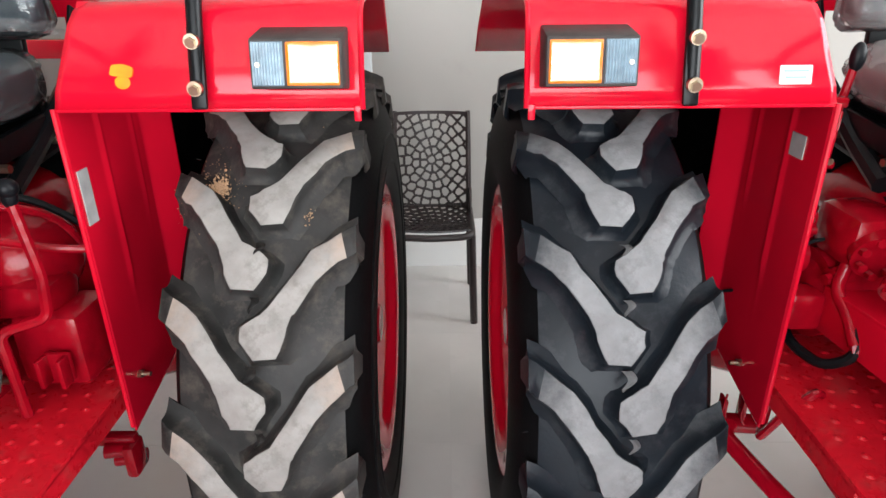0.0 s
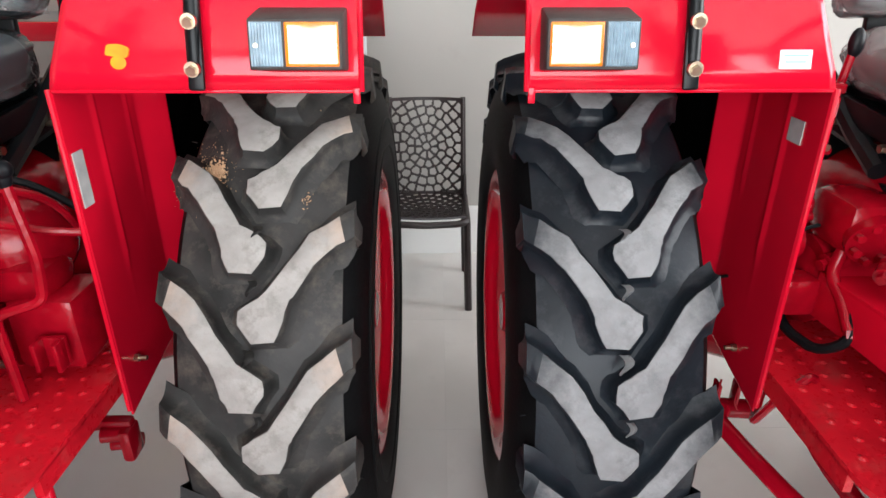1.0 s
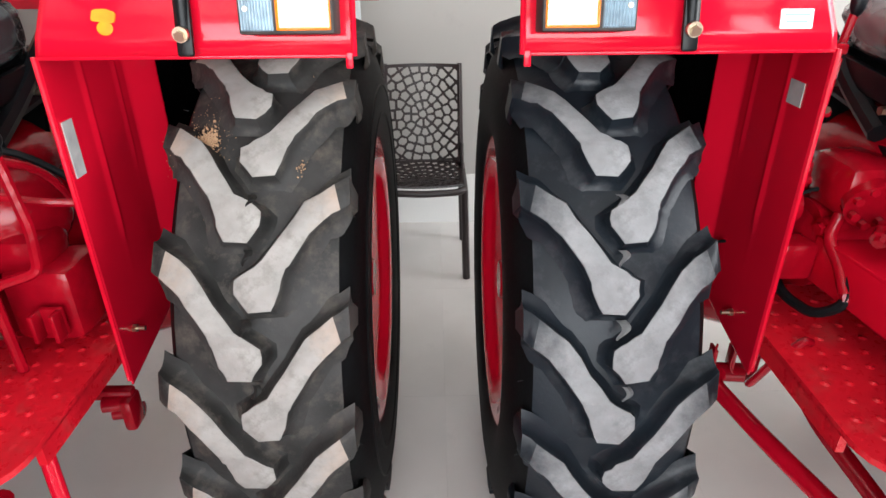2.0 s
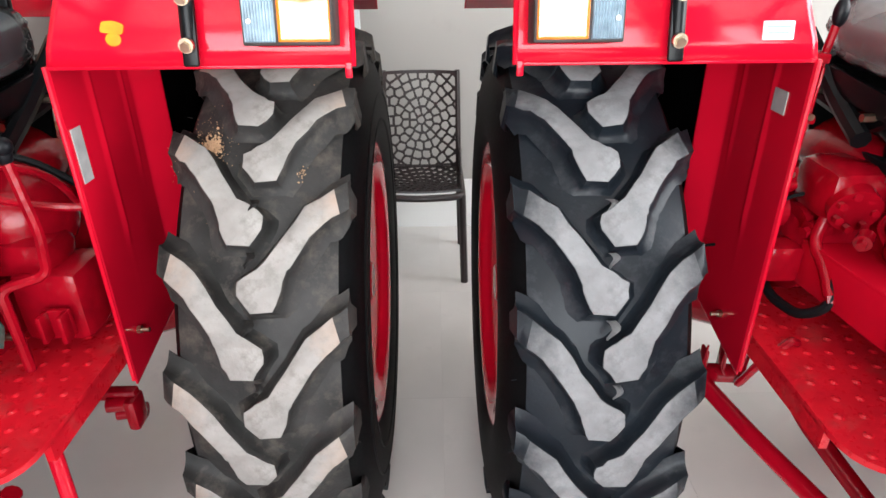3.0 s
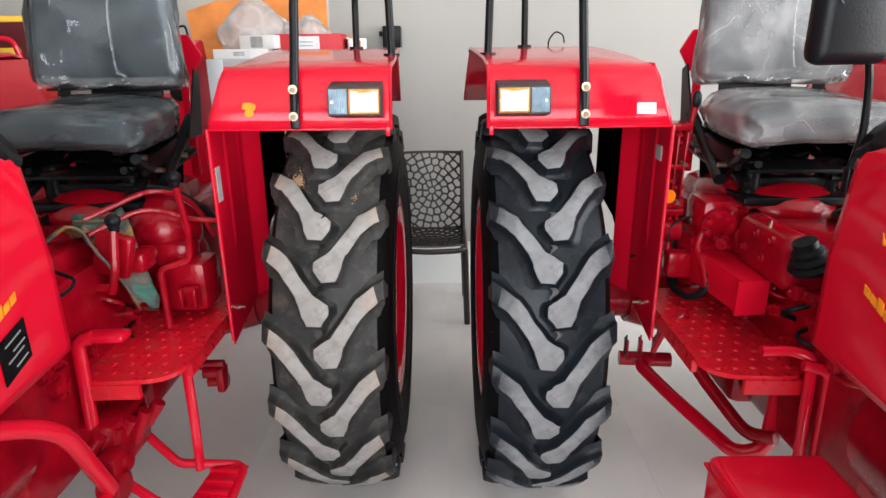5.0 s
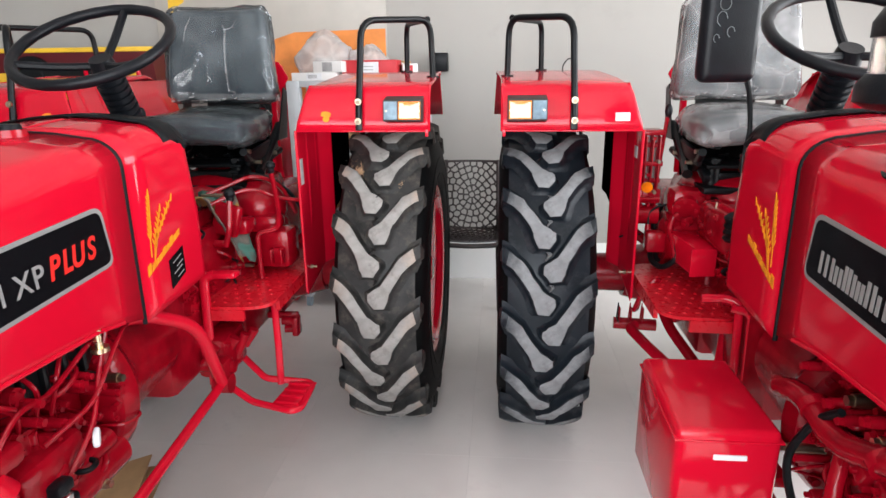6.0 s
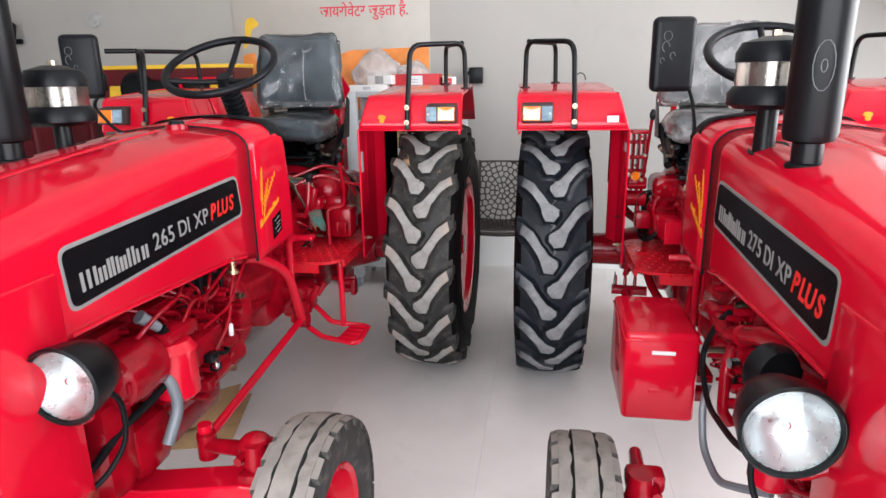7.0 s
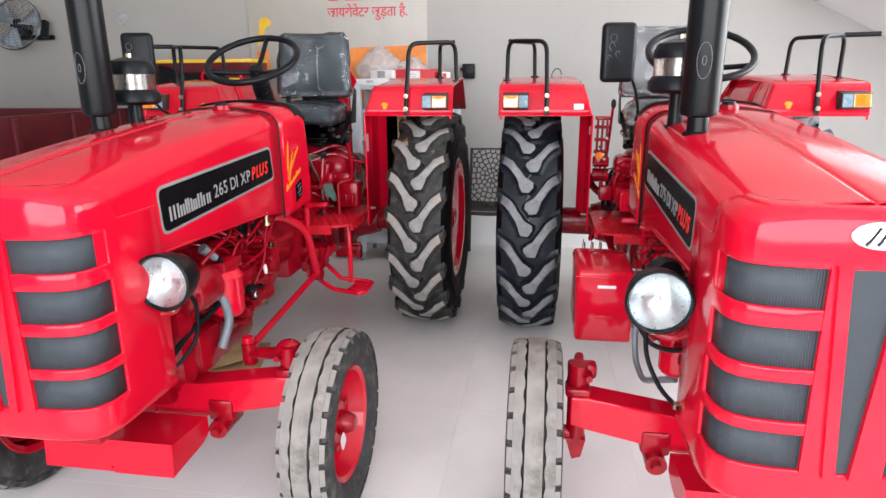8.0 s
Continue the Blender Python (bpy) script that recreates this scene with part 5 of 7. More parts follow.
def driveline(t):
    body = part("gearbox", box(B(), (0, -0.70, 0.80), (0.28, 0.64, 0.50), 0.03), RED_CAST_SHADED, t, "red painted gearbox casting")
    part("gearbox_cover", box(B(), (0, -0.66, 1.07), (0.22, 0.46, 0.07), 0.02), RED_CAST_SHADED, body)
    part("centre_housing", box(B(), (0, -0.27, 0.78), (0.32, 0.38, 0.56), 0.03), RED_CAST_SHADED, body)
    part("axle_housing", box(B(), (0, 0.10, 0.78), (0.40, 0.48, 0.58), 0.04), RED_CAST_SHADED, body)
    for s in (-1, 1):
        b = B()
        cyl(b, (s * 0.18, 0.065, AXLE_Z), (s * 0.36, 0.065, AXLE_Z), 0.16, 0.11, 28)
        cyl(b, (s * 0.36, 0.065, AXLE_Z), (s * 0.60, 0.065, AXLE_Z), 0.09, 0.085, 24)
        part("axle_trumpet", b, RED_CAST_SHADED, body)
        drum = B()
        cyl(drum, (s * 0.16, -0.24, 0.93), (s * 0.27, -0.24, 0.93), 0.10, seg=28)
        cyl(drum, (s * 0.27, -0.24, 0.93), (s * 0.285, -0.24, 0.93), 0.075, 0.05, seg=28)
        part("brake_drum", drum, RED_CAST_SHADED, t, "red brake drum")
    b = B()
    ball(b, (0, -0.16, 1.10), (0.21, 0.26, 0.11), 24)
    box(b, (0, -0.06, 1.06), (0.32, 0.44, 0.16), 0.05)
    part("lift_housing", b, RED_CAST_SHADED, t, "rounded red hydraulic lift housing")
    for k in range(6):
        part("lift_bolt", cyl(B(), (-0.16 + 0.064 * k, -0.33, 1.11), (-0.16 + 0.064 * k, -0.35, 1.125), 0.012, seg=6), RED_CAST_SHADED, body)
    # a plate behind the seat
    g = B()
    prism(g, round_outline([(-0.182, 1.558), (-0.138, 1.632), (0.138, 1.632), (0.182, 1.558), (0.138, 1.485), (-0.138, 1.485)], 0.008), "y", 0.226, 0.236)
    part("rear_guard", g, RED, t, "six-cornered red sheet-metal guard behind the seat", smooth=0)
    for s in (-1, 1):
        part("guard_post", box(B(), (s * 0.10, 0.245, 1.31), (0.03, 0.02, 0.40), 0.004), RED, t)


def left_controls(t):
    """Levers, rods and the rag on the left of the driver."""
    def add(name, bm, mat=RED_CAST_SHADED, label=""):
        return part(name, bm, mat, t, label)
    lever = add("gear_lever", tube(B(), [(0.255, -0.49, 0.80), (0.255, -0.495, 0.985), (0.33, -0.465, 1.0), (0.335, -0.458, 1.08), (0.315, -0.451, 1.215)], 0.010, 8, 0.02), RED_CAST_SHADED, "cranked red gear lever with a black knob")
    part("knob", ball(ball(B(), (0.314, -0.451, 1.243), (0.019, 0.019, 0.018), 16), (0.314, -0.451, 1.230), (0.014, 0.014, 0.024), 14), BLACK_PLASTIC, lever, "black plastic knob")
    lever = add("range_lever", tube(B(), [(0.20, -0.66, 0.98), (0.222, -0.665, 1.04), (0.226, -0.645, 1.145)], 0.011, 8, 0.02), RED_CAST_SHADED, "short red lever with a black knob")
    part("knob", ball(ball(B(), (0.226, -0.641, 1.170), (0.020, 0.020, 0.019), 16), (0.226, -0.641, 1.156), (0.015, 0.015, 0.024), 14), BLACK_PLASTIC, lever, "black plastic knob")
    add("brake_rod", tube(B(), [(0.13, -0.60, 1.12), (0.22, -0.46, 1.16), (0.32, -0.38, 1.10), (0.41, -0.34, 1.085)], 0.008, 8, 0.06), RED_CAST_SHADED)
    add("brake_rod", tube(B(), [(0.10, -0.56, 1.15), (0.22, -0.40, 1.20), (0.30, -0.32, 1.15), (0.34, -0.28, 1.02)], 0.008, 8, 0.06), RED_CAST_SHADED)
    add("loose_wire", tube(B(), [(0.10, -0.34, 1.20), (0.24, -0.30, 1.18), (0.32, -0.26, 1.10), (0.36, -0.24, 1.02)], 0.008, 8, 0.06), BLACK_RUBBER, "black wire")
    add("clevis", box(box(box(B(), (0.295, -0.47, 0.885), (0.010, 0.03, 0.06), 0.003), (0.335, -0.47, 0.885), (0.010, 0.03, 0.06), 0.003), (0.315, -0.45, 0.885), (0.05, 0.012, 0.06), 0.003), RED_CAST_SHADED, "red clevis bracket")
    add("selector_housing", box(box(B(), (0.285, -0.36, 0.90), (0.14, 0.14, 0.16), 0.025), (0.23, -0.36, 1.0), (0.16, 0.12, 0.08), 0.03), RED_CAST_SHADED, "red selector housing")
    add("side_lobe", ball(B(), (0.19, -0.30, 1.05), (0.12, 0.11, 0.11), 18), RED_CAST_SHADED)
    add("latch_pin", cyl(B(), (0.10, -0.60, 1.155), (0.18, -0.595, 1.155), 0.006, seg=8), STEEL)
    add("selector_fork", box(box(B(), (0.18, -0.58, 1.06), (0.10, 0.04, 0.12), 0.012, (0, 15, 0)), (0.20, -0.50, 1.02), (0.08, 0.10, 0.06), 0.015), RED_CAST_SHADED)
    # Black tube following the inner edge of the footboard.
    add("floor_cable", tube(B(), [(0.12, -0.36, 0.83), (0.135, -0.48, 0.808), (0.13, -0.60, 0.812), (0.10, -0.76, 0.80)], 0.010, 8, 0.05), BLACK_RUBBER, "black tube along the footboard's inner edge")
    # rag draped over the gearbox
    rnd = random.Random(4)
    rows = []
    for i in range(15):
        u = i / 14
        row = []
        for k in range(13):
            v = k / 12
            wid = 0.26 * (1 - 0.75 * u ** 1.5)
            x = 0.06 + 0.17 * u + 0.02 * math.sin(6 * v + 4 * u)
            y = -0.52 + wid * (v - 0.62) + 0.012 * math.sin(9 * u + 5 * v)
            z = 1.125 + 0.02 * math.sin(3 * u) - 0.235 * max(0, u - 0.35) ** 1.2 / 0.6 + 0.022 * math.sin(11 * v + 5 * u) * (1 - 0.4 * u) + rnd.uniform(-0.007, 0.007)
            row.append((x, y, z))
        rows.append(row)
    b = B()
    loft(b, rows)
    thicken(part("rag", b, CLOTH, t, "crumpled green and brown rag on the gearbox", smooth=50), 0.006, 0)
    # clutch pedal
    ped = add("clutch_pedal", tube(B(), [(0.165, -0.80, 0.50), (0.165, -0.80, 0.60), (0.165, -0.785, 0.90), (0.20, -0.775, 0.91)], 0.017, 10, 0.03), RED, "red clutch pedal arm")
    part("pedal_pad", box(B(), (0.225, -0.765, 0.908), (0.11, 0.055, 0.02), 0.008), RED, ped)


def footboard(t, s):
    """The chequered footplate beside the gearbox, with raised studs, and what hangs below it."""
    b = B()
    out = round_outline([(s * 0.13, -0.80), (s * 0.39, -0.78), (s * 0.39, -0.20), (s * 0.13, -0.20)], 0.09, 6)
    prism(b, out, "z", 0.783, 0.795)
    prism(b, [(s * 0.375, -0.68), (s * 0.39, -0.68), (s * 0.39, -0.22), (s * 0.375, -0.22)], "z", 0.745, 0.785)
    prism(b, [(s * 0.16, -0.80), (s * 0.30, -0.795), (s * 0.30, -0.78), (s * 0.16, -0.785)], "z", 0.745, 0.785)
    plate = part("footboard", b, RED_WORN, t, "red sheet-steel footboard with raised anti-slip studs", smooth=30)
    b = B()
    for i in range(5):
        for j in range(11):
            x, y = 0.172 + i * 0.045 + (0.0225 if j % 2 else 0), -0.748 + j * 0.047
            if x < 0.36:
                cyl(b, (s * x, y, 0.794), (s * x, y, 0.7970), 0.0105, 0.006, 10)
                cyl(b, (s * x, y, 0.7965), (s * x, y, 0.7980), 0.0055, 0.004, 8)
    tagged(part("studs", b, RED_WORN, plate), kind="stuff")
    for y in (-0.62, -0.35):
        part("support_bracket", box(B(), (s * 0.21, y, 0.755), (0.16, 0.03, 0.05), 0.006), RED_CAST_SHADED, plate)
    if s > 0:
        # mounting step on two hanging bars
        b = B()
        z = 0.43
        tube(b, [(0.16, -0.76, 0.50), (0.30, -0.80, z), (0.465, -0.855, z), (0.492, -0.83, z), (0.485, -0.66, z), (0.46, -0.64, z), (0.30, -0.66, z + 0.02), (0.20, -0.62, 0.52)], 0.013, 10, 0.02)
        tube(b, [(0.345, -0.62, 0.76), (0.355, -0.64, 0.60), (0.36, -0.66, z)], 0.014, 10, 0.02)
        step = part("mounting_step", b, RED, t, "red mounting step hanging below the footboard")
        b = B()
        box(b, (0.44, -0.75, z + 0.006), (0.10, 0.20, 0.008), 0.003, (0, 0, -6))
        part("tread_plate", b, RED, step)
        b = B()
        for k in range(4):
            box(b, (0.44, -0.82 + k * 0.045, z + 0.014), (0.085, 0.016, 0.010), 0.003, (0, 0, -6))
        part("tread_strip", b, RED, step)
        b = B()
        cyl(b, (0.20, -0.86, 0.535), (0.26, -0.86, 0.535), 0.035, seg=16)
        box(b, (0.22, -0.84, 0.56), (0.06, 0.08, 0.12), 0.015)
        cyl(b, (0.13, -0.82, 0.58), (0.26, -0.82, 0.58), 0.022, seg=12)
        part("drag_joint", b, RED_CAST_SHADED, t, "red pivot of the steering link")
        b = B()
        tube(b, [(0.15, -1.30, 0.95), (0.21, -1.22, 0.94), (0.262, -1.05, 0.84), (0.245, -0.90, 0.56)], 0.020, 10, 0.16)
        part("housing_guard", b, RED, t, "curved red guard bar")
        b = B()
        for y, z in ((-0.28, 0.53), (-0.25, 0.48)):
            cyl(b, (0.24, y, z), (0.31, y + 0.01, z), 0.020, seg=12)
        box(b, (0.30, -0.27, 0.505), (0.03, 0.06, 0.09), 0.01)
        box(b, (0.24, -0.26, 0.55), (0.14, 0.03, 0.03), 0.008)
        part("check_bracket", b, RED_CAST_SHADED, t, "red stabiliser bracket")
        b = B()
        box(b, (0.17, -0.72, 0.60), (0.12, 0.2, 0.16), 0.03)
        for k in range(5):
            cyl(b, (0.16 + 0.02 * k, -0.84 + 0.04 * k, 0.60 - 0.03 * (k % 2)), (0.20 + 0.02 * k, -0.83 + 0.04 * k, 0.66), 0.018, seg=10)
        part("linkage", b, RED_CAST_SHADED, t, "red pedal linkage")
    else:
        b = B()
        tube(b, [(-0.33, -0.16, 0.50), (-0.36, -0.20, 0.50), (-0.32, -0.40, 0.50), (-0.225, -0.66, 0.47), (-0.15, -0.68, 0.50), (-0.12, -0.64, 0.72)], 0.022, 12, 0.06)
        rail = part("step_rail", b, RED, t, "bent red tube rail under the footboard")
        b = B()
        tube(b, [(-0.31, -0.30, 0.76), (-0.27, -0.46, 0.62), (-0.19, -0.64, 0.52), (-0.14, -0.70, 0.55)], 0.020, 10, 0.05)
        tube(b, [(-0.315, -0.44, 0.80), (-0.33, -0.445, 0.81), (-0.375, -0.44, 0.76), (-0.395, -0.40, 0.66), (-0.375, -0.37, 0.66), (-0.35, -0.34, 0.76)], 0.009, 8, 0.03)
        part("brace", b, RED_CAST_SHADED, rail)
        b = B()
        cyl(b, (-0.42, -0.14, 0.50), (-0.24, -0.16, 0.50), 0.026, seg=14)
        for k in range(3):
            box(b, (-0.40 + k * 0.05, -0.15, 0.545), (0.008, 0.04, 0.07), 0.003)
        part("lower_link", b, RED_CAST_SHADED, t, "red lower hitch link")
        for k in range(3):
            part("linch_pin", tube(B(), [(-0.41 + k * 0.05, -0.18, 0.61), (-0.415 + k * 0.05, -0.18, 0.54), (-0.405 + k * 0.05, -0.185, 0.52)], 0.0028, 6, 0.01), RED_CAST_SHADED if k else BLACK, t)
        # brake pedals, channel bracket, wiring
        b = B()
        tube(b, [(-0.16, -0.84, 0.55), (-0.16, -0.82, 0.86), (-0.20, -0.80, 0.87), (-0.27, -0.79, 0.865)], 0.014, 10, 0.03)
        tube(b, [(-0.13, -0.86, 0.55), (-0.13, -0.85, 0.84), (-0.19, -0.835, 0.85)], 0.014, 10, 0.03)
        part("brake_pedal", b, RED, t, "pair of red brake pedals")
        b = B()
        box(b, (-0.20, -0.45, 0.972), (0.12, 0.30, 0.008), 0.002, (0, 0, 6))
        box(b, (-0.255, -0.455, 0.925), (0.008, 0.30, 0.10), 0.002, (0, 0, 6))
        box(b, (-0.215, -0.60, 0.925), (0.09, 0.008, 0.10), 0.002, (0, 0, 6))
        part("channel_bracket", b, RED, t, "folded red channel bracket")
        part("wire", tube(B(), [(-0.30, -0.20, 0.90), (-0.325, -0.30, 0.84), (-0.30, -0.40, 0.84), (-0.26, -0.43, 0.88), (-0.25, -0.40, 0.96)], 0.011, 8, 0.05), BLACK_RUBBER, t, "looped black hose")
        part("drop_hose", tube(B(), [(-0.25, -0.10, 1.02), (-0.285, -0.16, 0.98), (-0.285, -0.20, 0.88), (-0.26, -0.16, 0.80)], 0.016, 10, 0.05), BLACK_RUBBER, t, "thick black hose")
        bt = B()
        lathe(bt, [(0.052, 0.0), (0.055, 0.010), (0.044, 0.018), (0.047, 0.028), (0.036, 0.038), (0.038, 0.048), (0.028, 0.058), (0.028, 0.075), (0.0, 0.075)], 24, closed=False, axis="z")
        part("lever_boot", bt, BLACK_RUBBER, t, "ribbed black rubber lever boot", place=pose(-0.155, -0.745, 1.065, 0, -25))
        b = B()
        tube(b, [(-0.25, -0.32, 1.03), (-0.268, -0.33, 0.98), (-0.262, -0.38, 0.945), (-0.262, -0.42, 0.90)], 0.013, 10, 0.03)
        part("bent_pipe", b, RED_CAST_SHADED, t, "bent red pipe")
        b = B()
        box(b, (-0.20, -0.27, 1.08), (0.14, 0.16, 0.12), 0.035)
        cyl(b, (-0.22, -0.36, 1.06), (-0.20, -0.26, 1.09), 0.05, seg=20)
        valve = part("control_valve", b, RED_CAST_SHADED, t, "red hydraulic control valve with bolts")
        for k in range(7):
            a = 2 * math.pi * k / 7
            part("valve_bolt", cyl(B(), (-0.222 + 0.036 * math.cos(a), -0.372, 1.06 + 0.036 * math.sin(a)), (-0.22 + 0.036 * math.cos(a), -0.355, 1.06 + 0.036 * math.sin(a)), 0.009, seg=6), RED_CAST_SHADED, valve)
        part("side_flange", box(B(), (-0.15, -0.545, 1.045), (0.085, 0.29, 0.155), 0.045, seg=3), RED_CAST_SHADED, t, "rounded red casting cover")
        part("valve_stub", cyl(cyl(B(), (-0.23, -0.30, 1.0), (-0.27, -0.308, 0.993), 0.022, seg=14), (-0.27, -0.308, 0.993), (-0.282, -0.31, 0.991), 0.013, seg=6), RED_CAST_SHADED, t)
        part("valve_stub", cyl(cyl(B(), (-0.22, -0.41, 1.03), (-0.24, -0.432, 1.025), 0.017, seg=12), (-0.24, -0.432, 1.025), (-0.25, -0.442, 1.022), 0.010, seg=6), RED_CAST_SHADED, t)
        for y, z in ((-0.53, 1.085), (-0.57, 1.03), (-0.61, 1.09), (-0.47, 1.03)):
            part("cover_bolt", cyl(cyl(B(), (-0.15, y, z), (-0.1965, y, z), 0.015, seg=16), (-0.15, y, z), (-0.2025, y, z), 0.009, 0.008, 6), RED_CAST_SHADED, t)
        part("grease_nipple", cyl(B(), (-0.185, -0.58, 1.118), (-0.185, -0.583, 1.140), 0.005, 0.003, 8), STEEL, t, "bright grease nipple")
        part("pipe_union", cyl(B(), (-0.262, -0.418, 0.905), (-0.262, -0.426, 0.888), 0.011, 0.010, 6), RED_CAST_SHADED, t)
        # solenoid block with its wires
        b = box(B(), (-0.31, -0.29, RELAY_Z), (0.075, 0.07, 0.085), 0.012)
        cyl(b, (-0.335, -0.27, RELAY_Z + 0.04), (-0.335, -0.27, RELAY_Z + 0.065), 0.013, 0.010, 12)
        sol = part("solenoid_block", b, RED_CAST_SHADED, t, "red solenoid block with black wires")
        part("wire", tube(B(), [(-0.335, -0.27, RELAY_Z + 0.06), (-0.335, -0.265, RELAY_Z + 0.11), (-0.30, -0.26, RELAY_Z + 0.135), (-0.22, -0.26, RELAY_Z + 0.15)], 0.004, 6, 0.03), BLACK_RUBBER, sol)
        part("wire", tube(B(), [(-0.36, -0.27, RELAY_Z + 0.02), (-0.40, -0.25, RELAY_Z + 0.02), (-0.43, -0.20, RELAY_Z - 0.01)], 0.004, 6, 0.03), BLACK_RUBBER, sol)
        # lift quadrant with two levers beside the mudguard
        b = B()
        for k in range(3):
            box(b, (-0.36 - 0.026 * k, -0.20, 1.16), (0.006, 0.10, 0.28), 0.003, (4, 0, 0))
        box(b, (-0.385, -0.20, 1.31), (0.08, 0.10, 0.02), 0.004)
        box(b, (-0.385, -0.20, 1.06), (0.09, 0.08, 0.06), 0.01)
        cyl(b, (-0.34, -0.20, 0.98), (-0.43, -0.20, 0.98), 0.04, seg=16)
        quad = part("lift_quadrant", b, RED_CAST_SHADED, t, "slotted red hydraulic lever quadrant")
        part("lever", tube(B(), [(-0.36, -0.20, 1.02), (-0.345, -0.20, 1.20), (-0.335, -0.22, 1.37)], 0.008, 8, 0.03), RED_CAST_SHADED, quad)
        part("knob", ball(B(), (-0.333, -0.222, 1.39), (0.015, 0.012, 0.028), 12), BLACK_PLASTIC, quad, "black plastic knob")
        for k, (px, pz) in enumerate(((-0.385, 1.29), (-0.362, 1.20), (-0.40, 1.15), (-0.37, 1.08), (-0.39, 1.03))):
            part("pin", cyl(B(), (px, -0.262, pz), (px, -0.235, pz), 0.007, seg=8), STEEL if k % 2 else RED_CAST_SHADED, quad)
        for k in range(4):
            part("spacer", cyl(B(), (-0.345, -0.24 + 0.025 * (k % 2), 1.05 + 0.07 * k), (-0.43, -0.24 + 0.025 * (k % 2), 1.05 + 0.07 * k), 0.010, seg=10), RED_CAST_SHADED, quad)
        part("reflector_lens", cyl(B(), (-0.40, -0.25, 1.10), (-0.40, -0.258, 1.10), 0.022, seg=16), AMBER, quad, "amber reflector")
        for ob in [quad] + list(quad.children):
            ob.data.transform(Matrix.Translation((0.045, -0.03, 0.035)))


def seat(t, film):
    mech = part("seat_suspension", box(B(), (0, -0.22, 1.14), (0.34, 0.34, 0.025), 0.006), BLACK, t, "black seat suspension frame")
    part("cross_plate", box(B(), (0, -0.33, 1.235), (0.33, 0.10, 0.012), 0.004, (8, 0, 0)), BLACK, mech)
    part("cross_block", box(B(), (0, -0.30, 1.185), (0.20, 0.05, 0.03), 0.008), BLACK, mech)
    for s in (-1, 1):
        part("lower_arm", tube(B(), [(s * 0.12, -0.38, 1.10), (s * 0.14, -0.10, 1.13), (s * 0.14, 0.02, 1.24)], 0.014, 8, 0.05), BLACK, mech)
        part("cross_arm", tube(B(), [(s * 0.14, -0.38, 1.25), (s * 0.10, -0.05, 1.10)], 0.012, 8), BLACK, mech)
        part("slide_rail", box(B(), (s * 0.15, -0.22, 1.315), (0.03, 0.40, 0.03), 0.005), BLACK, mech)
        part("side_strap", box(B(), (s * 0.19, -0.20, 1.27), (0.02, 0.34, 0.05), 0.005, (6, 0, 0)), BLACK, mech)
        part("lever_bar", tube(B(), [(s * 0.20, -0.42, 1.29), (s * 0.17, -0.25, 1.20), (s * 0.20, -0.02, 1.25)], 0.016, 8, 0.05), BLACK, mech)
        part("side_bow", tube(B(), [(s * 0.21, -0.02, 1.36), (s * 0.19, -0.16, 1.24), (s * 0.21, -0.30, 1.19)], 0.020, 8, 0.06), BLACK, mech)
        part("damper", cyl(B(), (s * 0.12, -0.30, 1.13), (s * 0.12, -0.30, 1.25), 0.03, seg=14), BLACK, mech)
        part("lug", box(B(), (s * 0.16, -0.33, 1.20), (0.03, 0.10, 0.03), 0.008, (20, 0, 0)), BLACK, mech)
        for y, z in ((-0.40, 1.29), (-0.30, 1.235), (-0.12, 1.25)):
            part("pivot_bolt", cyl(B(), (s * 0.19, y, z), (s * 0.222, y, z), 0.009, seg=6), STEEL, mech, "bright pivot bolt")
        part("stay_plate", prism(B(), [(-0.10, 1.30), (0.02, 1.30), (0.06, 1.50), (0.02, 1.52), (-0.04, 1.40)], "x", s * 0.222, s * 0.228), BLACK, mech)
    for k in range(2):
        part("coil_spring", tube(B(), [(0.06 - 0.12 * k + 0.02 * math.cos(i * 1.05), -0.24 + 0.02 * math.sin(i * 1.05), 1.14 + i * 0.0042) for i in range(30)], 0.004, 6, 0.005), BLACK, mech)

    def pad(w, th, h, seg, bow, taper):
        bm = B()
        box(bm, (0, 0, 0), (w, th, h), min(th * 0.42, 0.05), seg=4)
        bmesh.ops.subdivide_edges(bm, edges=bm.edges[:], cuts=seg, use_grid_fill=True)
        for v in bm.verts:
            x, z = v.co.x / w * 2, v.co.z / h * 2
            v.co.y += -0.03 * x * x * bow + 0.01 * z * z
            v.co.x *= 1 - taper * (z + 1) / 2
        return bm
    cush = part("seat_cushion", pad(0.405, 0.10, 0.36, 1, 0.5, -0.06), SEAT_VINYL, t, "grey vinyl seat cushion wrapped in clear plastic", smooth=60, place=pose(0, -0.27, 1.378, 93))
    back = part("backrest", pad(0.47, 0.085, 0.37, 1, 1.0, 0.14), SEAT_VINYL, t, "grey vinyl backrest wrapped in clear plastic", smooth=60, place=pose(0.0, -0.055, 1.655, -7))
    for ob, w, th, h, bow, taper in ((cush, 0.43, 0.12, 0.39, 0.5, -0.06), (back, 0.495, 0.112, 0.395, 1.0, 0.14)):
        bm = pad(w, th, h, 4, bow, taper)
        for v in bm.verts:
            q = v.co * 11 + Vector((3.7, 1.3, 8.1))
            fold = 1 - abs(noise.noise(q + noise.noise_vector(q * 0.7) * 0.8))
            v.co += v.co.normalized() * (0.016 * (fold ** 4 - 0.35) + 0.004 * noise.noise(v.co * 45))
        f = part("plastic_wrap", bm, film, ob, "crumpled clear plastic wrap", smooth=45)
        f.visible_shadow = False
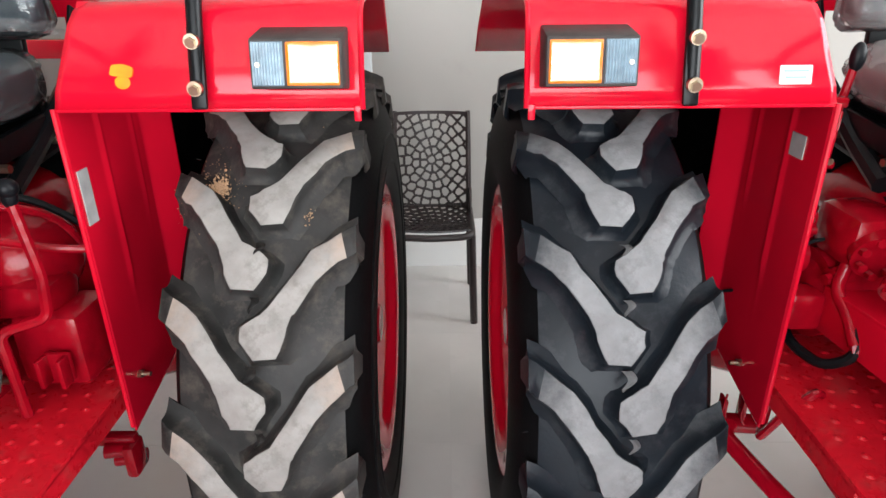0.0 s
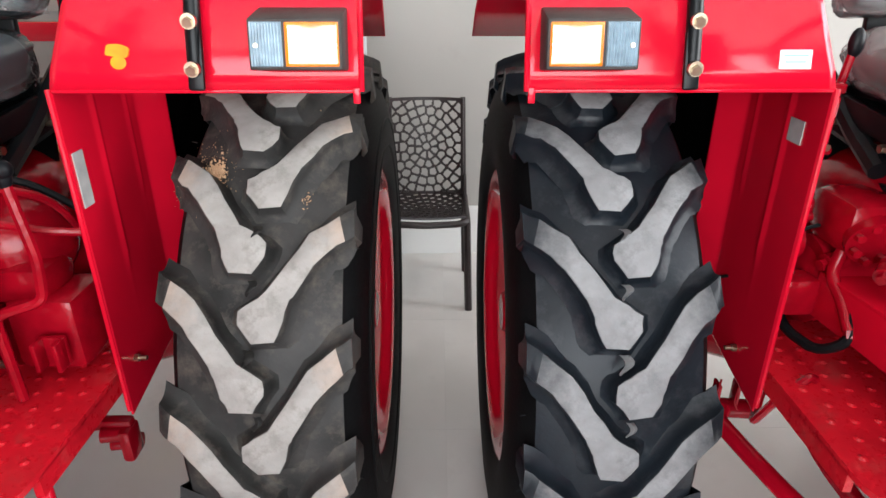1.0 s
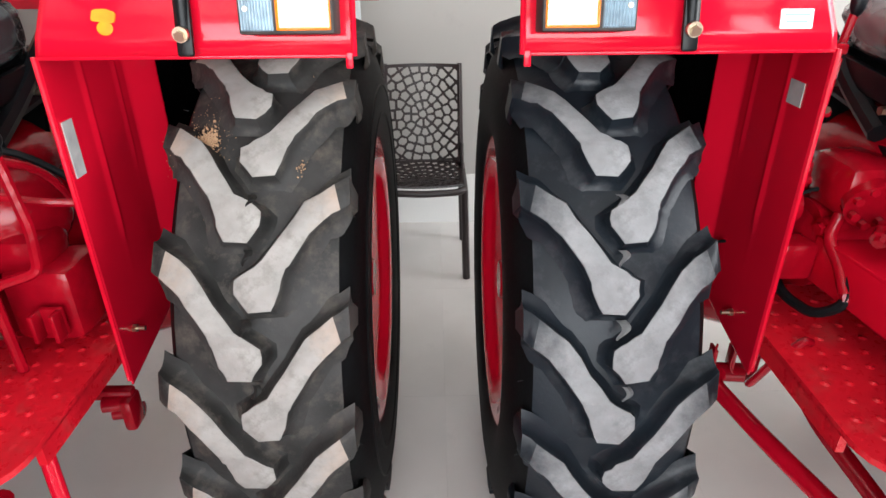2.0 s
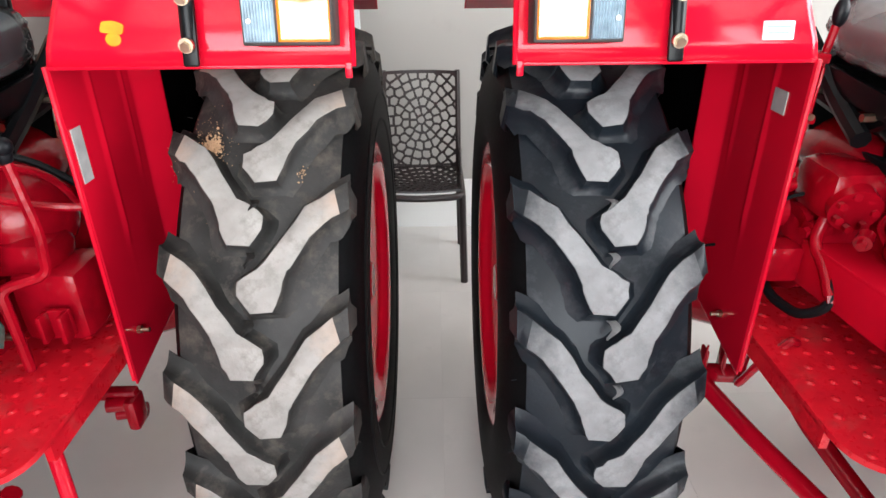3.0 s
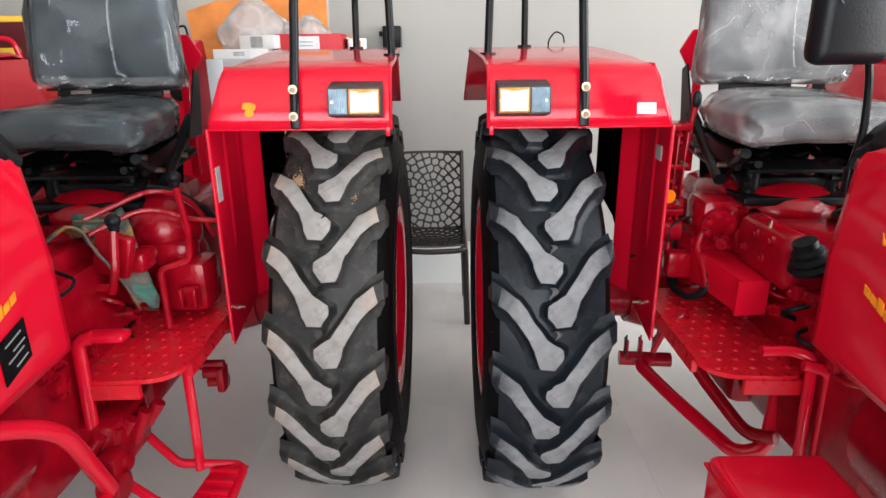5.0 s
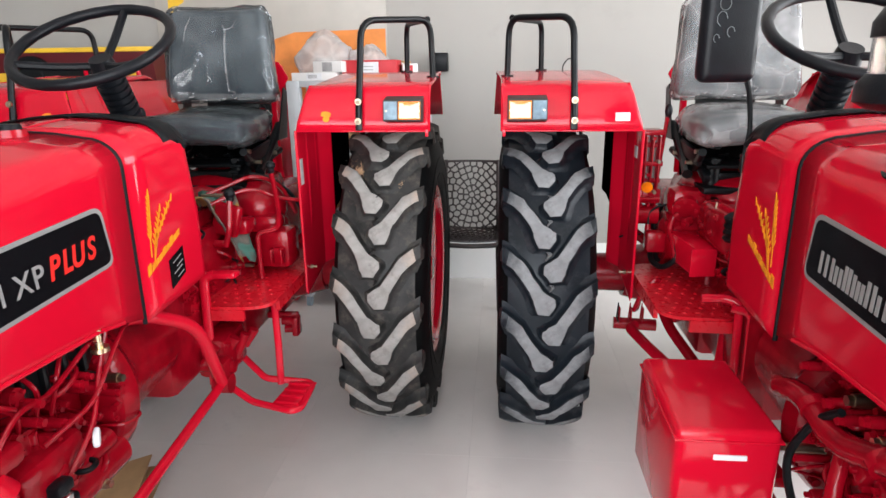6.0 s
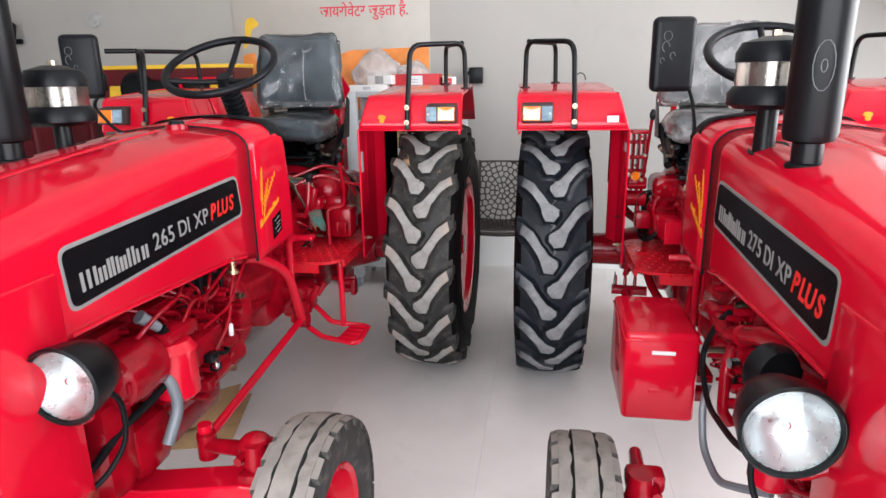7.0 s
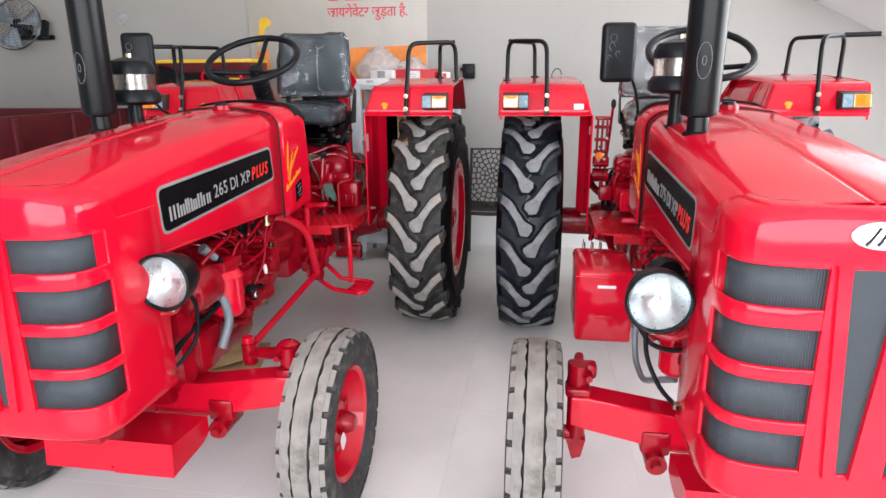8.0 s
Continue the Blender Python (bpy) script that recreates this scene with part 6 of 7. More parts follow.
    # drawn folds of the wrap down the backrest
    for pts, r in (([(0.035, -0.075, 0.11), (0.045, -0.072, 0.09), (0.036, -0.070, 0.02), (0.040, -0.068, -0.10), (0.048, -0.068, -0.155)], 0.0035),
                   ([(0.046, -0.075, 0.095), (0.075, -0.076, 0.10), (0.092, -0.076, 0.125)], 0.0028),
                   ([(-0.10, -0.074, 0.15), (-0.13, -0.076, 0.09), (-0.135, -0.076, 0.05)], 0.0024),
                   ([(0.048, -0.068, -0.15), (0.075, -0.066, -0.16), (0.060, -0.066, -0.172)], 0.004)):
        f = part("wrap_fold", tube(B(), pts, r, 6, 0.03, 0.5), FILM_LOOSE, back, "drawn milky fold of the plastic wrap")
        f.visible_shadow = False
    # slack of the wrap: a skirt below the backrest and one round the cushion's front
    for ob, w, y0, z0, drop in ((back, 0.24, -0.060, -0.165, 0.032), (cush, 0.205, -0.02, -0.175, 0.05)):
        rows = []
        for i in range(9):
            u = i / 8
            row = []
            for k in range(33):
                x = -1 + 2 * k / 32
                side = max(0.0, abs(x) - 0.86) / 0.14
                ripple = 0.007 * math.sin(23 * x + 3 * u) + 0.011 * noise.noise(Vector((x * 6, u * 2, w)))
                hang = drop * (0.75 + 0.5 * noise.noise(Vector((x * 3.1, 5.0, w * 9))))
                if ob is back:
                    row.append((x * w, y0 - 0.026 * x * x + 0.09 * side + ripple * u * 1.5, z0 - hang * u))
                else:
                    row.append((x * w, y0 - hang * 1.1 * u + 0.0 * side, z0 - 0.018 + ripple * (0.4 + u) + 0.05 * side))
            rows.append(row)
        bm = B()
        loft(bm, rows)
        f = part("loose_wrap_edge", bm, FILM_LOOSE, ob, "slack milky edge of the plastic wrap", smooth=60)
        f.visible_shadow = False
    # Plate added to fill the gap under the seat with painted shade.
    cov = B()
    prism(cov, round_outline([(-0.17, 1.12), (0.17, 1.12), (0.19, 1.30), (0.15, 1.345), (-0.15, 1.345), (-0.19, 1.30)], 0.02), "y", -0.075, -0.06)
    part("spring_cover", cov, SHADE_BLACK, mech, "matt black plate added for the dark under the seat", smooth=0)
    part("backrest_hinge", box(B(), (0, 0.0, 1.45), (0.24, 0.02, 0.16), 0.005, (-6, 0, 0)), BLACK, mech)
    b = B()
    prism(b, round_outline([(-0.19, 1.48), (0.17, 1.48), (0.18, 1.80), (-0.20, 1.80)], 0.05), "y", -0.01, 0.0)
    part("backrest_shell", b, SEAT_SIDE, t, "black backrest shell")


def steering(t):
    c = Vector((0.0, -0.945, 1.672))
    m = Matrix.Translation(c) @ pose(0, 0, 0, 30)
    b = B()
    n, R, r = 48, 0.222, 0.0155
    rings = []
    for k in range(n):
        a = 2 * math.pi * k / n
        ring = []
        rr = r * (1 + 0.05 * (k % 2))
        for j in range(10):
            p = 2 * math.pi * j / 10
            ring.append(b.verts.new(((R + rr * math.cos(p)) * math.cos(a), (R + rr * math.cos(p)) * math.sin(a), rr * math.sin(p))))
        rings.append(ring)
    for k in range(n):
        p, q = rings[k], rings[(k + 1) % n]
        for j in range(10):
            b.faces.new((p[j], q[j], q[(j + 1) % 10], p[(j + 1) % 10]))
    wheel = part("steering_wheel", b, BLACK_PLASTIC, t, "black three-spoke steering wheel", place=m)
    b = B()
    for a in (math.pi / 2, math.pi * 7 / 6, math.pi * 11 / 6):
        tube(b, [(0.0, 0.0, -0.07), (0.10 * math.cos(a), 0.10 * math.sin(a), -0.045), (R * math.cos(a), R * math.sin(a), 0.0)], 0.012, 8, 0.05)
    part("spokes", b, BLACK_PLASTIC, wheel)
    b = B()
    cyl(b, (0, 0, -0.10), (0, 0, -0.045), 0.042, 0.032, 24)
    part("hub", b, BLACK_PLASTIC, wheel)
    prof = [(0.0, -0.40), (0.034, -0.40), (0.034, -0.25)]
    for k in range(6):
        z = -0.245 + k * 0.022
        prof += [(0.045, z), (0.045, z + 0.012), (0.037, z + 0.013), (0.037, z + 0.021)]
    b = B()
    lathe(b, prof + [(0.034, -0.09), (0.0, -0.09)], 24, closed=False, axis="z")
    part("steering_column", b, BLACK_PLASTIC, t, "ribbed black steering column", place=m)


def stacks(t, dx, drop, mirror_x):
    """Vertical silencer and the air pre-cleaner on the bonnet's right side, and the driver's mirror."""
    x, y = -0.185 + dx, -1.82
    b = B()
    lathe(b, [(0.034, 1.36), (0.034, 1.445), (0.055, 1.452), (0.060, 1.47), (0.060, 2.30), (0.055, 2.33), (0.028, 2.34), (0.028, 2.55), (0.0, 2.55)], 32, closed=False, axis="z")
    bmesh.ops.translate(b, verts=b.verts, vec=(x, y, 0))
    sil = part("silencer", b, BLACK, t, "tall black vertical exhaust silencer with a chalk mark")
    b = B()
    lathe(b, [(0.046, 1.385), (0.045, 1.40), (0.036, 1.404), (0.036, 1.37)], 24, closed=False, axis="z")
    bmesh.ops.transform(b, matrix=Matrix.Translation((x, y, -0.004)) @ Matrix.Shear("XY", 4, (0, 0)), verts=b.verts)
    part("exhaust_hole", b, BLACK_RUBBER, sil)
    b = B()
    for rr, hh in ((0.022, 0.055), (0.006, 0.014)):
        pts = []
        for k in range(15):
            a = 2 * math.pi * k / 14
            u = math.atan2(0, 1) + rr * math.cos(a) / 0.06
            ang = -math.pi / 2 - 0.2 + u
            pts.append((x + 0.0605 * math.cos(ang), y + 0.0605 * math.sin(ang), 1.62 + hh * math.sin(a)))
        tube(b, pts, 0.0011, 5, 0.001)
    part("chalk_mark", b, CHALK, sil, "white chalk figure")
    x, y = -0.212 + dx * 0.3, -1.60
    b = B()
    lathe(b, [(0.0, 1.38), (0.028, 1.38), (0.028, 1.53), (0.0, 1.53)], 24, closed=False, axis="z")
    bmesh.ops.translate(b, verts=b.verts, vec=(x, y, 0))
    pre = part("air_precleaner", b, BLACK, t, "black air pre-cleaner with a clear bowl")
    b = B()
    lathe(b, [(0.0, 1.515), (0.085, 1.515), (0.106, 1.528), (0.106, 1.556), (0.092, 1.575), (0.0, 1.575)], 32, closed=False, axis="z")
    bmesh.ops.translate(b, verts=b.verts, vec=(x, y, 0))
    part("bowl_base", b, BLACK_PLASTIC, pre)
    b = B()
    lathe(b, [(0.090, 1.57), (0.090, 1.635), (0.086, 1.635), (0.086, 1.57)], 32, axis="z")
    bmesh.ops.translate(b, verts=b.verts, vec=(x, y, 0))
    part("clear_bowl", b, SMOKE_GLASS, pre, "clear plastic dust bowl")
    b = B()
    lathe(b, [(0.055, 1.57), (0.055, 1.64), (0.05, 1.64)], 24, closed=False, axis="z")
    bmesh.ops.translate(b, verts=b.verts, vec=(x, y, 0))
    part("bowl_core", b, REFLECTOR, pre)
    b = B()
    lathe(b, [(0.0, 1.70), (0.03, 1.70), (0.080, 1.685), (0.094, 1.66), (0.094, 1.635), (0.0, 1.632)], 32, closed=False, axis="z")
    bmesh.ops.translate(b, verts=b.verts, vec=(x, y, 0))
    part("precleaner_cap", b, BLACK_PLASTIC, pre, "black domed cap")
    part("cap_nut", cyl(B(), (x, y, 1.70), (x, y, 1.715), 0.012, seg=8), STEEL, pre)
    # Flat black discs painted as the dark holes where the pipes enter.
    for hx, hy in ((-0.185 + dx, -1.82), (-0.20 + dx * 0.3, -1.60)):
        b = B()
        prism(b, [(hx + 0.050 * math.cos(a), hy + 0.062 * math.sin(a)) for a in (2 * math.pi * k / 20 for k in range(20))], "z", 0.0, 0.003)
        h, top, _ = hood_section(hy)
        ob = part("grommet", b, BLACK_RUBBER, t, "black disc painted as the dark hole round a pipe")
        ob.matrix_local = Matrix.Translation((0, 0, top - 0.024)) @ Matrix.Translation((hx, hy, 0)) @ pose(0, 0, 0, 5.7, -16) @ Matrix.Translation((-hx, -hy, 0))
    for ob in [pre] + list(pre.children):
        ob.data.transform(Matrix.Translation((0, 0, -drop)))
    # mirror
    b = B()
    box(b, (-0.40, -1.07, 1.675), (0.150, 0.050, 0.25), 0.0235, (0, 0, 12), 4)
    mir = part("mirror", b, BLACK_PLASTIC, t, "black rear-view mirror on a thin arm")
    part("mirror_arm", tube(B(), [(-0.345, -1.03, 1.60), (-0.33 + mirror_x * 0.8, -1.0, 1.52), (-0.30 + mirror_x * 0.5, -0.98, 1.42), (-0.262 - mirror_x, -0.965, 1.33)], 0.007, 8, 0.03), BLACK, mir)
    b = B()
    box(b, (-0.342, -1.035, 1.615), (0.016, 0.03, 0.07), 0.004)
    part("mirror_clamp", b, BLACK, mir)
    b = B()
    box(b, (-0.262 - mirror_x, -0.97, 1.33), (0.012, 0.02, 0.05), 0.003)
    part("mirror_clamp", b, BLACK, mir)
    part("mirror_glass", box(B(), (-0.3955, -1.0475, 1.69), (0.115, 0.002, 0.19), 0, (0, 0, 12)), CHROME, mir, "silvered mirror glass")
    b = B()
    pts = [(-0.425 + 0.014 * math.cos(a), -1.1, 1.735 + 0.016 * math.sin(a)) for a in (2 * math.pi * k / 12 for k in range(13))]
    tube(b, [(px, -1.0985 + (px + 0.40) * 0.21, pz) for px, _, pz in pts], 0.0009, 5, 0.001)
    part("chalk_mark", b, CHALK, mir)
    for px, pz, rr in ((-0.43, 1.70, 0.018), (-0.405, 1.67, 0.013), (-0.44, 1.655, 0.010)):
        pts = [(px + rr * math.cos(a) * 0.7, -1.0985 + (px + 0.40) * 0.21, pz + rr * math.sin(a)) for a in (0.9 * k for k in range(6))]
        part("chalk_mark", tube(B(), pts, 0.0010, 5, 0.004), CHALK, mir)
    for ob in [mir] + list(mir.children):
        ob.data.transform(Matrix.Translation((mirror_x, 0, 0)))


def front_axle(t):
    y = -1.98
    before = set(t.children)
    b = B()
    for s in (-1, 1):
        pr = [(s * 0.0, 0.350), (s * 0.20, 0.352), (s * 0.50, 0.415), (s * 0.56, 0.432), (s * 0.56, 0.535), (s * 0.50, 0.535), (s * 0.20, 0.488), (s * 0.0, 0.488)]
        prism(b, pr, "y", y - 0.06, y + 0.05)
    beam = part("front_axle_beam", b, RED, t, "red box-section front axle beam", smooth=0)
    bev = beam.modifiers.new("edge", "BEVEL")
    bev.width, bev.segments, bev.limit_method = 0.006, 2, "ANGLE"
    for s in (-1, 1):
        b = B()
        cyl(b, (s * 0.535, y, 0.36), (s * 0.535, y, 0.575), 0.033, seg=18)
        cyl(b, (s * 0.535, y, 0.575), (s * 0.535, y, 0.635), 0.038, 0.030, seg=18)
        box(b, (s * 0.52, y + 0.035, 0.60), (0.10, 0.06, 0.055), 0.014)
        box(b, (s * 0.535, y - 0.01, 0.545), (0.085, 0.085, 0.035), 0.012)
        cyl(b, (s * 0.50, y - 0.045, 0.60), (s * 0.50, y + 0.02, 0.60), 0.013, seg=6)
        prism(b, [(s * 0.50, 0.36), (s * 0.57, 0.36), (s * 0.545, 0.28), (s * 0.515, 0.29)], "y", y - 0.03, y + 0.03)
        cyl(b, (s * 0.53, y, 0.368), (s * 0.66, y, 0.368), 0.028, 0.022, seg=16)
        part("king_pin", b, RED_CAST_SHADED, beam, "red king pin and stub axle")
        b = B()
        box(b, (s * 0.27, y - 0.02, 0.385), (0.10, 0.10, 0.09), 0.015)
        cyl(b, (s * 0.27, y - 0.10, 0.325), (s * 0.27, y + 0.04, 0.325), 0.036, seg=16)
        cyl(b, (s * 0.27, y - 0.125, 0.325), (s * 0.27, y - 0.10, 0.325), 0.018, seg=8)
        part("axle_bolt", b, RED_CAST_SHADED, beam)
        if s < 0:
            part("track_arm", cyl(B(), (s * 0.535, y + 0.02, 0.60), (s * 0.52, y + 0.20, 0.57), 0.022, 0.018, 12), RED_CAST_SHADED, beam)
            continue
        b = B()
        cyl(b, (s * 0.55, y + 0.02, 0.60), (s * 0.34, y + 0.09, 0.555), 0.026, 0.022, 14)
        cyl(b, (s * 0.325, y + 0.10, 0.51), (s * 0.325, y + 0.10, 0.59), 0.03, seg=14)
        ball(b, (s * 0.52, y + 0.03, 0.61), (0.05, 0.045, 0.04), 14)
        part("steering_arm", b, RED_CAST_SHADED, t, "red steering arm")
        tip = (s * 0.315, y + 0.11, 0.545)
        b = B()
        tube(b, [tip, (s * 0.24, -0.90, 0.55)], 0.016, 10)
        cyl(b, (tip[0], tip[1], 0.55), (tip[0], tip[1], 0.60), 0.022, seg=10)
        part("drag_link", b, RED, t, "long straight red steering link")
    b = B()
    box(b, (0, y, 0.50), (0.20, 0.22, 0.18), 0.02)
    cyl(b, (0, y - 0.16, 0.46), (0, y + 0.14, 0.46), 0.045, seg=18)
    part("axle_pivot", b, RED_CAST_SHADED, t, "red axle pivot casting")
    # the whole axle hangs a little lower
    for ob in set(t.children) - before:
        for piece in [ob] + list(ob.children):
            if piece.name.split(".")[0] != "drag_link":
                piece.data.transform(Matrix.Translation((0, 0, -0.014)))


def tool_box(t):
    b = B()
    box(b, (-0.405, -1.29, 0.645), (0.235, 0.375, 0.315), 0.018, seg=3)
    bx = part("tool_box", b, RED, t, "glossy red sheet-steel tool box")
    b = B()
    box(b, (-0.405, -1.29, 0.775), (0.241, 0.381, 0.006), 0.002)
    part("lid_seam", b, RED, bx)
    # Two embossed slots; the upper one's highlight is painted on as white.
    for k, (z, w) in enumerate(((0.735, 0.075), (0.60, 0.08))):
        b = B()
        box(b, (-0.40, -1.4785, z), (w, 0.006, 0.014), 0.003)
        part("pressed_slot", b, STICKER if k == 0 else RED, bx, "embossed slot with its highlight painted white" if k == 0 else "embossed slot in the box front")
    b = B()
    box(b, (-0.27, -1.38, 0.55), (0.06, 0.05, 0.04), 0.004)
    box(b, (-0.25, -1.25, 0.60), (0.08, 0.25, 0.03), 0.004)
    part("box_bracket", b, RED_CAST_SHADED, bx)


def tractor(x, model, clay_side, sticker_side, boxed, stack, label):
    t = thing("tractor", pose(x, AXLE_Y, 0), label, "tractor", "tractors in the showroom")
    for s in (-1, 1):
        rear_wheel(t, s * 0.73 - (0.0145 if s < 0 else 0.0055), 0.060 if s < 0 else 0.080, s, clay_side == s, {-1: 2.85, 1: -7.2}[s])
        front_wheel(t, 0.69 if s > 0 else (-0.679 if boxed else -0.63), -1.98, s)
        known = set(t.children_recursive)
        fender(t, s, sticker_side == s)
        if (s > 0) == boxed:
            # the far mudguard stands a little further out, its rail ending in a free handle
            for ob in set(t.children_recursive) - known:
                if ob.parent is t or ob.name.startswith(("outer_lip", "front_lip", "side_plate", "wheel_arch", "inner_panel", "plate_", "stay", "clear_lens", "amber_lens", "lens_screw", "flattened", "rail_", "foil", "emblem_disc")):
                    ob.data.transform(Matrix.Translation((s * 0.045, 0, 0)))
            part("free_handle", tube(B(), [(s * 0.935, -0.10, 1.784), (s * 1.09, -0.16, 1.784)], 0.0135, 12), BLACK, t)
        head_lamp(t, s)
        footboard(t, s)
    bonnet(t, model)
    engine(t)
    driveline(t)
    for s in (-1, 1):
        clutter(t, s, (-2.10, -1.44), (0.58, 1.0), 0.135, 0.225, 64, 21 + s)
        clutter(t, s, (-1.72, -1.40), (0.60, 0.99), 0.18, 0.255, 30, 41 + s)
        clutter(t, s, (-0.95, -0.30), (0.82, 1.08), 0.14, 0.185, 26, 31 + s)
    left_controls(t)
    seat(t, FILM_HEAVY if boxed else FILM)
    steering(t)
    stacks(t, *stack)
    front_axle(t)
    if boxed:
        tool_box(t)
    return t


tractor(-1.075, "265", 1, 0, False, (-0.03, 0.035, -0.13), "glossy red farm tractor with clay-dusted tyres, badge 265")
tractor(1.045, "275", 0, -1, True, (0.0, 0.0, 0.03), "glossy red farm tractor with a red tool box, badge 275")


# ---- things along the back wall ----
def lattice(seeds, inside, width, height, gap, n=4):
    """A sheet (u, v) of fine quads from which the cells round the seeds are cut out, leaving a web of ribs."""
    step = 0.004
    nu, nv = int(width / step), int(height / step)
    pts = np.array(seeds)
    keep = []
    for j in range(nv):
        u = (np.arange(nu) + 0.5) * step - width / 2
        v = np.full(nu, (j + 0.5) * step)
        d = np.sort(np.hypot(u[:, None] - pts[None, :, 0], v[:, None] - pts[None, :, 1]), axis=1)
        rib = (d[:, 1] - d[:, 0]) < gap
        rim = (np.abs(u) > width / 2 - 0.014) | (v < 0.012) | (v > height - 0.016)
        keep.append(rib | rim)
    return step, nu, nv, keep


def web_sheet(seeds, width, height, gap, shape):
    step, nu, nv, keep = lattice(seeds, None, width, height, gap)
    bm = B()
    grid = {}
    def vert(i, j):
        if (i, j) not in grid:
            grid[i, j] = bm.verts.new(shape(i * step - width / 2, j * step))
        return grid[i, j]
    for j in range(nv):
        for i in range(nu):
            if keep[j][i]:
                bm.faces.new((vert(i, j), vert(i + 1, j), vert(i + 1, j + 1), vert(i, j + 1)))
    return bm


def plastic_chair(x, y):
    c = thing("plastic_chair", pose(x, y, 0), "dark brown plastic chair with a web-patterned perforated back", "chair")
    W, H = 0.39, 0.50
    rnd = random.Random(3)
    seeds = []
    for ring in range(1, 9):
        n = int(4 + ring * 4.6)
        for k in range(n):
            a = 2 * math.pi * (k + 0.5 * (ring % 2)) / n
            u, v = ring * 0.042 * math.cos(a), 0.25 + ring * 0.046 * math.sin(a)
            if abs(u) < W / 2 + 0.05 and -0.05 < v < H + 0.05:
                seeds.append((u + rnd.uniform(-0.004, 0.004), v + rnd.uniform(-0.004, 0.004)))
    seeds.append((0.0, 0.25))
    bm = web_sheet(seeds, W, H, 0.010, lambda u, v: (u * (1 - 0.05 * v), 0.17 + 0.10 * v + 0.9 * (0.035 - u * u), 0.455 + v))
    thicken(part("backrest", bm, CHAIR, c, "backrest cut through in a web of rounded cells", smooth=0), 0.010, 0)
    D = 0.40
    seeds = []
    for ring in range(0, 10):
        n = max(1, int(3 + ring * 5))
        for k in range(n):
            a = 2 * math.pi * (k + 0.5 * (ring % 2)) / n
            u, v = ring * 0.036 * math.cos(a), 0.20 + ring * 0.036 * math.sin(a)
            if abs(u) < W / 2 + 0.04 and -0.04 < v < D + 0.04:
                seeds.append((u, v))
    bm = web_sheet(seeds, W, D, 0.011, lambda u, v: (u, 0.21 - v, 0.440 - 0.35 * max(0, 0.03 - u * u) + 0.03 * ((v - 0.2) / 0.2) ** 2))
    thicken(part("seat", bm, CHAIR, c, "perforated seat", smooth=0), 0.010, 0)
    rim = B()
    tube(rim, [(-0.20, 0.20, 0.44), (-0.20, -0.18, 0.445), (-0.16, -0.205, 0.44), (0.0, -0.212, 0.435), (0.16, -0.205, 0.44), (0.20, -0.18, 0.445), (0.20, 0.20, 0.44)], 0.017, 10, 0.04)
    part("seat_rim", rim, CHAIR, c)
    for s in (-1, 1):
        part("back_post", tube(B(), [(s * 0.198, 0.19, 0.43), (s * 0.194, 0.205, 0.60), (s * 0.188, 0.25, 0.955)], 0.013, 8, 0.05), CHAIR, c)
        part("arm_gusset", box(B(), (s * 0.20, 0.14, 0.50), (0.014, 0.10, 0.14), 0.006, (-25, 0, 0)), CHAIR, c)
        for y0, y1 in ((-0.175, -0.20), (0.19, 0.245)):
            b = B()
            tube(b, [(s * 0.198, y0, 0.44), (s * 0.205, (y0 + y1) / 2, 0.2), (s * 0.212, y1, FLOOR_Z)], 0.019, 8, 0.05)
            part("leg", b, CHAIR, c)


plastic_chair(-0.087, 2.86)


def steel_rack():
    x0, x1, y0, y1, top = -1.225, -0.42, 2.68, 3.10, 1.525
    r = thing("steel_rack", pose(0, 0, 0), "grey powder-coated steel rack on castors, loaded with parcels", "rack")
    for x in (x0, x1):
        for y in (y0, y1):
            part("post", box(B(), (x, y, (0.06 + top) / 2), (0.085, 0.06, top - 0.06), 0.003), RACK, r)
            b = B()
            cyl(b, (x - 0.014, y, 0.038 + FLOOR_Z), (x + 0.014, y, 0.038 + FLOOR_Z), 0.038, seg=18)
            ob = part("castor", b, BLUE_GREY, r, "pale castor wheel")
            part("castor_fork", box(B(), (x, y, 0.055), (0.05, 0.05, 0.02), 0.004), RACK, ob)
    for z in (0.16, 0.62, 1.07, top - 0.02):
        b = B()
        box(b, ((x0 + x1) / 2, (y0 + y1) / 2, z), (x1 - x0 + 0.05, y1 - y0 + 0.05, 0.04), 0.003)
        part("shelf", b, RACK, r)
    for x in (x0 + 0.03, x1 - 0.03):
        for z in (0.4, 0.85, 1.3):
            part("side_bar", box(B(), (x, (y0 + y1) / 2, z), (0.02, y1 - y0, 0.02), 0.002), RACK, r)
    return top


TOP = steel_rack()


def carton(name, c, s, mat, label, band=None, turn=0):
    t = thing(name, pose(c[0], c[1], c[2], 0, 0, turn), label, "carton", "parcels on the rack")
    part("box", box(B(), (0, 0, s[2] / 2), s, 0.004), mat, t)
    b = B()
    box(b, (0, -s[1] / 2 - 0.001, s[2] / 2), (s[0] * 0.34, 0.002, s[2] * 0.8), 0)
    part("paper_label", b, band or STICKER, t, "printed paper label")
    for k in range(3):
        part("print_bar", box(B(), (-0.01, -s[1] / 2 - 0.0026, s[2] * (0.35 + 0.16 * k)), (s[0] * 0.2, 0.001, 0.006), 0), STICKER_GREY, t)
    return t


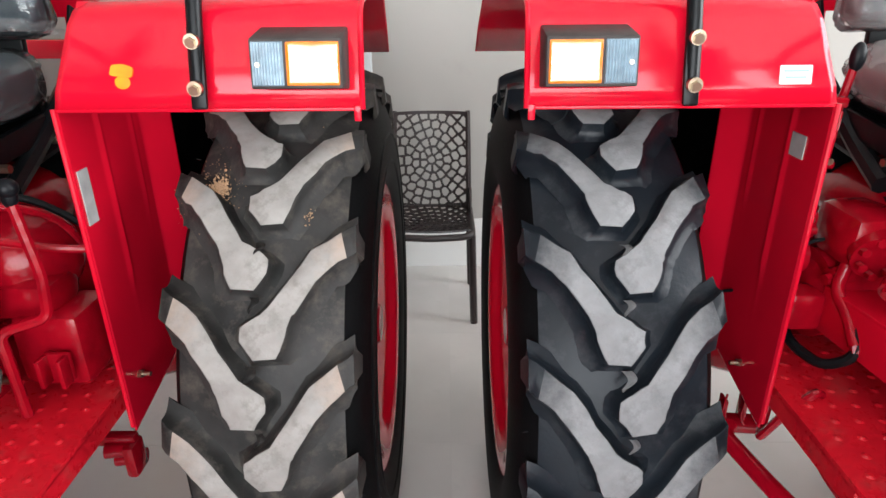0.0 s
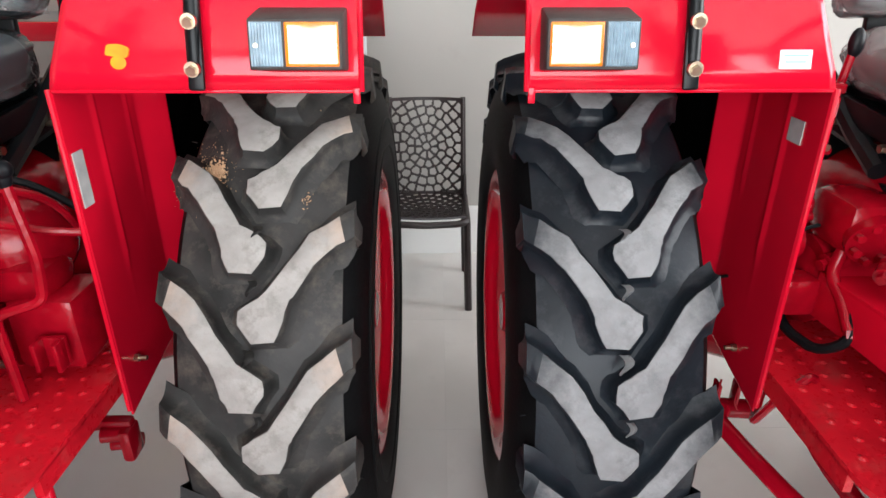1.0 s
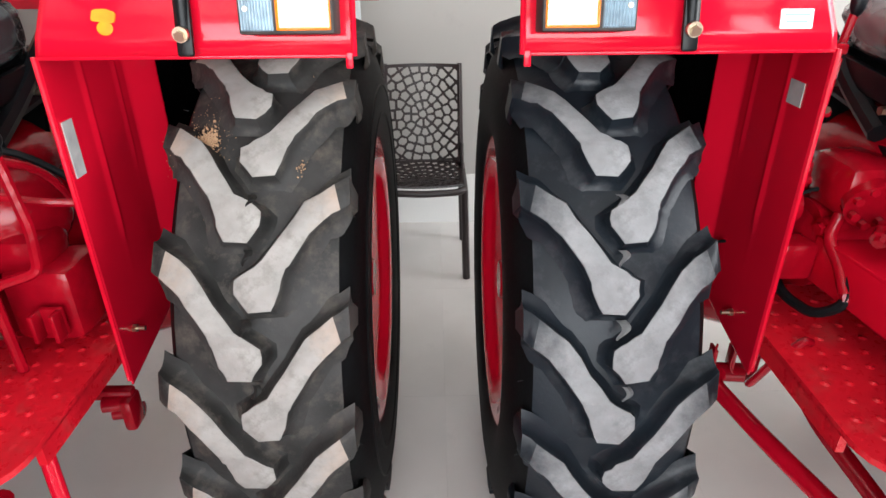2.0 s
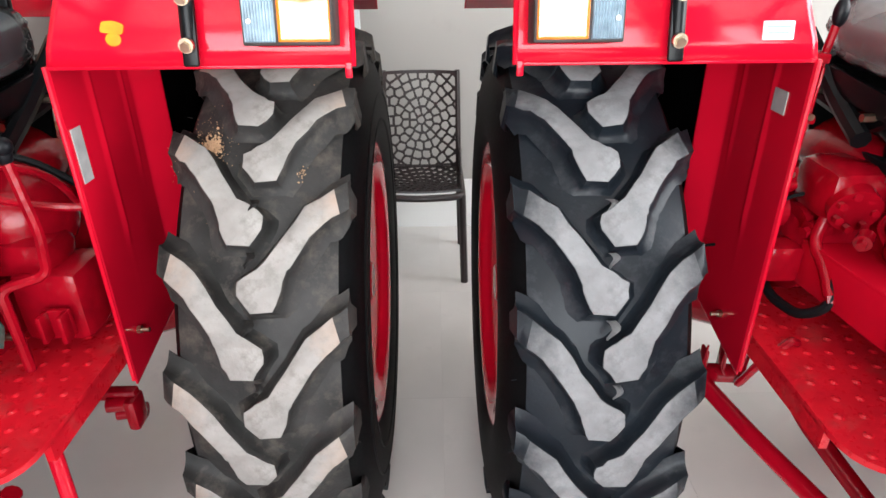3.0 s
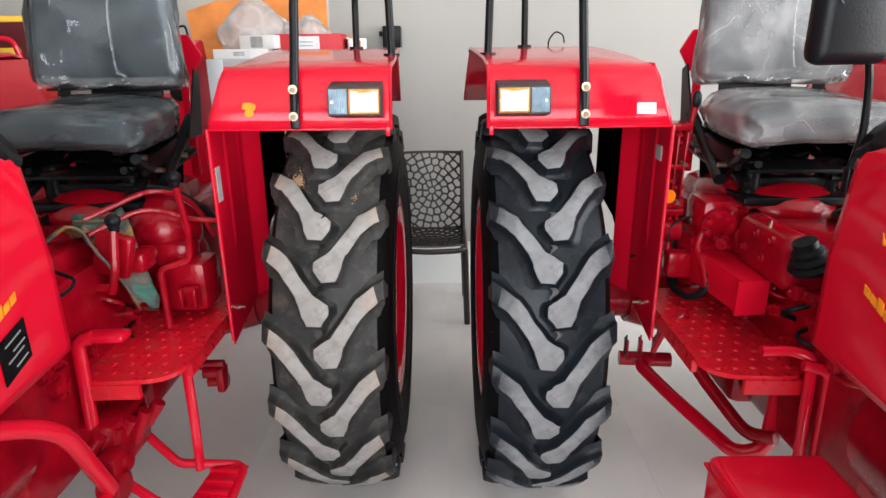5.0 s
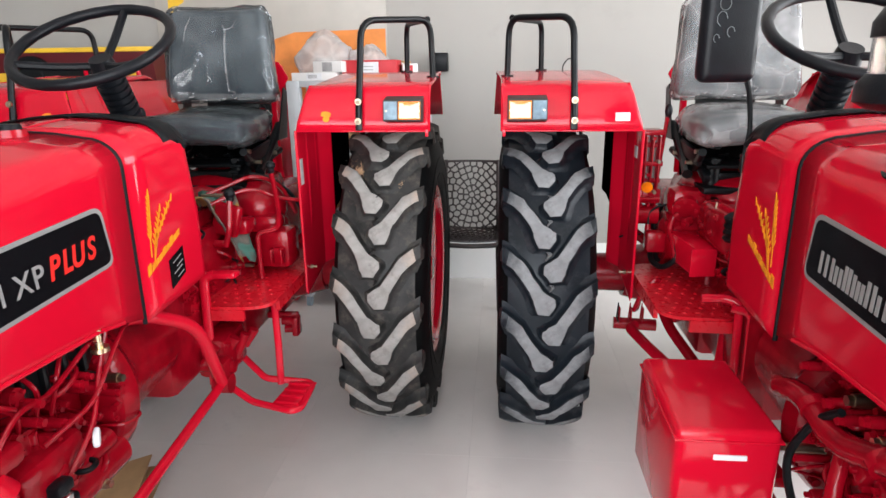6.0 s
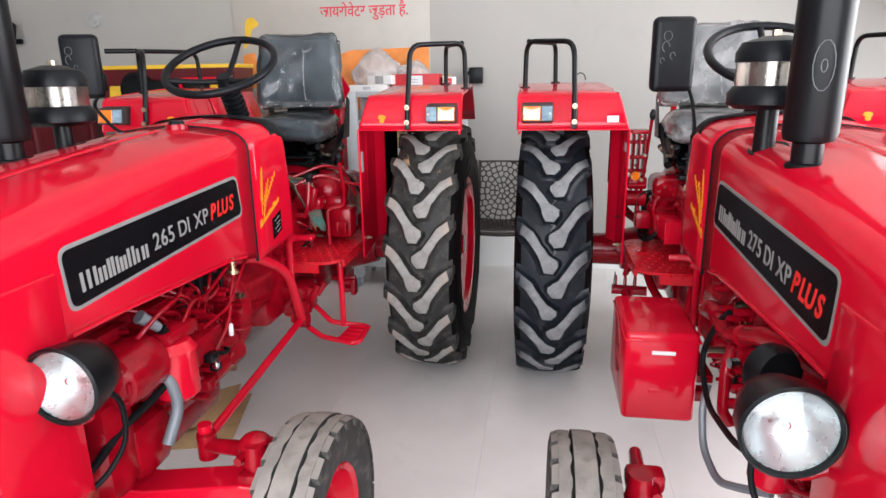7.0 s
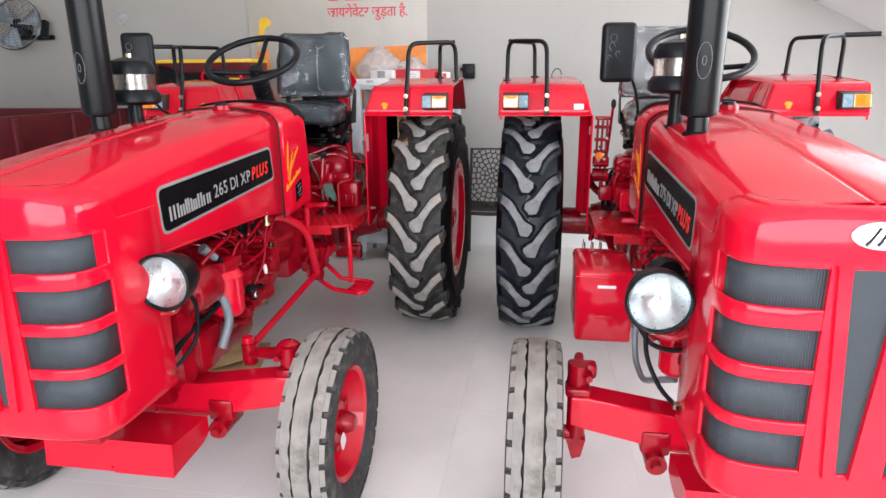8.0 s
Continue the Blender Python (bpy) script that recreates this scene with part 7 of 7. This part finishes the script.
carton("carton", (-0.74, 2.86, TOP), (0.36, 0.20, 0.125), CARTON_RED, "red printed carton with a white label on the rack")
carton("carton", (-1.09, 2.80, TOP), (0.30, 0.22, 0.05), CARTON_WHITE, "flat white carton on the rack")
carton("carton", (-0.50, 2.92, TOP), (0.10, 0.18, 0.10), CARTON_WHITE, "small white carton on the rack", CARTON_RED, 12)
carton("carton", (-0.99, 2.78, TOP + 0.05), (0.20, 0.16, 0.07), CARTON_WHITE, "white folded carton on the rack", STICKER_GREY, -9)
carton("carton", (-0.58, 3.05, TOP), (0.14, 0.12, 0.12), CARDBOARD, "brown cardboard carton on the rack", CARTON_WHITE, 5)
for i in range(5):
    carton("carton", (-1.10 + i * 0.15, 2.88, 1.092 if i % 2 else 0.642), (0.13, 0.28, 0.18 + 0.03 * i), CARDBOARD, "brown cardboard carton on a rack shelf", CARTON_WHITE)


def parcel_bag(x, y, z, r, seed, label):
    rnd = random.Random(seed)
    bm = B()
    bmesh.ops.create_icosphere(bm, subdivisions=4, radius=1)
    off = Vector((rnd.uniform(-9, 9), rnd.uniform(-9, 9), rnd.uniform(-9, 9)))
    for v in bm.verts:
        d = 1 + 0.22 * noise.noise(v.co * 1.6 + off) + 0.10 * noise.noise(v.co * 4.3 + off) + 0.03 * noise.noise(v.co * 12 + off)
        p = v.co * d
        if p.z > 0.5:
            p.x *= 1 - 0.5 * (p.z - 0.5)
            p.y *= 1 - 0.5 * (p.z - 0.5)
        p.z = max(p.z, -0.72)
        v.co = Vector((p.x * r[0], p.y * r[1], (p.z + 0.72) * r[2]))
    t = thing("plastic_bag", pose(x, y, z), label, "plastic bag", "parcels on the rack")
    part("bag_skin", bm, FILM_MILKY, t, smooth=28)
    core = B()
    box(core, (0, 0, r[2] * 0.45), (r[0] * 0.9, r[1] * 0.8, r[2] * 0.8), 0.02, (4, 6, 15))
    part("contents", core, CARTON_WHITE, t)


parcel_bag(-1.08, 2.98, TOP, (0.20, 0.13, 0.175), 2, "knotted milky plastic bag full of parts on the rack")
parcel_bag(-0.80, 3.02, TOP, (0.16, 0.11, 0.13), 8, "crumpled milky plastic bag on the rack")


def poster():
    p = thing("wall_poster", pose(0, WALL_Y, 0), "large cream printed poster with red lettering and orange artwork", "poster")
    x0, x1, z0, z1 = -2.46, -0.72, 1.35, 2.75
    part("sheet", box(B(), ((x0 + x1) / 2, -0.006, (z0 + z1) / 2), (x1 - x0, 0.012, z1 - z0), 0.001), POSTER, p)
    b = B()
    prism(b, [(x0 + 0.9, 1.36), (x1 - 0.01, 1.36), (x1 - 0.01, 1.875), (x0 + 1.05, 1.86), (x0 + 0.85, 1.80)], "y", -0.0145, -0.012)
    part("orange_band", b, ORANGE_PAINT, p, smooth=0)
    b = B()
    prism(b, round_outline([(-2.40, 1.55), (-2.27, 1.57), (-2.28, 1.86), (-2.40, 1.84)], 0.02), "y", -0.0145, -0.012)
    part("orange_figure", b, ORANGE_PAINT, p, smooth=0)
    b = B()
    prism(b, round_outline([(-2.39, 1.88), (-2.33, 1.93), (-2.30, 2.05), (-2.22, 2.09), (-2.28, 2.16), (-2.35, 2.13), (-2.36, 2.02)], 0.03), "y", -0.0145, -0.012)
    part("yellow_figure", b, YELLOW_PAINT, p, smooth=0)
    b = B()
    prism(b, round_outline([(-2.2, 1.5), (-1.75, 1.5), (-1.8, 1.68), (-2.15, 1.72)], 0.04), "y", -0.0145, -0.012)
    part("yellow_patch", b, YELLOW_PAINT, p, smooth=0)
    b = B()
    prism(b, [(-2.46, 2.34), (-2.38, 2.34), (-2.30, 2.75), (-2.46, 2.75)], "y", -0.0145, -0.012)
    part("red_corner", b, POSTER_INK, p, smooth=0)
    m = Matrix(((1, 0, 0, 0), (0, 0, -1, -0.0135), (0, 1, 0, 0), (0, 0, 0, 1)))
    words = Matrix.Translation((-1.665, 0, 2.135)) @ m
    line = lettering("poster_lettering", "\u091c\u093e\u092f\u0930\u094b\u0935\u0947\u091f\u0930 \u091c\u0941\u0921\u093c\u0924\u093e \u0939\u0948.", 0.125, POSTER_INK, p, words, 0.0008, bold=0.0012)
    xs = [v.co.x for v in line.data.vertices]
    line.matrix_local = words @ Matrix.Diagonal((0.765 / max(0.1, max(xs) - min(xs)), 1, 1, 1))
    x = -1.66
    for w in (0.11, 0.20, 0.22, 0.08):
        part("word_bar", box(B(), (x + w / 2, -0.0135, 2.315), (w - 0.02, 0.002, 0.075), 0), POSTER_INK, p)
        x += w + 0.05
    return p


poster()


def wall_fan(x, z):
    f = thing("wall_fan", pose(x, WALL_Y - 0.22, z, -18, 0, 8) @ Matrix.Scale(1.15, 4), "wall fan with a dull wire guard and dark blades", "fan")
    b = B()
    for k in range(9):
        r = 0.045 + k * 0.022
        o = -0.06 + 0.045 * (k / 8) ** 2
        lathe(b, [(r - 0.0016, o), (r, o - 0.0016), (r + 0.0016, o), (r, o + 0.0016)], 40, axis="y")
    for k in range(18):
        a = 2 * math.pi * k / 18
        tube(b, [(0.04 * math.cos(a), -0.06, 0.04 * math.sin(a)), (0.14 * math.cos(a), -0.045, 0.14 * math.sin(a)), (0.222 * math.cos(a), 0.0, 0.222 * math.sin(a)), (0.15 * math.cos(a), 0.06, 0.15 * math.sin(a))], 0.0016, 5, 0.03)
    lathe(b, [(0.218, -0.008), (0.226, 0), (0.218, 0.008)], 40, axis="y")
    part("wire_guard", b, DARK_WIRE, f, "dull grey wire guard")
    for k in range(3):
        b = B()
        a = 2 * math.pi * k / 3 + 0.4
        rows = []
        for i in range(6):
            r = 0.03 + 0.17 * i / 5
            rows.append([(r * math.cos(a + w), 0.02 * (w / 0.5), r * math.sin(a + w)) for w in (-0.5, -0.2, 0.1, 0.4)])
        loft(b, rows)
        thicken(part("fan_blade", b, BLUE_GREY, f), 0.003, 0)
    b = B()
    cyl(b, (0, 0.02, 0), (0, 0.15, 0), 0.06, 0.05, 24)
    part("motor", b, BLACK_PLASTIC, f)
    b = B()
    box(b, (0.235, 0.03, -0.03), (0.05, 0.06, 0.15), 0.012)
    box(b, (0.10, 0.14, -0.06), (0.30, 0.03, 0.04), 0.01)
    cyl(b, (0.0, 0.10, 0.0), (0.0, 0.26, 0.09), 0.03, seg=14)
    cyl(b, (0.0, 0.22, 0.075), (0.0, 0.265, 0.09), 0.07, seg=18)
    part("wall_bracket", b, BLACK_PLASTIC, f)


wall_fan(-4.80, 2.12)

kn = thing("wall_box", pose(-3.8, WALL_Y, 2.18), "small round grey junction box on the wall", "junction box")
part("cover", cyl(B(), (0, -0.02, 0), (0, 0, 0), 0.065, 0.07, 24), STICKER_GREY, kn)
part("screw", cyl(B(), (0, -0.023, 0), (0, -0.018, 0), 0.008, seg=8), STEEL, kn)

sp = thing("wall_speaker", pose(-0.325, WALL_Y, 1.635), "small black box mounted on the wall", "speaker")
part("case", box(B(), (0, -0.06, 0), (0.11, 0.11, 0.13), 0.008), BLACK_PLASTIC, sp)
part("bracket", box(B(), (-0.055, -0.02, 0.02), (0.06, 0.03, 0.03), 0.004), BLACK, sp)


def seed_drill():
    """A yellow hopper machine on a red frame behind the first tractor."""
    d = thing("seed_drill", pose(-2.75, 2.78, 0), "red and yellow seed drill parked against the wall", "seed drill")
    b = B()
    prism(b, [(-0.17, 1.72), (0.17, 1.72), (0.10, 1.36), (-0.10, 1.36)], "x", -0.55, 0.62)
    part("hopper", b, MAROON, d, "dark maroon sheet-metal hopper", smooth=0)
    for x0, x1 in ((-0.47, -0.24), (-0.05, 0.06), (0.40, 0.52)):
        part("yellow_panel", box(B(), ((x0 + x1) / 2, -0.148, 1.55), (x1 - x0, 0.012, 0.26), 0.004, (-11, 0, 0)), YELLOW_PAINT, d, "yellow painted panel")
    part("gear_cover", box(B(), (0.14, -0.17, 1.55), (0.5, 0.10, 0.17), 0.03), BLACK, d, "black gear cover")
    b = B()
    cyl(b, (-0.20, -0.20, 1.56), (-0.20, -0.12, 1.56), 0.14, seg=28)
    cyl(b, (-0.20, -0.22, 1.56), (-0.20, -0.19, 1.56), 0.09, 0.12, seg=28)
    part("drive_wheel", b, BLACK_RUBBER, d, "black drive wheel")
    part("hopper_lid", box(B(), (0.03, 0, 1.735), (1.19, 0.36, 0.03), 0.006), YELLOW_PAINT, d, "yellow hopper lid")
    for x in (-0.5, 0.0, 0.55):
        part("frame_post", box(B(), (x, 0, 0.74), (0.07, 0.09, 1.24), 0.006), RED, d)
        part("foot", box(B(), (x, 0, 0.045), (0.12, 0.55, 0.15), 0.008), RED, d)
        part("seed_tube", tube(B(), [(x + 0.12, -0.1, 1.36), (x + 0.14, -0.14, 1.0), (x + 0.10, -0.2, 0.2)], 0.022, 8, 0.1), BLACK_RUBBER, d)
    part("cross_beam", box(B(), (0.02, -0.1, 1.05), (1.2, 0.08, 0.10), 0.006), RED, d)
    part("cross_beam", box(B(), (0.02, -0.1, 0.55), (1.2, 0.08, 0.10), 0.006), RED, d)
    part("end_plate", prism(B(), round_outline([(-0.06, -0.02), (0.10, -0.02), (0.12, 1.42), (0.05, 1.63), (-0.07, 1.60), (-0.11, 1.20)], 0.03), "x", 1.25, 1.41), RED, d, "tall red end plate of the frame", smooth=0)
    part("end_boss", cyl(cyl(B(), (1.33, -0.06, 1.36), (1.33, -0.16, 1.36), 0.055, 0.05, 20), (1.33, -0.16, 1.36), (1.33, -0.175, 1.36), 0.02, seg=6), BLACK, d, "black bearing boss")
    part("tie_bar", box(B(), (0.95, 0.02, 1.30), (0.66, 0.06, 0.08), 0.006), RED, d)
    part("tie_bar", box(B(), (0.95, 0.02, 0.40), (0.66, 0.06, 0.08), 0.006), RED, d)
    part("rod", tube(B(), [(1.20, -0.04, 1.66), (1.36, -0.04, 1.70), (1.38, -0.04, 1.58)], 0.006, 8, 0.02), BLACK, d, "thin black rod")
    part("rod", tube(B(), [(1.30, -0.05, 1.50), (1.30, -0.05, 1.72)], 0.007, 8), BLACK, d, "thin black rod")
    part("handle_rail", tube(B(), [(0.2, -0.18, 1.40), (0.2, -0.24, 1.64), (0.55, -0.24, 1.64), (0.58, -0.2, 1.40)], 0.014, 8, 0.05), RED, d)


seed_drill()


def trailer():
    """An open maroon trailer body at the far side."""
    t = thing("trailer", pose(-4.35, 1.8, 0), "dark maroon open farm trailer with plain side boards", "trailer")
    for nm, c, s in (("side_board", (0.83, 0, 1.08), (0.05, 2.1, 0.5)), ("side_board", (-0.83, 0, 1.08), (0.05, 2.1, 0.5)), ("end_board", (0, -1.03, 1.08), (1.6, 0.05, 0.5)), ("end_board", (0, 1.03, 1.08), (1.6, 0.05, 0.5)), ("bed", (0, 0, 0.82), (1.7, 2.1, 0.06))):
        part(nm, box(B(), c, s, 0.006), MAROON, t)
    for k in range(4):
        part("stanchion", box(B(), (0.87, -0.9 + k * 0.6, 1.05), (0.03, 0.06, 0.52), 0.004), MAROON, t)
    part("chassis", box(B(), (0, 0, 0.70), (0.7, 1.9, 0.14), 0.01), BLACK, t)
    for s in (-1, 1):
        b = B()
        lathe(b, [(0.18, -0.07), (0.30, -0.085), (0.36, -0.07), (0.37, 0.0), (0.36, 0.07), (0.30, 0.085), (0.18, 0.07)], 36)
        part("tyre", b, RUBBER, t, place=pose(s * 0.55, 0.1, 0.34))
        part("axle_stub", cyl(B(), (s * 0.30, 0.1, 0.37), (s * 0.60, 0.1, 0.37), 0.05, seg=14), MAROON, t)
    part("axle_hanger", box(B(), (0, 0.1, 0.50), (0.6, 0.1, 0.30), 0.01), MAROON, t)


trailer()

cb = thing("cardboard_sheet", pose(-1.43, 0.50, FLOOR_Z, 0, 0, 14), "flattened brown cardboard box on the floor under a tractor", "cardboard")
part("lower_flap", box(B(), (0, 0, 0.004), (0.42, 0.50, 0.006), 0.001), CARDBOARD, cb)
part("upper_flap", box(B(), (0.03, 0.05, 0.045), (0.30, 0.34, 0.006), 0.001, (0, -12, 4)), CARDBOARD, cb)

wl = thing("loose_wire", pose(0.42, 1.80, 1.50), "thin black wire loop standing behind the mudguard", "wire")
part("loop", tube(B(), [(0, 0, 0.0), (-0.01, 0.0, 0.10), (0.02, 0, 0.135), (0.05, 0, 0.12), (0.055, 0, 0.09)], 0.003, 6, 0.03), BLACK_RUBBER, wl)


# ---- floor ----
def floor_tiles():
    bed = part("floor", box(B(), ((LEFT_X + RIGHT_X) / 2, (WALL_Y + FRONT_Y) / 2, -0.035 + FLOOR_Z), (RIGHT_X - LEFT_X, WALL_Y - FRONT_Y, 0.06), 0), GROUT, smooth=0)
    tagged(bed, "polished light grey vitrified tile floor", "floor", kind="structure")
    step, gap = 0.8, 0.0005
    b = box(B(), (0, 0, -0.005), (step - gap, step - gap, 0.01), 0.0002, seg=1)
    first = None
    nx, ny = int((RIGHT_X - LEFT_X) / step), int((WALL_Y - FRONT_Y) / step)
    for i in range(nx + 1):
        for j in range(ny + 1):
            x, y = LEFT_X + step * (i + 0.5), WALL_Y - step * (j + 0.5)
            if x > RIGHT_X or y < FRONT_Y - 0.4:
                continue
            if first is None:
                first = part("floor_tile", b, FLOOR_TILE, bed, smooth=0)
                first.matrix_local = pose(x, y, FLOOR_Z)
            else:
                again(first, pose(x, y, FLOOR_Z))


floor_tiles()
